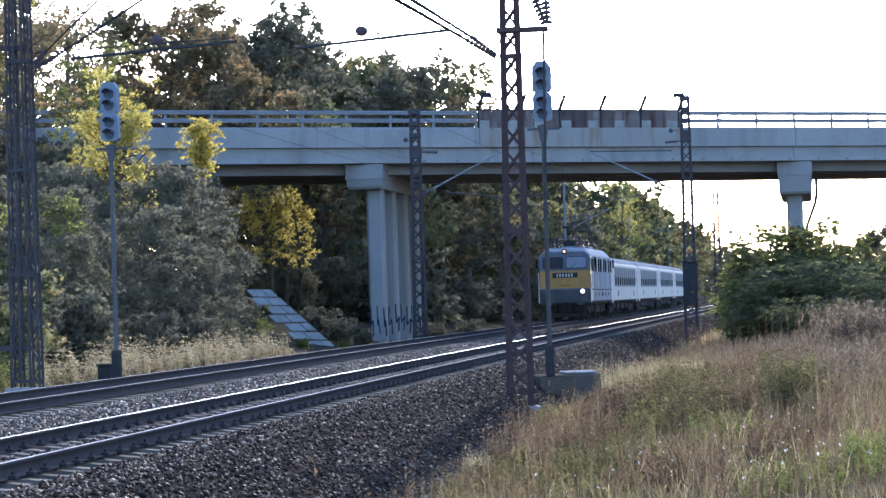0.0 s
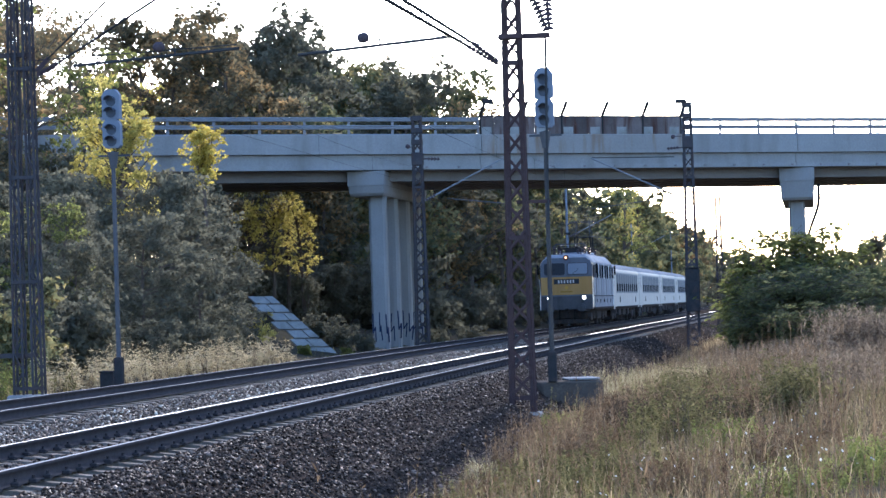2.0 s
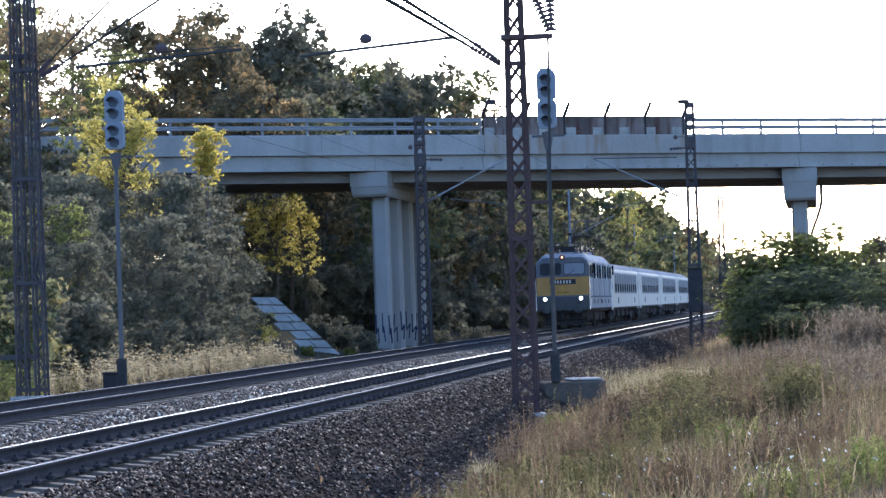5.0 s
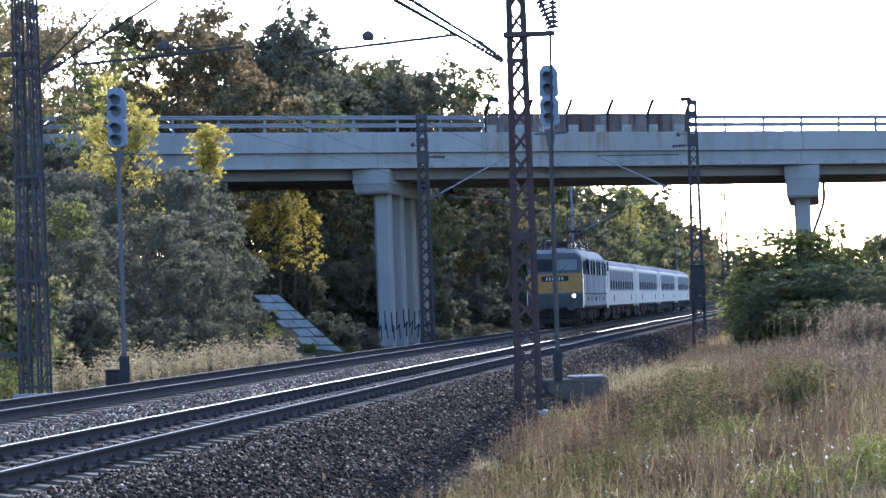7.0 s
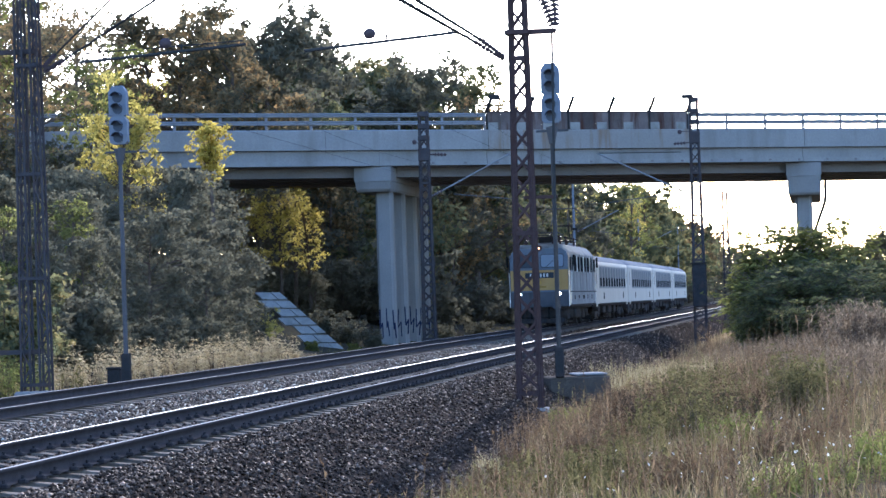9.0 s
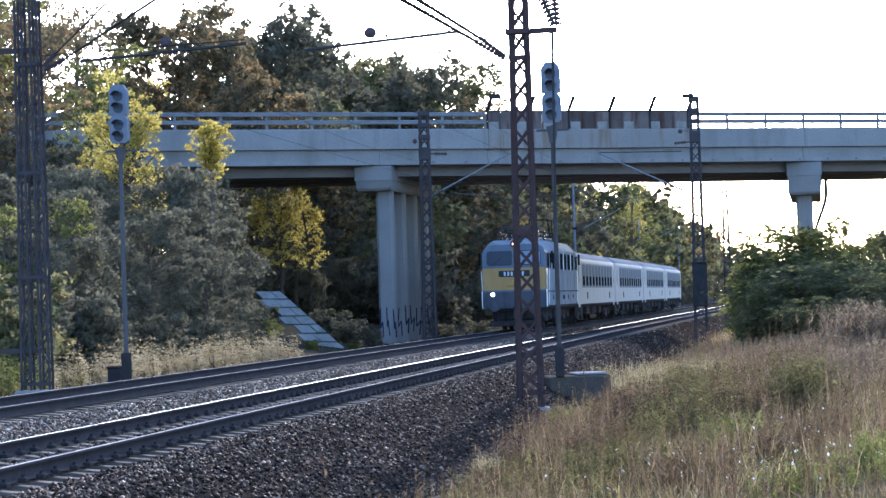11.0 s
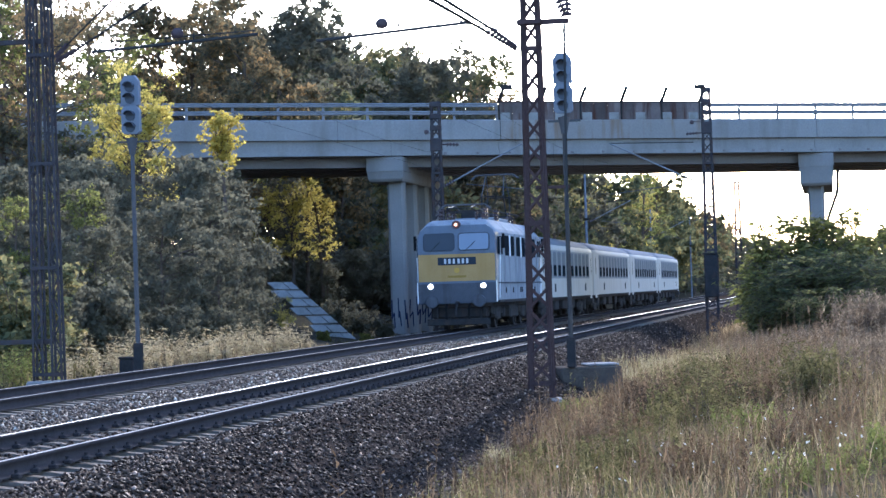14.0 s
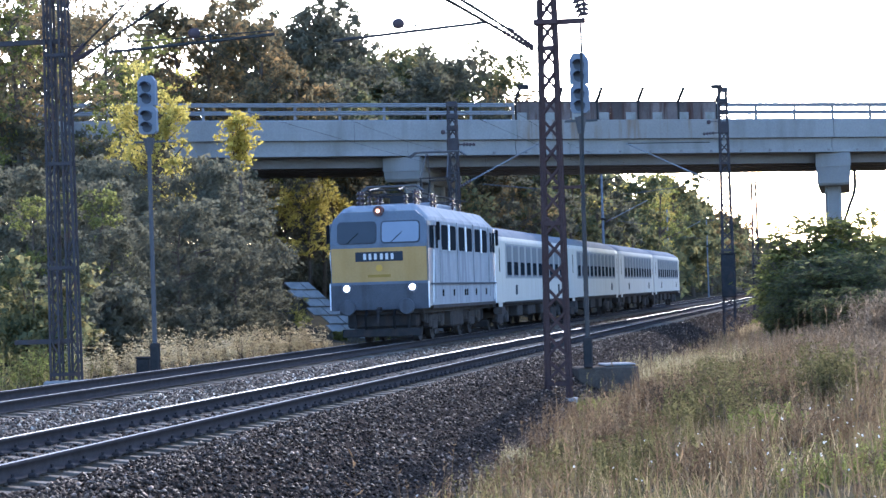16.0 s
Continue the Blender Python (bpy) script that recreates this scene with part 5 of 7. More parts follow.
def car(label):
    """A saloon car: body with hood and boot, glass house, four wheels; y forward, z = 0 on the road."""
    t = thing("car", label, "car", group="cars on the bridge")
    bm = bmesh.new()
    prof = [(-2.15, 0.35), (2.1, 0.35), (2.2, 0.55), (2.1, 0.78), (1.0, 0.95), (-1.3, 0.97), (-2.1, 0.92), (-2.2, 0.6)]
    prism(bm, prof, (0, 1, 0), (0, 0, 1), (1, 0, 0), (-0.86, 0, 0), 1.72)
    bmesh.ops.bevel(bm, geom=bm.edges[:], offset=0.06, segments=2, affect="EDGES")
    part("body", bm, CAR_GREY, t, smooth=False)
    bm = bmesh.new()
    lo = [(-0.78, -1.75, 0.95), (0.78, -1.75, 0.95), (0.78, 1.05, 0.95), (-0.78, 1.05, 0.95)]
    hi = [(-0.6, -1.2, 1.42), (0.6, -1.2, 1.42), (0.6, 0.25, 1.44), (-0.6, 0.25, 1.44)]
    a, b = [bm.verts.new(p) for p in lo], [bm.verts.new(p) for p in hi]
    for i in range(4):
        bm.faces.new((a[i], a[(i + 1) % 4], b[(i + 1) % 4], b[i]))
    bm.faces.new(b)
    bm.faces.new(a[::-1])
    part("glass_house", bm, SCREEN_GLASS, t)
    bm = bmesh.new()
    soft_box(bm, (0, -0.45, 1.445), (1.2, 1.45, 0.04), 0.015)
    part("roof", bm, CAR_GREY, t)
    for sx in (-0.8, 0.8):
        for y in (-1.35, 1.35):
            bm = bmesh.new()
            tube(bm, (sx - 0.1, y, 0.31), (sx + 0.1, y, 0.31), 0.31, seg=20)
            w = part("wheel", bm, RUBBER, t)
            bm = bmesh.new()
            tube(bm, (sx + math.copysign(0.1, sx), y, 0.31), (sx + math.copysign(0.11, sx), y, 0.31), 0.19, seg=14)
            part("rim", bm, GALV, w)
    for sx in (-0.6, 0.6):
        bm = bmesh.new()
        soft_box(bm, (sx, 2.13, 0.68), (0.34, 0.1, 0.14), 0.03)
        part("headlight", bm, SCREEN_GLASS, t)
    return t


CAR_A = car("dark grey saloon car driving over the bridge")
CAR_B = car("dark blue-grey saloon car driving over the bridge")


# ---- plants ----
def leaf_cloud(name, clumps, n, size, material, parent=None, seed=0, shell=0.5, droop=0.3, loose=0.2, sprays=8, rise=0.3):
    """Many small leaf blades on sprays of twigs that reach out of each clump (centre, radii)."""
    r = np.random.RandomState(seed)
    w = np.array([c[1][0] * c[1][1] for c in clumps])
    pick = r.choice(len(clumps), n, p=w / w.sum())
    cen = np.array([c[0] for c in clumps])[pick]
    rad = np.array([c[1] for c in clumps])[pick]
    out = r.normal(size=(len(clumps), sprays, 3))
    out[:, :, 2] += rise
    out /= np.linalg.norm(out, axis=2)[:, :, None]
    out *= r.uniform(0.6, 1.35, (len(clumps), sprays, 1))
    u = r.rand(n, 1) ** shell
    d = out[pick, r.randint(0, sprays, n)]
    p = cen + d * rad * u + r.normal(0, 1, (n, 3)) * rad * loose * (1.25 - 0.6 * u)
    p[:, 2] -= droop * rad[:, 2] * 0.5 * u[:, 0] ** 2
    a = r.normal(size=(n, 3))
    a[:, 2] *= 0.7
    a /= np.linalg.norm(a, axis=1)[:, None]
    b = np.cross(a, r.normal(size=(n, 3)))
    b /= np.linalg.norm(b, axis=1)[:, None]
    s = size * r.uniform(0.55, 1.35, (n, 1))
    v = np.stack([p - a * s, p + a * s * 0.8 + b * s * 0.55 - np.array([0, 0, 1]) * s * droop, p + a * s * 0.3 - b * s * 0.6], 1).reshape(-1, 3)
    f = np.arange(3 * n).reshape(n, 3)
    return raw_mesh(name, v, f, material, parent)


def tree_kind(height, spread, material, seed, n=2600, leaf=0.20, bare=0.3, clump=None, lean=0.0, loose=0.15):
    """A broadleaf tree: tapered trunk, forking limbs, a crown of leaf clumps with gaps."""
    rnd = random.Random(seed)
    t = thing("tree", "", "tree")
    bm = bmesh.new()
    p = Vector((0, 0, -0.4))
    r = height * 0.016 + 0.04
    knots = [(p.copy(), r)]
    for i in range(5):
        q = p + Vector((rnd.uniform(-0.25, 0.25) + lean, rnd.uniform(-0.25, 0.25), height * 0.17))
        r2 = r * 0.78
        tube(bm, p, q, r, r2, 7)
        p, r = q, r2
        knots.append((p.copy(), r))
    part("trunk", bm, BARK, t)
    clumps = []
    bm = bmesh.new()
    n_limb = 19
    for i in range(n_limb):
        u = bare + (1 - bare) * (i + rnd.random()) / n_limb
        k = min(4, int(u * 5))
        base = knots[k][0].lerp(knots[k + 1][0], rnd.random())
        ang = i * 2.4 + rnd.uniform(-0.5, 0.5)
        reach = spread * (1.05 - 0.65 * abs(u - 0.45)) * rnd.uniform(0.6, 1.05)
        mid = base + Vector((math.cos(ang) * reach * 0.5, math.sin(ang) * reach * 0.5, height * rnd.uniform(0.03, 0.09)))
        tip = mid + Vector((math.cos(ang + 0.3) * reach * 0.45, math.sin(ang + 0.3) * reach * 0.45, height * rnd.uniform(0.02, 0.10)))
        tube(bm, base, mid, knots[k][1] * 0.5, knots[k][1] * 0.3, 5)
        tube(bm, mid, tip, knots[k][1] * 0.3, 0.015, 5)
        c = clump or spread * 0.34
        for q, sc in ((mid, 0.8), (tip, 0.95), (mid.lerp(tip, 0.5) + Vector((rnd.uniform(-1, 1), rnd.uniform(-1, 1), rnd.uniform(0, 1))) * c * 0.7, 0.7)):
            rr = c * sc * rnd.uniform(0.55, 1.1)
            clumps.append((tuple(q), (rr, rr, rr * rnd.uniform(0.6, 0.9))))
    top = knots[-1][0]
    for i in range(4):
        rr = spread * 0.30 * rnd.uniform(0.6, 1.1)
        clumps.append(((top.x + rnd.uniform(-1, 1) * spread * 0.3, top.y + rnd.uniform(-1, 1) * spread * 0.3, top.z + height * rnd.uniform(-0.02, 0.10)), (rr, rr, rr)))
    part("branchwork", bm, BARK, t)["kind"] = "stuff"
    leaf_cloud("crown", clumps, n, leaf, material, t, seed, loose=loose)
    return t


def bush_kind(height, spread, material, seed, n=6000, leaf=0.10, stems=16, name="shrub"):
    """A broad bush of arching branches, each hung with feathered leaf sprays that droop at their tips."""
    r = np.random.RandomState(seed)
    t = thing(name, "", name)
    k0 = height / 3.5
    bm = bmesh.new()
    pts, ways = [], []
    for i in range(stems):
        ang = i * 2.4 + r.uniform(-0.4, 0.4)
        reach = spread * r.uniform(0.15, 1.0)
        h = height * r.uniform(0.45, 1.0) * (1.08 - 0.4 * reach / spread)
        d = Vector((math.cos(ang), math.sin(ang), 0))
        knots = [Vector((r.uniform(-0.25, 0.25), r.uniform(-0.25, 0.25), -0.25)) * k0]
        for k in range(1, 6):
            u = k / 5
            knots.append(knots[0] * (1 - u) + d * reach * u ** 1.3 + Vector((r.uniform(-0.1, 0.1) * k0, r.uniform(-0.1, 0.1) * k0, h * (1.35 * u - 0.35 * u * u))))
            tube(bm, knots[-2], knots[-1], 0.04 * k0 * (1.15 - u), 0.04 * k0 * (0.95 - u) + 0.006 * k0, 5 if k0 > 0.5 else 3)
        for k in range(1, 6):
            for j in range(5 if k > 1 else 3):
                a = ang + r.uniform(-1.7, 1.7)
                ln = height * r.uniform(0.12, 0.26)
                tip = knots[k] + Vector((math.cos(a) * ln, math.sin(a) * ln, ln * r.uniform(-0.15, 0.75)))
                if k0 > 0.5:
                    tube(bm, knots[k], tip, 0.010, 0.004, 3)
                pts.append(knots[k])
                ways.append(tip - knots[k])
    part("stemwork", bm, BARK, t)["kind"] = "stuff"
    pts, ways = np.array(pts), np.array(ways)
    pick = r.randint(0, len(pts), n)
    u = 0.15 + 0.95 * r.rand(n, 1)
    w = ways[pick]
    ln = np.linalg.norm(w, axis=1)[:, None]
    side = np.cross(w, (0, 0, 1.0))
    side /= np.linalg.norm(side, axis=1)[:, None] + 1e-6
    sign = np.where(r.rand(n, 1) < 0.5, -1.0, 1.0)
    p = pts[pick] + w * u + side * sign * leaf * 0.6
    p[:, 2] -= (0.30 * ln * u ** 2)[:, 0]
    p += r.normal(0, leaf * 0.45, (n, 3))
    a = w / ln * 0.6 + side * sign + r.normal(0, 0.25, (n, 3))
    a[:, 2] -= 0.35
    a /= np.linalg.norm(a, axis=1)[:, None]
    b = np.cross(a, r.normal(0, 0.5, (n, 3)) + (0, 0, 1.0))
    b /= np.linalg.norm(b, axis=1)[:, None]
    s = leaf * r.uniform(0.6, 1.35, (n, 1))
    v = np.stack([p, p + a * s + b * s * 0.32, p + a * s * 2.0, p + a * s - b * s * 0.32], 1).reshape(-1, 3)
    raw_mesh("foliage", v, np.arange(4 * n).reshape(n, 4), material, t)
    return t


def shrub_kind(height, spread, material, seed, n=1800, leaf=0.13, loose=0.26, low=0.45, droop=0.3):
    rnd = random.Random(seed)
    t = thing("shrub", "", "shrub")
    bm = bmesh.new()
    clumps = []
    for i in range(11):
        ang = i * 2.4
        reach = spread * rnd.uniform(0.25, 1.0)
        h = height * rnd.uniform(low, 0.95) * (1.1 - 0.35 * reach / spread)
        tip = Vector((math.cos(ang) * reach, math.sin(ang) * reach, h))
        mid = Vector((tip.x * 0.4, tip.y * 0.4, h * 0.55))
        tube(bm, (rnd.uniform(-0.2, 0.2), rnd.uniform(-0.2, 0.2), -0.25), mid, 0.045, 0.03, 5)
        tube(bm, mid, tip, 0.03, 0.008, 5)
        for q, sc in ((tip, 0.8), (mid, 1.0), (Vector((tip.x, tip.y, h * 0.4)), 0.8)):
            rr = max(spread * 0.36, height * 0.19) * sc * rnd.uniform(0.6, 1.15)
            clumps.append((tuple(q), (rr, rr, rr * 0.85)))
    part("stemwork", bm, BARK, t)["kind"] = "stuff"
    leaf_cloud("foliage", clumps, n, leaf, material, t, seed + 50, 0.5, droop, loose)
    return t


GROWN = {}
KINDS = {
    "oak_dark": lambda: tree_kind(15, 4.6, LEAF_HAZED, 11, 10500, 0.19),
    "oak": lambda: tree_kind(15, 4.6, LEAF_OAK, 12, 10500, 0.185),
    "brown": lambda: tree_kind(15, 4.2, LEAF_BROWN, 13, 9000, 0.17),
    "thin": lambda: tree_kind(15, 3.6, LEAF_BROWN, 14, 2600, 0.15, 0.35),
    "green_thin": lambda: tree_kind(15, 3.4, LEAF_LIME, 15, 4000, 0.14, 0.25),
    "yellow": lambda: tree_kind(10, 1.7, LEAF_YELLOW, 16, 3000, 0.085, 0.5),
    "gold": lambda: tree_kind(10, 0.75, LEAF_GOLD, 19, 2600, 0.095, 0.80, 0.6),
    "lime": lambda: tree_kind(10, 2.6, LEAF_LIME, 17, 3800, 0.11, 0.15),
    "low_dark": lambda: tree_kind(10, 3.6, LEAF_HAZED, 18, 6800, 0.17, 0.03, 1.35, 0.0, 0.28),
    "far_oak": lambda: tree_kind(15, 4.6, LEAF_OAK, 31, 3600, 0.32),
    "far_brown": lambda: tree_kind(15, 4.4, LEAF_BROWN, 32, 3800, 0.30),
    "far_dark": lambda: tree_kind(15, 4.6, LEAF_HAZED, 33, 4200, 0.27),
    "far_low": lambda: tree_kind(10, 3.8, LEAF_HAZED, 35, 5200, 0.20, 0.0, None, 0.0, 0.26),
    "far_shrub": lambda: shrub_kind(3.5, 2.4, LEAF_HAZED, 34, 2400, 0.20),
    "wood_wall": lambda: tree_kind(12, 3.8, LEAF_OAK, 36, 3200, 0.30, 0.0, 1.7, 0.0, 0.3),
    "shrub_dark": lambda: shrub_kind(3.5, 2.4, LEAF_HAZED, 21, 5500, 0.15),
    # sunlight painted by leaf colour: darker low bushes, lime tops
    "bush_shaded": lambda: bush_kind(3.5, 1.3, LEAF_BUSH, 27, 5600, 0.105),
    "bush_sunlit": lambda: bush_kind(3.5, 1.35, LEAF_LIME, 28, 5600, 0.108),
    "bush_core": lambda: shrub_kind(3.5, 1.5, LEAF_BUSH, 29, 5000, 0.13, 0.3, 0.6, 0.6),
    "shrub_green": lambda: shrub_kind(3.5, 2.2, LEAF_OAK, 22, 6000, 0.125),
    "shrub_lime": lambda: shrub_kind(3.5, 2.2, LEAF_LIME, 23, 8000, 0.14),
    "leafy_weed": lambda: bush_kind(0.9, 0.36, GRASS_GREEN, 71, 1300, 0.026, 8, "weed"),
    "dark_weed": lambda: bush_kind(0.8, 0.42, WEED_DARK, 72, 1200, 0.021, 9, "weed"),
    "seed_weed": lambda: bush_kind(0.9, 0.34, WEED_BROWN, 73, 1100, 0.017, 9, "weed"),
    "plumed_weed": lambda: bush_kind(0.9, 0.34, PLUME, 74, 1200, 0.019, 9, "weed"),
    "lime_weed": lambda: bush_kind(0.9, 0.6, LIME_WEED, 75, 800, 0.045, 9, "weed"),
    "reed_plume": lambda: bush_kind(1.1, 0.20, REED, 76, 900, 0.042, 7, "weed"),
    "bank_weed": lambda: bush_kind(1.1, 0.30, LIME_WEED, 77, 900, 0.038, 8, "weed"),
    "shrub_yellow": lambda: shrub_kind(3.5, 1.6, LEAF_YELLOW, 24, 3000, 0.09),
}


def plant(kind, x, y, label, scale=1.0, turn=0.0, group="", z=None, category=""):
    """Sets a copy of a plant on the ground."""
    if z is None:
        z = ground_at(x, y) - 0.05
    m = Matrix.Translation((x, y, z)) @ Matrix.Rotation(turn, 4, "Z")
    if kind not in GROWN:
        made = GROWN[kind] = KINDS[kind]()
        made.matrix_basis = m
    else:
        made = copy_thing(GROWN[kind], m)
    made.scale = (scale, scale, scale)
    return tagged(made, label, category, group)



def grove(rows, label, group):
    for i, (kind, x, y, scale) in enumerate(rows):
        plant(kind, x, y, label, scale, i * 2.1, group)


BACK_TREES = (
    ("thin", -20.74, 128.00, 1.06),
    ("thin", -17.10, 120.00, 0.93),
    ("thin", -17.49, 132.00, 1.03),
    ("brown", -20.89, 140.00, 1.00),
    ("green_thin", -15.09, 126.00, 0.84),
    ("brown", -14.39, 140.00, 1.07),
    ("brown", -11.83, 136.00, 1.03),
    ("brown", -9.37, 132.00, 0.99),
    ("oak_dark", -8.17, 146.00, 1.16),
    ("oak_dark", -6.87, 182.00, 1.32),
    ("oak", -8.41, 175.00, 1.10),
    ("oak", -3.84, 178.00, 1.15),
    ("oak", -1.50, 180.00, 1.16),
    ("oak_dark", 0.27, 165.00, 1.11),
    ("oak", 2.18, 172.00, 1.13),
    ("thin", 4.24, 165.00, 1.02),
    ("oak", -10.21, 150.00, 0.92),
    ("oak_dark", -16.39, 146.00, 0.85),
    ("far_dark", 1.20, 186.00, 0.92),
    ("far_dark", -24.50, 158.00, 0.74),
    ("far_oak", -21.00, 164.00, 0.80),
    ("far_dark", -17.80, 160.00, 0.78),
    ("far_oak", -14.20, 166.00, 0.84),
    ("far_dark", -11.00, 170.00, 0.86),
)
grove(BACK_TREES, "mixed autumn woodland tree behind the bridge", "woodland behind the bridge")
MORE_BACK_TREES = (
    ("oak_dark", -5.89, 176.00, 0.74),
    ("oak_dark", -2.86, 182.00, 0.81),
    ("oak_dark", 1.70, 158.00, 0.76),
    ("oak_dark", 4.10, 170.00, 0.84),
    ("far_dark", 6.62, 178.00, 0.76),
    ("far_oak", 9.57, 190.00, 0.75),
    ("far_dark", 11.83, 200.00, 0.76),
    ("yellow", 14.09, 215.00, 1.04),
    ("far_oak", 16.01, 215.00, 0.74),
    ("green_thin", 19.34, 235.00, 0.87),
    ("far_oak", 24.01, 270.00, 0.91),
    ("yellow", 20.28, 240.00, 1.23),
    ("far_oak", 31.24, 320.00, 0.93),
    ("far_brown", 38.54, 370.00, 0.96),
    ("far_oak", 47.56, 430.00, 0.90),
    ("far_brown", 60.91, 520.00, 0.92),
    ("far_oak", 80.38, 650.00, 0.92),
    ("far_dark", 14.45, 110.00, 0.27),
    ("far_brown", 53.53, 470.00, 0.91),
    ("far_oak", 20.02, 145.00, 0.32),
    ("far_oak", 71.57, 480.00, 0.65),
)
grove(MORE_BACK_TREES, "dark woodland tree seen under the bridge", "woodland behind the bridge")
BANK_TREES = (
    ("low_dark", -11.97, 74.00, 0.50),
    ("low_dark", -11.91, 84.00, 0.55),
    ("low_dark", -11.37, 90.00, 0.59),
    ("low_dark", -10.75, 96.00, 0.64),
    ("low_dark", -8.60, 88.00, 0.60),
    ("low_dark", -8.28, 98.00, 0.66),
    ("low_dark", -6.85, 94.00, 0.46),
    ("low_dark", -7.48, 122.00, 0.23),
    ("low_dark", -4.95, 126.00, 0.26),
    ("low_dark", -9.96, 76.00, 0.49),
    ("low_dark", -8.38, 80.00, 0.46),
    ("low_dark", -6.89, 84.00, 0.38),
    ("low_dark", -3.76, 134.00, 0.32),
    ("low_dark", -6.33, 90.00, 0.22),
    ("low_dark", -15.90, 100.00, 0.74),
    ("low_dark", -13.60, 102.00, 0.66),
    ("green_thin", -16.70, 100.00, 0.86),
    ("brown", -18.60, 105.00, 0.84),
    ("thin", -14.70, 99.00, 0.82),
    ("green_thin", -13.10, 104.00, 0.66),
    ("low_dark", -12.10, 129.00, 0.58),
    ("low_dark", -9.90, 130.00, 0.60),
    ("low_dark", -8.20, 131.00, 0.66),
    ("far_low", -20.50, 112.00, 0.52),
    ("far_low", -19.00, 104.00, 0.46),
    ("far_low", -15.50, 96.00, 0.50),
    ("far_low", -7.20, 150.00, 0.50),
    ("far_low", -9.20, 151.00, 0.52),
    ("far_low", -18.89, 118.00, 0.28),
    ("far_low", -17.90, 122.00, 0.35),
    ("far_low", -15.50, 118.00, 0.35),
    ("far_low", -13.87, 122.00, 0.40),
    ("far_low", -11.65, 124.00, 0.40),
    ("far_low", -10.21, 134.00, 0.45),
    ("far_low", -8.83, 140.00, 0.41),
    ("far_low", -7.07, 142.00, 0.47),
    ("far_low", -5.13, 140.00, 0.46),
    ("far_low", -3.40, 146.00, 0.51),
    ("far_low", -8.18, 134.00, 0.34),
    ("far_low", -8.94, 130.00, 0.35),
    ("far_shrub", -8.37, 132.00, 0.73),
    ("far_shrub", -7.46, 134.00, 0.80),
    ("far_shrub", -6.43, 134.00, 0.79),
    ("far_shrub", -5.47, 136.00, 0.86),
    ("far_shrub", -4.43, 136.00, 0.85),
    ("far_shrub", -3.23, 136.00, 0.85),
    ("far_dark", -17.75, 110.00, 0.45),
    ("far_dark", -15.86, 112.00, 0.46),
    ("far_dark", -13.40, 110.00, 0.46),
    ("far_dark", -10.79, 108.00, 0.42),
    ("far_dark", -9.47, 112.00, 0.43),
)
grove(BANK_TREES, "shaded low tree on the wooded bank before the bridge", "trees on the bank")
YELLOW_TREES = (
    ("yellow", -9.95, 92.00, 0.97),
    ("yellow", -10.24, 92.00, 0.93),
    ("gold", -7.57, 94.00, 0.86),
    ("yellow", -11.23, 96.00, 0.81),
    ("yellow", -6.53, 124.00, 0.66),
    ("yellow", -7.89, 126.00, 0.64),
    ("yellow", -5.11, 126.00, 0.66),
    ("yellow", -6.11, 130.00, 0.73),
    ("shrub_yellow", -6.23, 104.00, 0.48),
)
grove(YELLOW_TREES, "young tree with bright yellow autumn leaves", "yellow trees")
BANK_SHRUBS = (
    ("shrub_dark", -10.03, 66.00, 0.61),
    ("shrub_green", -9.95, 62.00, 0.81),
    ("shrub_dark", -9.14, 68.00, 0.53),
    ("shrub_dark", -8.58, 72.00, 0.42),
    ("shrub_dark", -7.88, 76.00, 0.46),
    ("shrub_dark", -7.24, 82.00, 0.40),
    ("shrub_dark", -6.27, 86.00, 0.37),
    ("shrub_lime", -4.25, 103.00, 0.15),
    ("shrub_lime", -2.55, 105.00, 0.15),
    ("shrub_dark", -6.51, 100.00, 0.33),
    ("shrub_dark", -6.26, 96.00, 0.27),
    ("shrub_dark", -9.95, 68.00, 0.69),
    ("shrub_dark", -9.04, 69.00, 0.67),
    ("shrub_dark", -10.46, 66.00, 0.68),
    ("low_dark", -10.28, 70.00, 0.36),
    ("low_dark", -9.23, 72.00, 0.36),
    ("lime", -9.69, 73.00, 0.49),
    ("lime", -11.10, 70.00, 0.44),
    ("shrub_dark", -1.99, 112.00, 0.28),
    ("shrub_dark", -3.02, 114.00, 0.35),
    ("shrub_dark", -4.08, 116.00, 0.40),
    ("shrub_dark", 1.39, 126.00, 0.31),
    ("shrub_dark", 3.26, 134.00, 0.35),
    ("shrub_dark", 5.66, 160.00, 0.25),
    ("shrub_dark", 8.27, 170.00, 0.28),
)
grove(BANK_SHRUBS, "green undergrowth shrub on the shaded bank", "undergrowth")
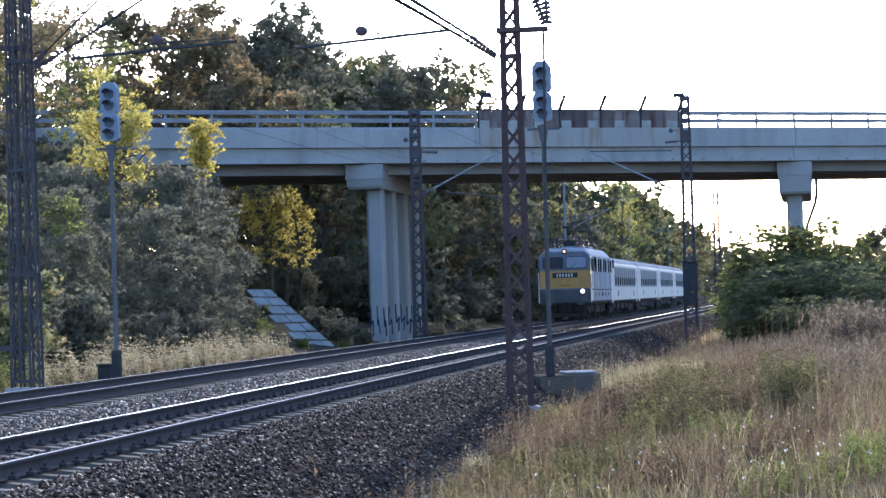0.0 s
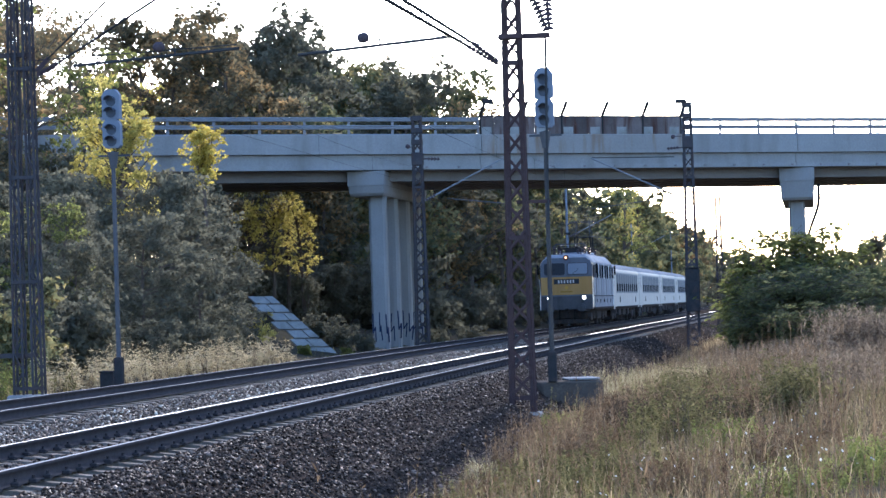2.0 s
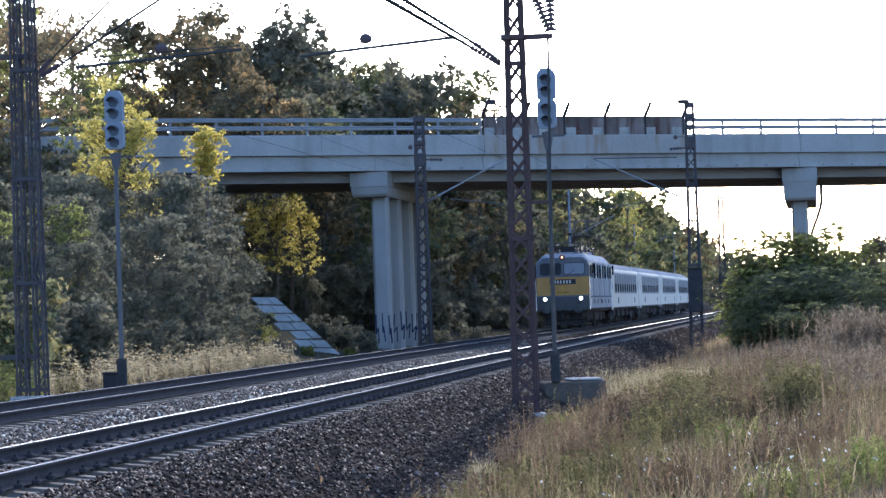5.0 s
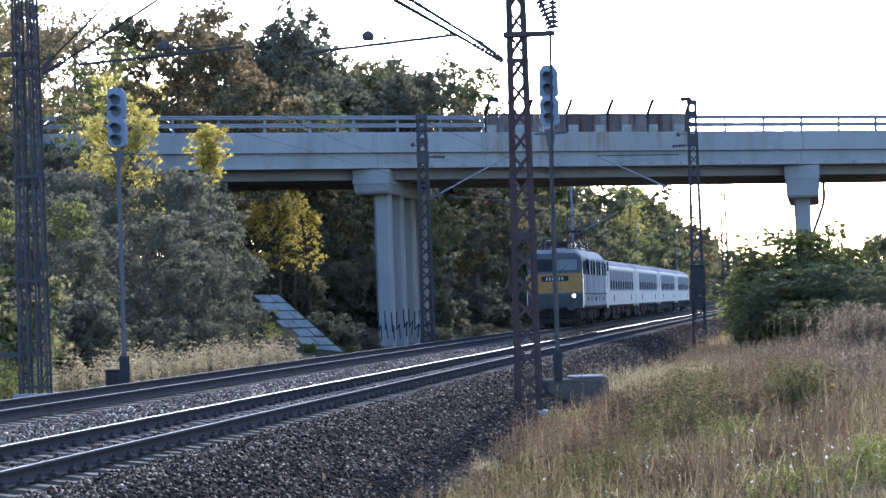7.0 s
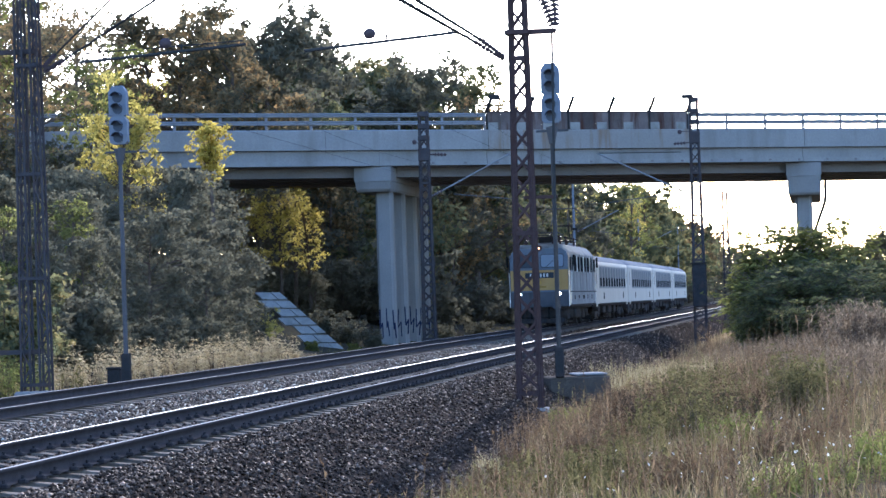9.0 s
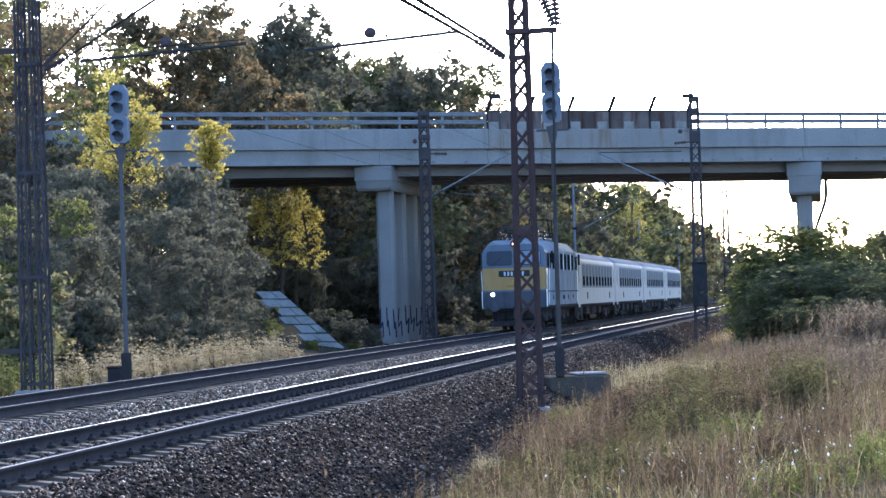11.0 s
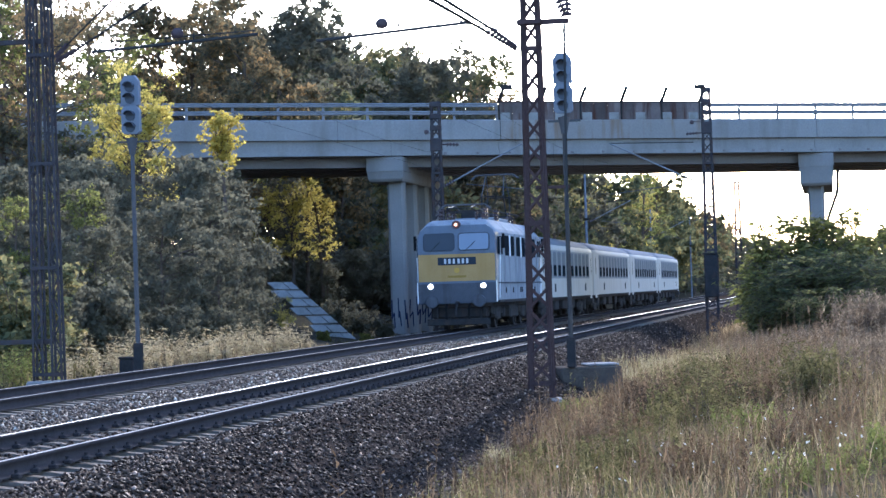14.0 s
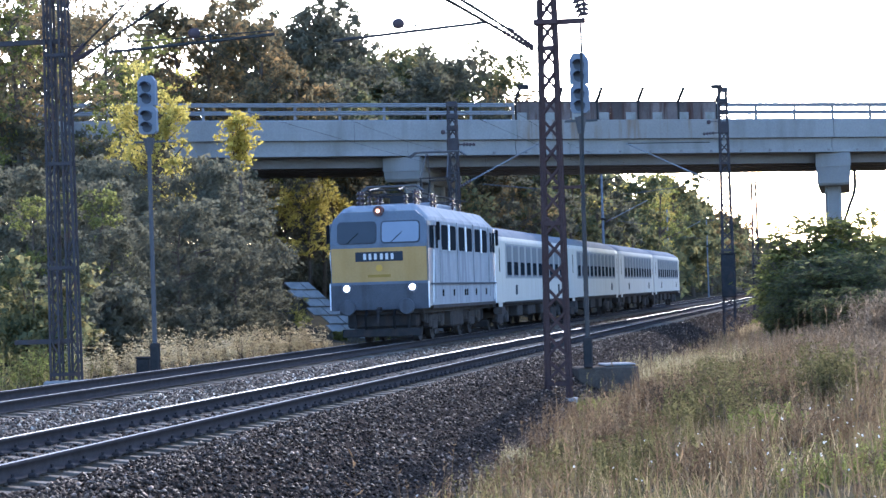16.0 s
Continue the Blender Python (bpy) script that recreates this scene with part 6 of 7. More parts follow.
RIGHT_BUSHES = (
    ("bush_sunlit", 12.53, 95.00, 0.78),
    ("bush_shaded", 12.46, 92.00, 0.70),
    ("bush_sunlit", 13.17, 96.00, 1.14),
    ("bush_sunlit", 13.61, 97.00, 1.39),
    ("bush_shaded", 12.93, 91.00, 0.67),
    ("bush_sunlit", 13.94, 96.00, 1.44),
    ("bush_shaded", 13.33, 92.00, 0.99),
    ("bush_sunlit", 14.80, 97.00, 1.49),
    ("bush_shaded", 14.01, 92.00, 1.07),
    ("bush_sunlit", 15.59, 97.00, 1.39),
    ("bush_shaded", 14.73, 92.00, 1.02),
    ("bush_shaded", 13.24, 87.00, 0.64),
    ("bush_shaded", 14.08, 87.00, 0.60),
    ("bush_sunlit", 16.57, 98.00, 1.25),
    ("bush_shaded", 15.54, 92.00, 0.96),
    ("bush_sunlit", 17.26, 97.00, 1.14),
    ("bush_shaded", 15.90, 90.00, 0.86),
    ("bush_shaded", 16.88, 91.00, 0.87),
    ("bush_shaded", 15.24, 87.00, 0.54),
    ("bush_shaded", 16.39, 88.00, 0.50),
    ("bush_shaded", 18.79, 96.00, 1.01),
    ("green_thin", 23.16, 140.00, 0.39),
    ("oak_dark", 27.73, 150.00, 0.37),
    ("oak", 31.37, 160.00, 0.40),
    ("bush_shaded", 20.48, 100.00, 1.23),
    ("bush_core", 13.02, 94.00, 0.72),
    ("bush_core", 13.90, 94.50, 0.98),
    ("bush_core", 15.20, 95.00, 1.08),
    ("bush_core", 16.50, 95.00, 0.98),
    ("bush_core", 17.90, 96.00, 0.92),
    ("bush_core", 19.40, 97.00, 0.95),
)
grove(RIGHT_BUSHES, "broad green bush at the meadow edge, crown coloured as sunlit", "bushes at the meadow edge")
FAR_EDGE = (
    ("far_low", 41.67, 390.00, 0.70),
    ("far_low", 49.18, 440.00, 0.81),
    ("far_low", 59.61, 510.00, 0.92),
    ("far_low", 74.38, 610.00, 0.97),
    ("far_low", 95.08, 750.00, 1.06),
    ("far_low", 15.21, 115.00, 0.34),
    ("far_low", 79.00, 665.00, 1.15),
    ("far_low", 82.50, 680.00, 1.30),
    ("far_low", 86.50, 695.00, 1.22),
    ("far_low", 91.00, 715.00, 1.35),
)
grove(FAR_EDGE, "hazy low tree where the line curves away", "trees at the curve")


def far_woods():
    """The wood goes on along both sides of the line behind the bridge."""
    rnd = random.Random(77)
    kinds = ("far_oak", "far_dark", "far_brown", "far_oak", "far_shrub", "far_shrub")
    for i in range(42):
        s = rnd.uniform(108, 420)
        lat = -rnd.uniform(13, 17 + (s - 100) * 0.1)
        p = line(s, lat)
        k = kinds[i % 6]
        plant(k, p.x, p.y, "autumn tree in the wood beside the line" if i % 6 < 4 else "dense shrub at the edge of the wood", rnd.uniform(0.55, 0.85) if i % 6 < 4 else rnd.uniform(0.9, 1.4), i * 1.3, "wood beside the line")
    for i in range(20):
        p = line(122 + i * 12.0, -13.5 - rnd.uniform(0, 3.0))
        plant("wood_wall", p.x, p.y, "leafy autumn tree closing the edge of the wood", rnd.uniform(0.62, 0.86), i * 2.3, "wood beside the line")
    for i in range(12):
        p = line(128 + i * 13.0, -19.5 - rnd.uniform(0, 3.0))
        plant("wood_wall", p.x, p.y, "tall autumn tree in the wood beside the line", 1.12 - 0.02 * i, i * 2.9, "wood beside the line")
    for i in range(30):
        p = line(106 + i * 4.0, -10.2 - rnd.uniform(0, 2.5) - 0.02 * i)
        plant("far_shrub", p.x, p.y, "dark undergrowth at the edge of the wood", rnd.uniform(0.5, 0.85), i * 1.7, "undergrowth")
    for i in range(30):
        p = line(226 + i * 8.0, -11.5 - rnd.uniform(0, 3))
        plant("far_shrub", p.x, p.y, "dark undergrowth at the edge of the wood", rnd.uniform(0.9, 1.5), i * 1.9, "undergrowth")
    for i in range(30):
        s = rnd.uniform(230, 480)
        p = line(s, rnd.uniform(9, 60))
        plant(kinds[i % 6], p.x, p.y, "distant tree or bush across the fields", rnd.uniform(0.4, 0.65), i * 1.3, "distant trees")


far_woods()


def wood_mass():
    """The closed depth of the wood behind its edge: overlapping leafy crowns on a rising slope."""
    rnd = random.Random(91)
    clumps = []
    for i in range(150):
        s = 118 + 230 * rnd.random()
        lat = -rnd.uniform(16, 24)
        p = line(s, lat)
        top = 10.6 if s < 220 else 10.6 - (s - 220) * 0.012
        r = rnd.uniform(1.6, 2.6)
        clumps.append(((p.x, p.y, rnd.uniform(2.0, top - r * 0.8)), (r, r, r * 0.9)))
    ob = leaf_cloud("wood", clumps, 28000, 0.42, LEAF_OAK, None, 92, 0.5, 0.2, 0.3)
    tagged(ob, "dense autumn wood rising behind its edge beside the line", "wood", kind="stuff")
    clumps = []
    for i in range(170):
        s = rnd.uniform(222, 330) if i % 2 else rnd.uniform(330, 520)
        p = line(s, -rnd.uniform(9.2, 14.5 if i % 2 else 20))
        r = rnd.uniform(1.8, 3.0)
        clumps.append(((p.x, p.y, rnd.uniform(1.5, (13.0 if i % 2 else 13.6) - r * 0.8)), (r, r, r * 0.9)))
    ob = leaf_cloud("wood", clumps, 30000, 0.52, LEAF_OAK, None, 93, 0.5, 0.2, 0.3)
    tagged(ob, "distant autumn wood where the line curves away", "wood", kind="stuff")


wood_mass()



def meadow(name, n, s_range, lat_range, height, width, material, label, seed, near=1.7, patch=None, bend=0.35, skew=1.0):
    """Blades of grass, each bent its own way; patch keeps them to one side of a slow noise."""
    r = np.random.RandomState(seed)
    s = s_range[0] + (s_range[1] - s_range[0]) * r.rand(n) ** near
    lat = lat_range[0] + (lat_range[1] - lat_range[0]) * r.rand(n) ** skew
    x, y = line_arr(s, lat)
    tr = np.random.RandomState(seed + 1)
    x, y = x + tr.normal(0, 0.05, n), y + tr.normal(0, 0.05, n)
    if patch:
        f, lo, hi = patch
        k = np.array([noise.noise(Vector((a * f, b * f, seed * 0.37))) for a, b in zip(x, y)])
        keep = (k > lo) & (k < hi)
        x, y, s, lat = x[keep], y[keep], s[keep], lat[keep]
        n = len(x)
    keep = (lat < 0) | (lat > ballast_foot(s))
    x, y, s, lat = x[keep], y[keep], s[keep], lat[keep]
    n = len(x)
    z = ground_z(s, lat) - 0.03
    hgt = r.uniform(*height, n) * np.clip(0.95 + 1.5 * np.array([noise.noise(Vector((a * 1.1, b * 0.7, 2.0))) for a, b in zip(x, y)]), 0.25, 2)
    hgt *= np.where(lat < 0, 1, np.clip(0.45 + 0.45 * (lat - ballast_foot(s)), 0.45, 1))      # shorter beside the ballast
    a = r.uniform(0, 2 * np.pi, n)
    dx, dy = np.cos(a), np.sin(a)
    lean = r.uniform(0.05, bend, n) * hgt
    la = r.uniform(0, 2 * np.pi, n)
    lx, ly = np.cos(la) * lean, np.sin(la) * lean
    w = r.uniform(0.6, 1.3, n) * width
    b0 = np.stack([x - dx * w, y - dy * w, z], -1)
    b1 = np.stack([x + dx * w, y + dy * w, z], -1)
    m0 = np.stack([x - dx * w * 0.8 + lx * 0.35, y - dy * w * 0.8 + ly * 0.35, z + hgt * 0.55], -1)
    m1 = np.stack([x + dx * w * 0.8 + lx * 0.35, y + dy * w * 0.8 + ly * 0.35, z + hgt * 0.55], -1)
    tp = np.stack([x + lx, y + ly, z + hgt], -1)
    v = np.stack([b0, b1, m0, m1, tp], 1).reshape(-1, 3)
    f = (np.array([(0, 1, 3), (0, 3, 2), (2, 3, 4)])[None] + 5 * np.arange(n)[:, None, None]).reshape(-1, 3)
    ob = raw_mesh(name, v, f, material)
    return tagged(ob, label, "grass", kind="stuff")


def weeds(name, n, s_range, lat_range, height, material, label, seed, near=1.6, twigs=16, leaf=0.035, patch=None):
    """Upright stalks with side twigs, small leaves and seed heads."""
    r = np.random.RandomState(seed)
    s = s_range[0] + (s_range[1] - s_range[0]) * r.rand(n) ** near
    lat = r.uniform(*lat_range, n)
    x, y = line_arr(s, lat)
    if patch:
        f, lo, hi = patch
        k = np.array([noise.noise(Vector((a * f, b * f, seed * 0.37))) for a, b in zip(x, y)])
        keep = (k > lo) & (k < hi)
        x, y, s, lat = x[keep], y[keep], s[keep], lat[keep]
        n = len(x)
    keep = (lat < 0) | (lat > ballast_foot(s) + 0.2)
    x, y, s, lat = x[keep], y[keep], s[keep], lat[keep]
    n = len(x)
    z = ground_z(s, lat) - 0.03
    h = r.uniform(*height, n) * np.clip(0.95 + 1.5 * np.array([noise.noise(Vector((a * 1.0, b * 0.6, seed * 1.0))) for a, b in zip(x, y)]), 0.25, 2)
    lx, ly = r.normal(0, 0.10, n) * h, r.normal(0, 0.10, n) * h
    vs, a = [], r.uniform(0, np.pi, n)
    w = 0.009
    base, tip = np.stack([x, y, z], -1), np.stack([x + lx, y + ly, z + h], -1)
    dv = np.stack([np.cos(a) * w, np.sin(a) * w, np.zeros(n)], -1)
    vs.append(np.stack([base - dv, base + dv, tip], 1))
    for k in range(twigs):
        u = r.uniform(0.25, 1.0, (n, 1))
        p = base + (tip - base) * u
        ta = r.uniform(0, 2 * np.pi, n)
        ln = (h * r.uniform(0.05, 0.22, n))[:, None] * (1.25 - u)
        q = p + np.stack([np.cos(ta), np.sin(ta), r.uniform(0.3, 1.2, n)], -1) * ln
        side = np.stack([-np.sin(ta), np.cos(ta), r.uniform(-0.5, 0.5, n)], -1) * leaf * r.uniform(0.3, 1.0, (n, 1)) * 0.5
        vs.append(np.stack([p - side * 0.5, (p + q) / 2 + side, q], 1))
    v = np.concatenate(vs, 0).reshape(-1, 3)
    f = np.arange(len(v)).reshape(-1, 3)
    ob = raw_mesh(name, v, f, material)
    return tagged(ob, label, "weeds", kind="stuff")


def weed_clump(name, rows, material, label, seed, twigs=22, leaf=0.06):
    """Stands of one weed: rows of place along and beside the line, spread, number, least and greatest height."""
    r = np.random.RandomState(seed)
    vs = []
    for s0, lat0, spread, n, h0, h1 in rows:
        s = s0 + r.normal(0, spread * 1.6, n)
        lat = lat0 + r.normal(0, spread * 0.6, n)
        if lat0 > 0:
            lat = np.maximum(ballast_foot(s) + 0.15, lat)
        x, y = line_arr(s, lat)
        z = ground_z(s, lat) - 0.03
        h = r.uniform(h0, h1, n)
        base = np.stack([x, y, z], -1)
        tip = base + np.stack([r.normal(0, 0.12, n) * h, r.normal(0, 0.12, n) * h, h], -1)
        a = r.uniform(0, np.pi, n)
        dv = np.stack([np.cos(a), np.sin(a), np.zeros(n)], -1) * 0.008
        vs.append(np.stack([base - dv, base + dv, tip], 1))
        for k in range(twigs):
            u = r.uniform(0.15, 1.0, (n, 1))
            p = base + (tip - base) * u
            ta = r.uniform(0, 2 * np.pi, n)
            ln = (h * r.uniform(0.06, 0.22, n))[:, None] * (1.3 - u)
            q = p + np.stack([np.cos(ta), np.sin(ta), r.uniform(0.2, 1.3, n)], -1) * ln
            side = np.stack([-np.sin(ta), np.cos(ta), r.uniform(-0.6, 0.6, n)], -1) * leaf * r.uniform(0.3, 1.0, (n, 1)) * 0.5
            vs.append(np.stack([p - side * 0.5, (p + q) / 2 + side, q], 1))
    v = np.concatenate(vs, 0).reshape(-1, 3)
    ob = raw_mesh(name, v, np.arange(len(v)).reshape(-1, 3), material)
    return tagged(ob, label, "weeds", kind="stuff")


meadow("dry_grass", 76000, (-14, 78), (3.8, 17), (0.12, 0.46), 0.0055, GRASS_DRY, "faded dry grass covering the meadow", 31, patch=(0.9, -0.10, 2), bend=0.7)
meadow("green_grass", 52000, (-14, 70), (4.0, 17), (0.12, 0.36), 0.006, GRASS_GREEN, "green grass patches among dry stalks", 32, patch=(0.45, 0.08, 2), bend=0.7)
weeds("brown_weeds", 8200, (-13, 78), (4.0, 17), (0.3, 0.9), WEED_BROWN, "dull brown seeded weed stalks standing in the meadow", 33, near=1.5, patch=(0.8, 0.0, 2), twigs=20, leaf=0.03)
weeds("pale_weeds", 3000, (-13, 78), (4.0, 17), (0.25, 0.7), PLUME, "pale pinkish dry weeds in the meadow", 38, near=1.5, patch=(0.4, 0.05, 2), twigs=18, leaf=0.036)
weeds("green_weeds", 4600, (-13, 55), (3.4, 15), (0.2, 0.5), GRASS_GREEN, "green leafy weeds in the meadow", 34, leaf=0.042, twigs=24, patch=(0.3, 0.0, 2))
weed_clump("green_weed_stand", ((14.6, 6.7, 0.8, 160, 0.4, 0.8), (23.7, 6.5, 0.9, 130, 0.5, 0.9), (17.9, 8.5, 0.6, 110, 0.5, 1.0), (5.0, 6.0, 0.9, 150, 0.25, 0.5), (8.6, 4.9, 0.7, 200, 0.15, 0.35)), GRASS_GREEN, "dense green weed stands in the meadow", 41, 30, 0.08)
weed_clump("straw_tuft", ((40.9, 4.6, 1.6, 900, 0.35, 0.7), (35, 4.8, 1.0, 240, 0.3, 0.5), (48, 4.4, 1.4, 300, 0.3, 0.6), (8.4, 4.0, 0.35, 120, 0.25, 0.45)), STRAW, "sunlit straw-coloured grass tufts near the ballast", 42, 6, 0.03)
weed_clump("plume_weed", ((43.7, 9.8, 0.7, 300, 0.9, 1.7), (44.5, 10.6, 0.5, 140, 0.9, 1.5), (55.7, 9.0, 3.0, 600, 0.4, 0.75), (50, 12, 3.0, 400, 0.4, 0.8), (62, 7.0, 2.5, 350, 0.35, 0.65), (26.4, 9.2, 1.2, 260, 0.5, 0.9), (33.5, 10.5, 2.2, 400, 0.5, 0.95)), PLUME, "tall pinkish-brown plumed weeds at the meadow's far side", 43, 34, 0.06)
weed_clump("dark_weed_stand", ((19.1, 6.2, 0.7, 260, 0.4, 0.8), (16.7, 7.3, 0.7, 260, 0.4, 0.75), (21, 5.2, 0.5, 200, 0.4, 0.7), (12, 5.4, 0.5, 180, 0.3, 0.6), (36, 8.0, 1.2, 260, 0.4, 0.8), (3.5, 7.2, 0.5, 160, 0.25, 0.5), (7.3, 8.4, 0.6, 130, 0.25, 0.5), (28, 6.3, 1.4, 260, 0.4, 0.7), (7.6, 5.0, 0.8, 220, 0.15, 0.4)), WEED_BROWN, "dark brown dead weeds in the meadow", 44, 30, 0.05)
weed_clump("lime_weed_stand", ((1.2, 8.5, 0.5, 90, 0.2, 0.35), (3.1, 9.3, 0.35, 70, 0.25, 0.45), (10.2, 7.6, 0.4, 50, 0.3, 0.5), (26.0, 3.7, 0.5, 80, 0.15, 0.3)), LIME_WEED, "fresh lime-green weeds in the meadow", 45, 26, 0.09)
weed_clump("ballast_weed", ((12.2, 3.6, 0.5, 40, 0.3, 0.7), (6.1, 3.6, 0.5, 50, 0.15, 0.35), (19.8, 4.0, 1.2, 160, 0.3, 0.6), (16, 3.3, 2.0, 70, 0.2, 0.5), (27, 3.6, 2.0, 50, 0.1, 0.25)), WEED_BROWN, "thin dead weeds at the foot of the ballast", 46, 12, 0.04)
meadow("edge_grass", 14000, (-10, 112), (3.0, 4.2), (0.10, 0.36), 0.004, GRASS_DRY, "sparse dry grass along the ballast edge", 35, near=1.2, patch=(0.7, -0.05, 2), bend=0.6)
meadow("far_bank_grass", 9000, (70, 125), (3.6, 12), (0.2, 0.55), 0.008, GRASS_DRY, "dry grass below the bridge", 47, near=1.0)
meadow("bank_reeds", 3000, (24, 62), (-9.9, -8.1), (0.08, 0.25), 0.008, GRASS_DRY, "tall pale dry grass strip beyond the far track", 36, near=1.0)
meadow("wood_edge_grass", 3500, (72, 132), (-14, -8.2), (0.05, 0.15), 0.012, GRASS_GREEN, "dark grass and herbs at the edge of the wood", 49, near=1.0)
weeds("bank_weeds", 350, (15, 32), (-11, -7.8), (0.35, 0.85), GRASS_GREEN, "green and yellow weeds beyond the far track", 37, near=1.0, leaf=0.10)


MEADOW_WEEDS = {
    ("leafy_weed", "upright green leafy weed among dry grass"): (
        (17.6, 6.3, 1.0), (16.9, 6.6, 0.85), (18.3, 6.7, 0.9), (11.5, 6.9, 0.9), (12.4, 6.7, 0.7), (16.6, 8.3, 1.05), (17.2, 8.6, 0.9), (16.0, 8.1, 0.8),
        (14.5, 7.3, 0.7), (8.7, 6.0, 0.5), (6.0, 6.4, 0.5), (9.6, 6.4, 0.55), (20.3, 6.0, 0.7), (25.0, 6.2, 0.8), (7.2, 5.7, 0.45)),
    ("dark_weed", "dark brown withered weed in the meadow"): (
        (18.6, 5.9, 0.9), (19.4, 5.6, 0.8), (13.0, 7.0, 0.85), (14.2, 6.6, 0.7), (15.6, 7.4, 0.8), (7.0, 8.0, 0.55), (6.2, 8.3, 0.5), (21.5, 6.5, 0.7),
        (13.6, 7.7, 0.7), (17.0, 5.75, 0.8), (17.6, 5.9, 0.85), (16.6, 6.05, 0.75), (14.8, 7.0, 0.8), (15.4, 6.9, 0.75), (33.9, 4.3, 0.5), (10.2, 8.1, 0.5)),
    ("seed_weed", "brown twiggy weed gone to seed"): (
        (20.0, 7.0, 1.0), (22.0, 6.6, 1.0), (24.0, 7.4, 1.0), (21.0, 8.0, 0.95), (26.0, 8.2, 0.95), (22.6, 7.5, 1.05), (12.7, 4.6, 0.5), (11.8, 4.2, 0.45),
        (10.5, 4.8, 0.5), (14.0, 5.0, 0.6), (16.0, 5.2, 0.6), (9.5, 8.8, 0.7), (12.0, 9.0, 0.85), (4.0, 6.6, 0.5), (2.4, 7.3, 0.4), (8.0, 7.0, 0.6), (30.0, 7.5, 1.0),
        (33.0, 8.6, 1.0), (28.5, 6.4, 0.8), (5.2, 7.4, 0.5), (3.1, 8.2, 0.45), (18.0, 9.3, 0.9), (15.2, 9.6, 0.8)),
    ("plumed_weed", "tall pinkish-brown plumed weed"): (
        (21.0, 9.3, 1.0), (27.0, 9.6, 1.1), (38.0, 7.2, 1.1), (43.0, 9.2, 1.5), (44.0, 10.0, 1.7), (42.2, 9.9, 1.6), (45.5, 10.8, 1.5), (36.0, 9.5, 1.1), (31.0, 6.0, 0.7),
        (12.6, 4.0, 0.5), (11.9, 3.8, 0.55), (13.2, 3.9, 0.4), (24.0, 9.0, 1.0), (30.5, 8.9, 1.0)),
    ("reed_plume", "pale plumed reed grass standing beyond the far track"): tuple(
        (32.0 + i * 0.62, -8.85 - 0.35 * math.sin(i * 2.3), 0.80 + 0.2 * math.sin(i * 1.9)) for i in range(44)),
    ("bank_weed", "yellow-green weed beyond the far track"): tuple(
        (23.5 + i * 0.62, -8.8 - 0.5 * math.sin(i * 1.7), 0.8 + 0.25 * math.sin(i * 2.1)) for i in range(13)),
    ("lime_weed", "low fresh green weed with broad leaves"): (
        (0.1, 8.5, 0.32), (-0.3, 8.9, 0.3), (1.0, 9.2, 0.4), (0.6, 8.2, 0.28), (1.6, 9.6, 0.45), (26.2, 3.9, 0.3)),
}


def meadow_weeds():
    for (kind, label), rows in MEADOW_WEEDS.items():
        for i, (s, lat, size) in enumerate(rows):
            p = line(s, lat)
            size *= 1.3 if kind in ("leafy_weed", "dark_weed") else 1.0
            plant(kind, p.x, p.y, label, size, i * 1.7, "weeds in the meadow" if lat > 0 else "weeds beyond the far track")


meadow_weeds()


def flowers():
    r = np.random.RandomState(40)
    n = 110
    s = np.where(r.rand(n) < 0.5, r.normal(1.5, 2.5, n), -8 + 45 * r.rand(n))
    lat = np.clip(r.normal(8.4, 1.6, n), 4.5, 13)
    x, y = line_arr(s, lat)
    z = ground_z(s, lat) + r.uniform(0.25, 0.55, n)
    vs = []
    tx, ty = r.normal(0, 0.5, n), r.normal(-0.5, 0.5, n)      # each head nods its own way
    for k in range(6):
        a = k * math.pi / 3
        cx, cy = math.cos(a) * 0.013, math.sin(a) * 0.013
        vs.append(np.stack([x + cx, y + cy, z - tx * cx - ty * cy + 0.006 * (k % 2)], -1))
    v = np.stack(vs, 1).reshape(-1, 3)
    f = np.arange(6 * n).reshape(n, 6)
    ob = raw_mesh("wild_flowers", v, f, FLOWER_WHITE)
    tagged(ob, "small white wild flowers in the meadow", "flowers", kind="stuff")


flowers()


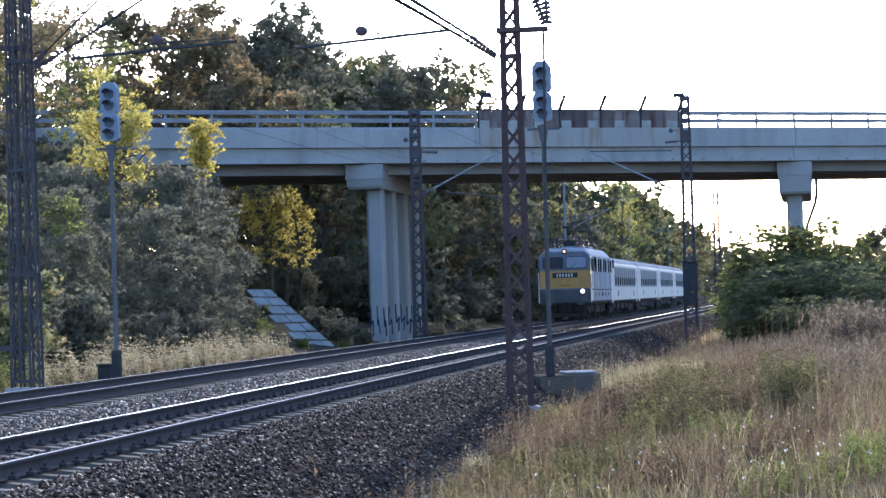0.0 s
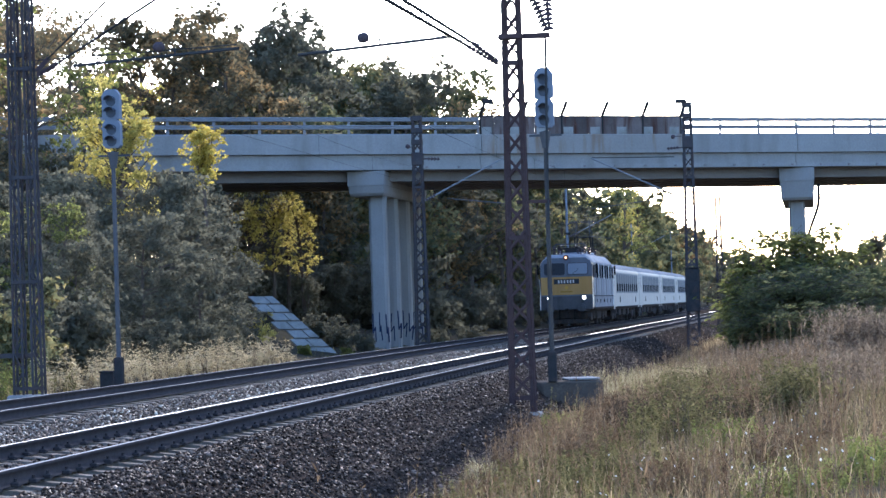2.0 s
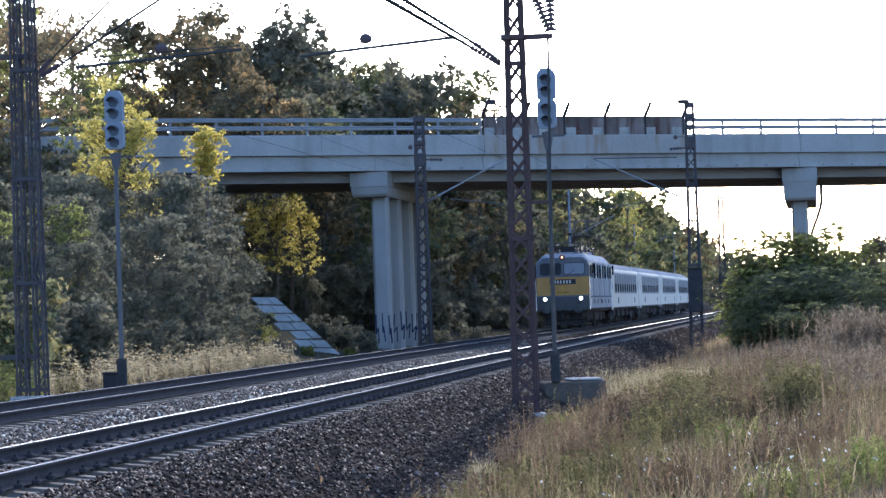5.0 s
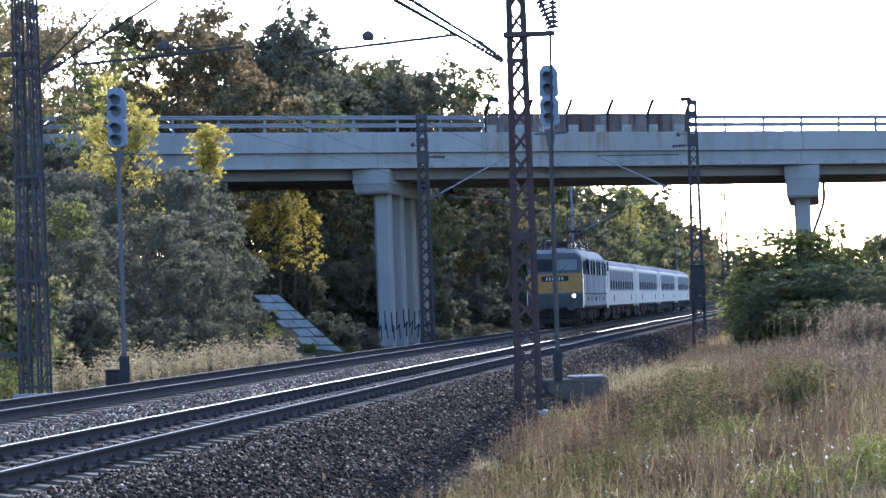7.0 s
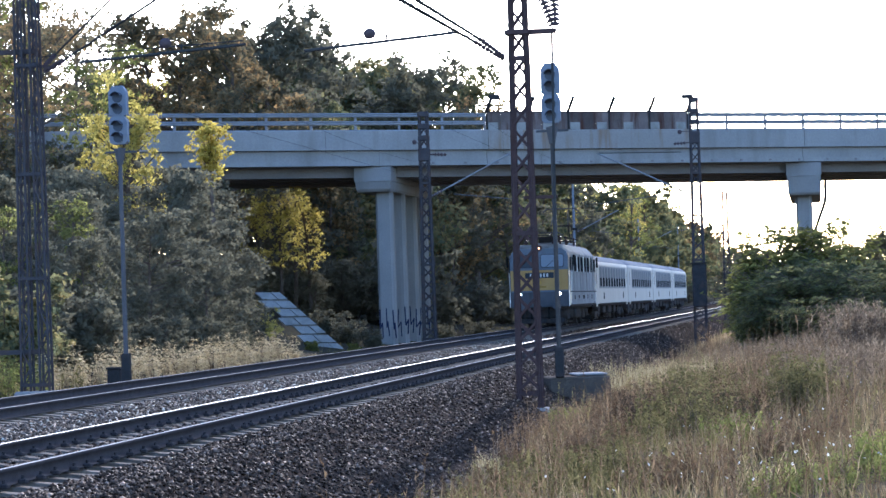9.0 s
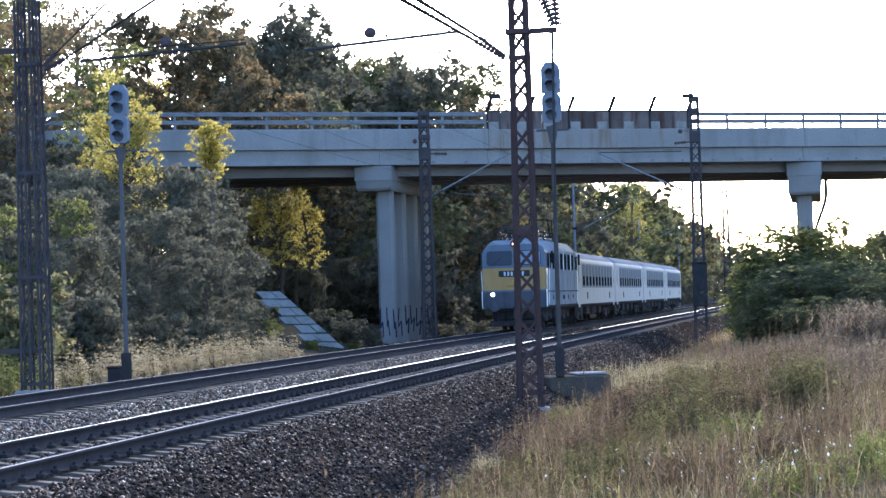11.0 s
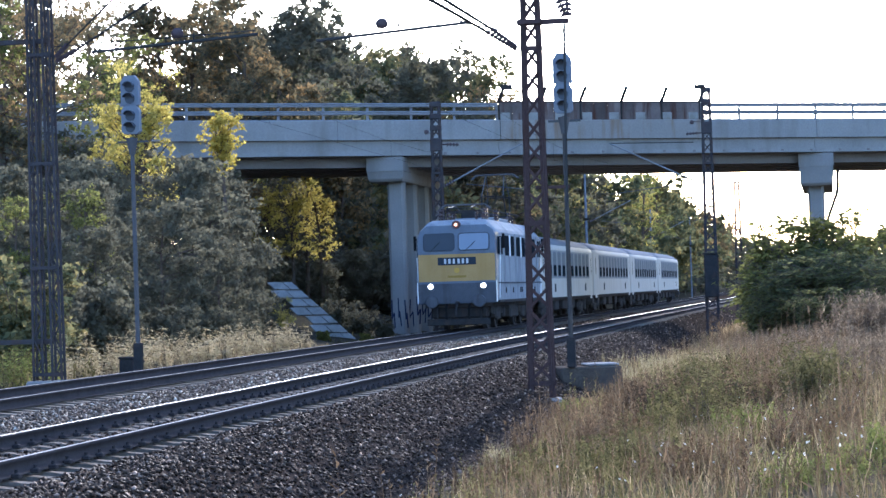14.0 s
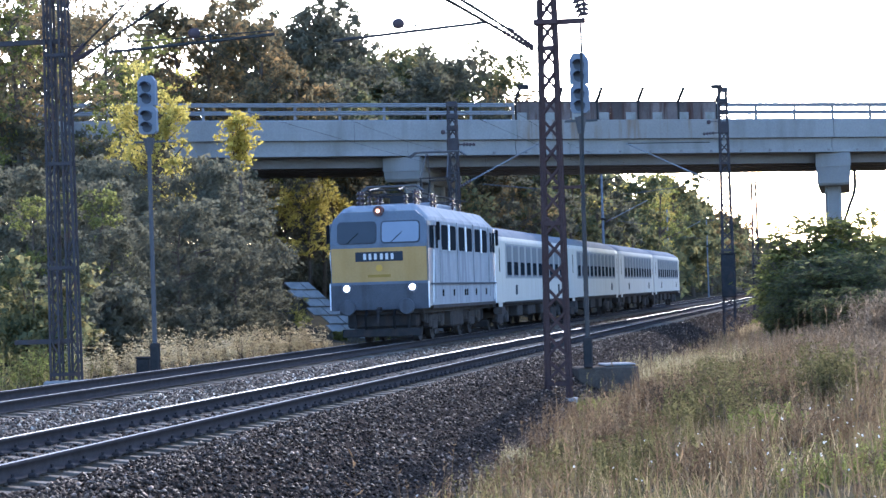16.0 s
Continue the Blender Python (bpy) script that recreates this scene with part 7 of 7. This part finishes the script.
# ---- what moves: the train gathers speed along the far track, two cars cross the bridge ----
TRAIN_FRONT = (
    (0.0, 116.80), (0.5, 116.78), (1.0, 116.70), (1.5, 116.58), (2.0, 116.35), (2.5, 116.00), (3.0, 115.58), (3.5, 115.08),
    (4.0, 114.45), (4.5, 113.65), (5.0, 112.70), (5.5, 111.60), (6.0, 110.30), (6.5, 108.85), (7.0, 107.25), (7.5, 105.50),
    (8.0, 103.55), (8.5, 101.40), (9.0, 99.05), (9.5, 96.55), (10.0, 93.95), (10.5, 91.25), (11.0, 88.50), (11.5, 85.68),
    (12.0, 82.44), (12.5, 78.90), (13.0, 75.10), (13.5, 71.17), (14.0, 67.00), (14.5, 62.52), (15.0, 57.80), (15.5, 52.85),
    (16.0, 47.67))



def front_at(t):
    """Place of the train's front along the line, eased between the rows."""
    ts = np.array([r[0] for r in TRAIN_FRONT])
    ss = np.array([r[1] for r in TRAIN_FRONT])
    g = np.gradient(ss, ts)
    i = int(np.clip(np.searchsorted(ts, t) - 1, 0, len(ts) - 2))
    h = ts[i + 1] - ts[i]
    u = (t - ts[i]) / h
    return float((2 * u ** 3 - 3 * u ** 2 + 1) * ss[i] + (u ** 3 - 2 * u ** 2 + u) * h * g[i] + (-2 * u ** 3 + 3 * u ** 2) * ss[i + 1] + (u ** 3 - u ** 2) * h * g[i + 1])


def on_rails(mid, pivot):
    """Pose of a vehicle whose middle is at s = mid, carried by two bogies."""
    a, b = line(mid - pivot, -SPACING, FAR_UP), line(mid + pivot, -SPACING, FAR_UP)
    d = a - b
    c = (a + b) / 2
    return pose(c.x, c.y, c.z, 0, 0, math.degrees(math.atan2(-d.x, d.y)))


def motions():
    times = [i * 0.25 for i in range(65)]
    walk(LOCO, [(t, on_rails(front_at(t) + 7.85, 4.0)) for t in times])
    for i, c in enumerate(COACHES):
        walk(c, [(t, on_rails(front_at(t) + 15.45 + 24.5 * i + 12.25, 8.6)) for t in times])
    fine = [i / 15 for i in range(241)]
    for ob, y, r in ROLLING:
        walk(ob, [(t, pose(0, y, r, -math.degrees((front_at(0) - front_at(t)) / r))) for t in fine])
    for c, b0, v in ((CAR_A, 15.0, 19.3), (CAR_B, 34.0, 19.3)):
        rows = []
        for t in (0.0, 4.0, 8.0, 11.3, 12.5, 14.0, 16.0):
            p = onb(b0 - v * (t - 11.3), 3.2, 8.622)
            rows.append((t, pose(p.x, p.y, p.z, 0, 0, math.degrees(math.atan2(BR_U.y, BR_U.x)) + 90)))
        walk(c, rows)


motions()
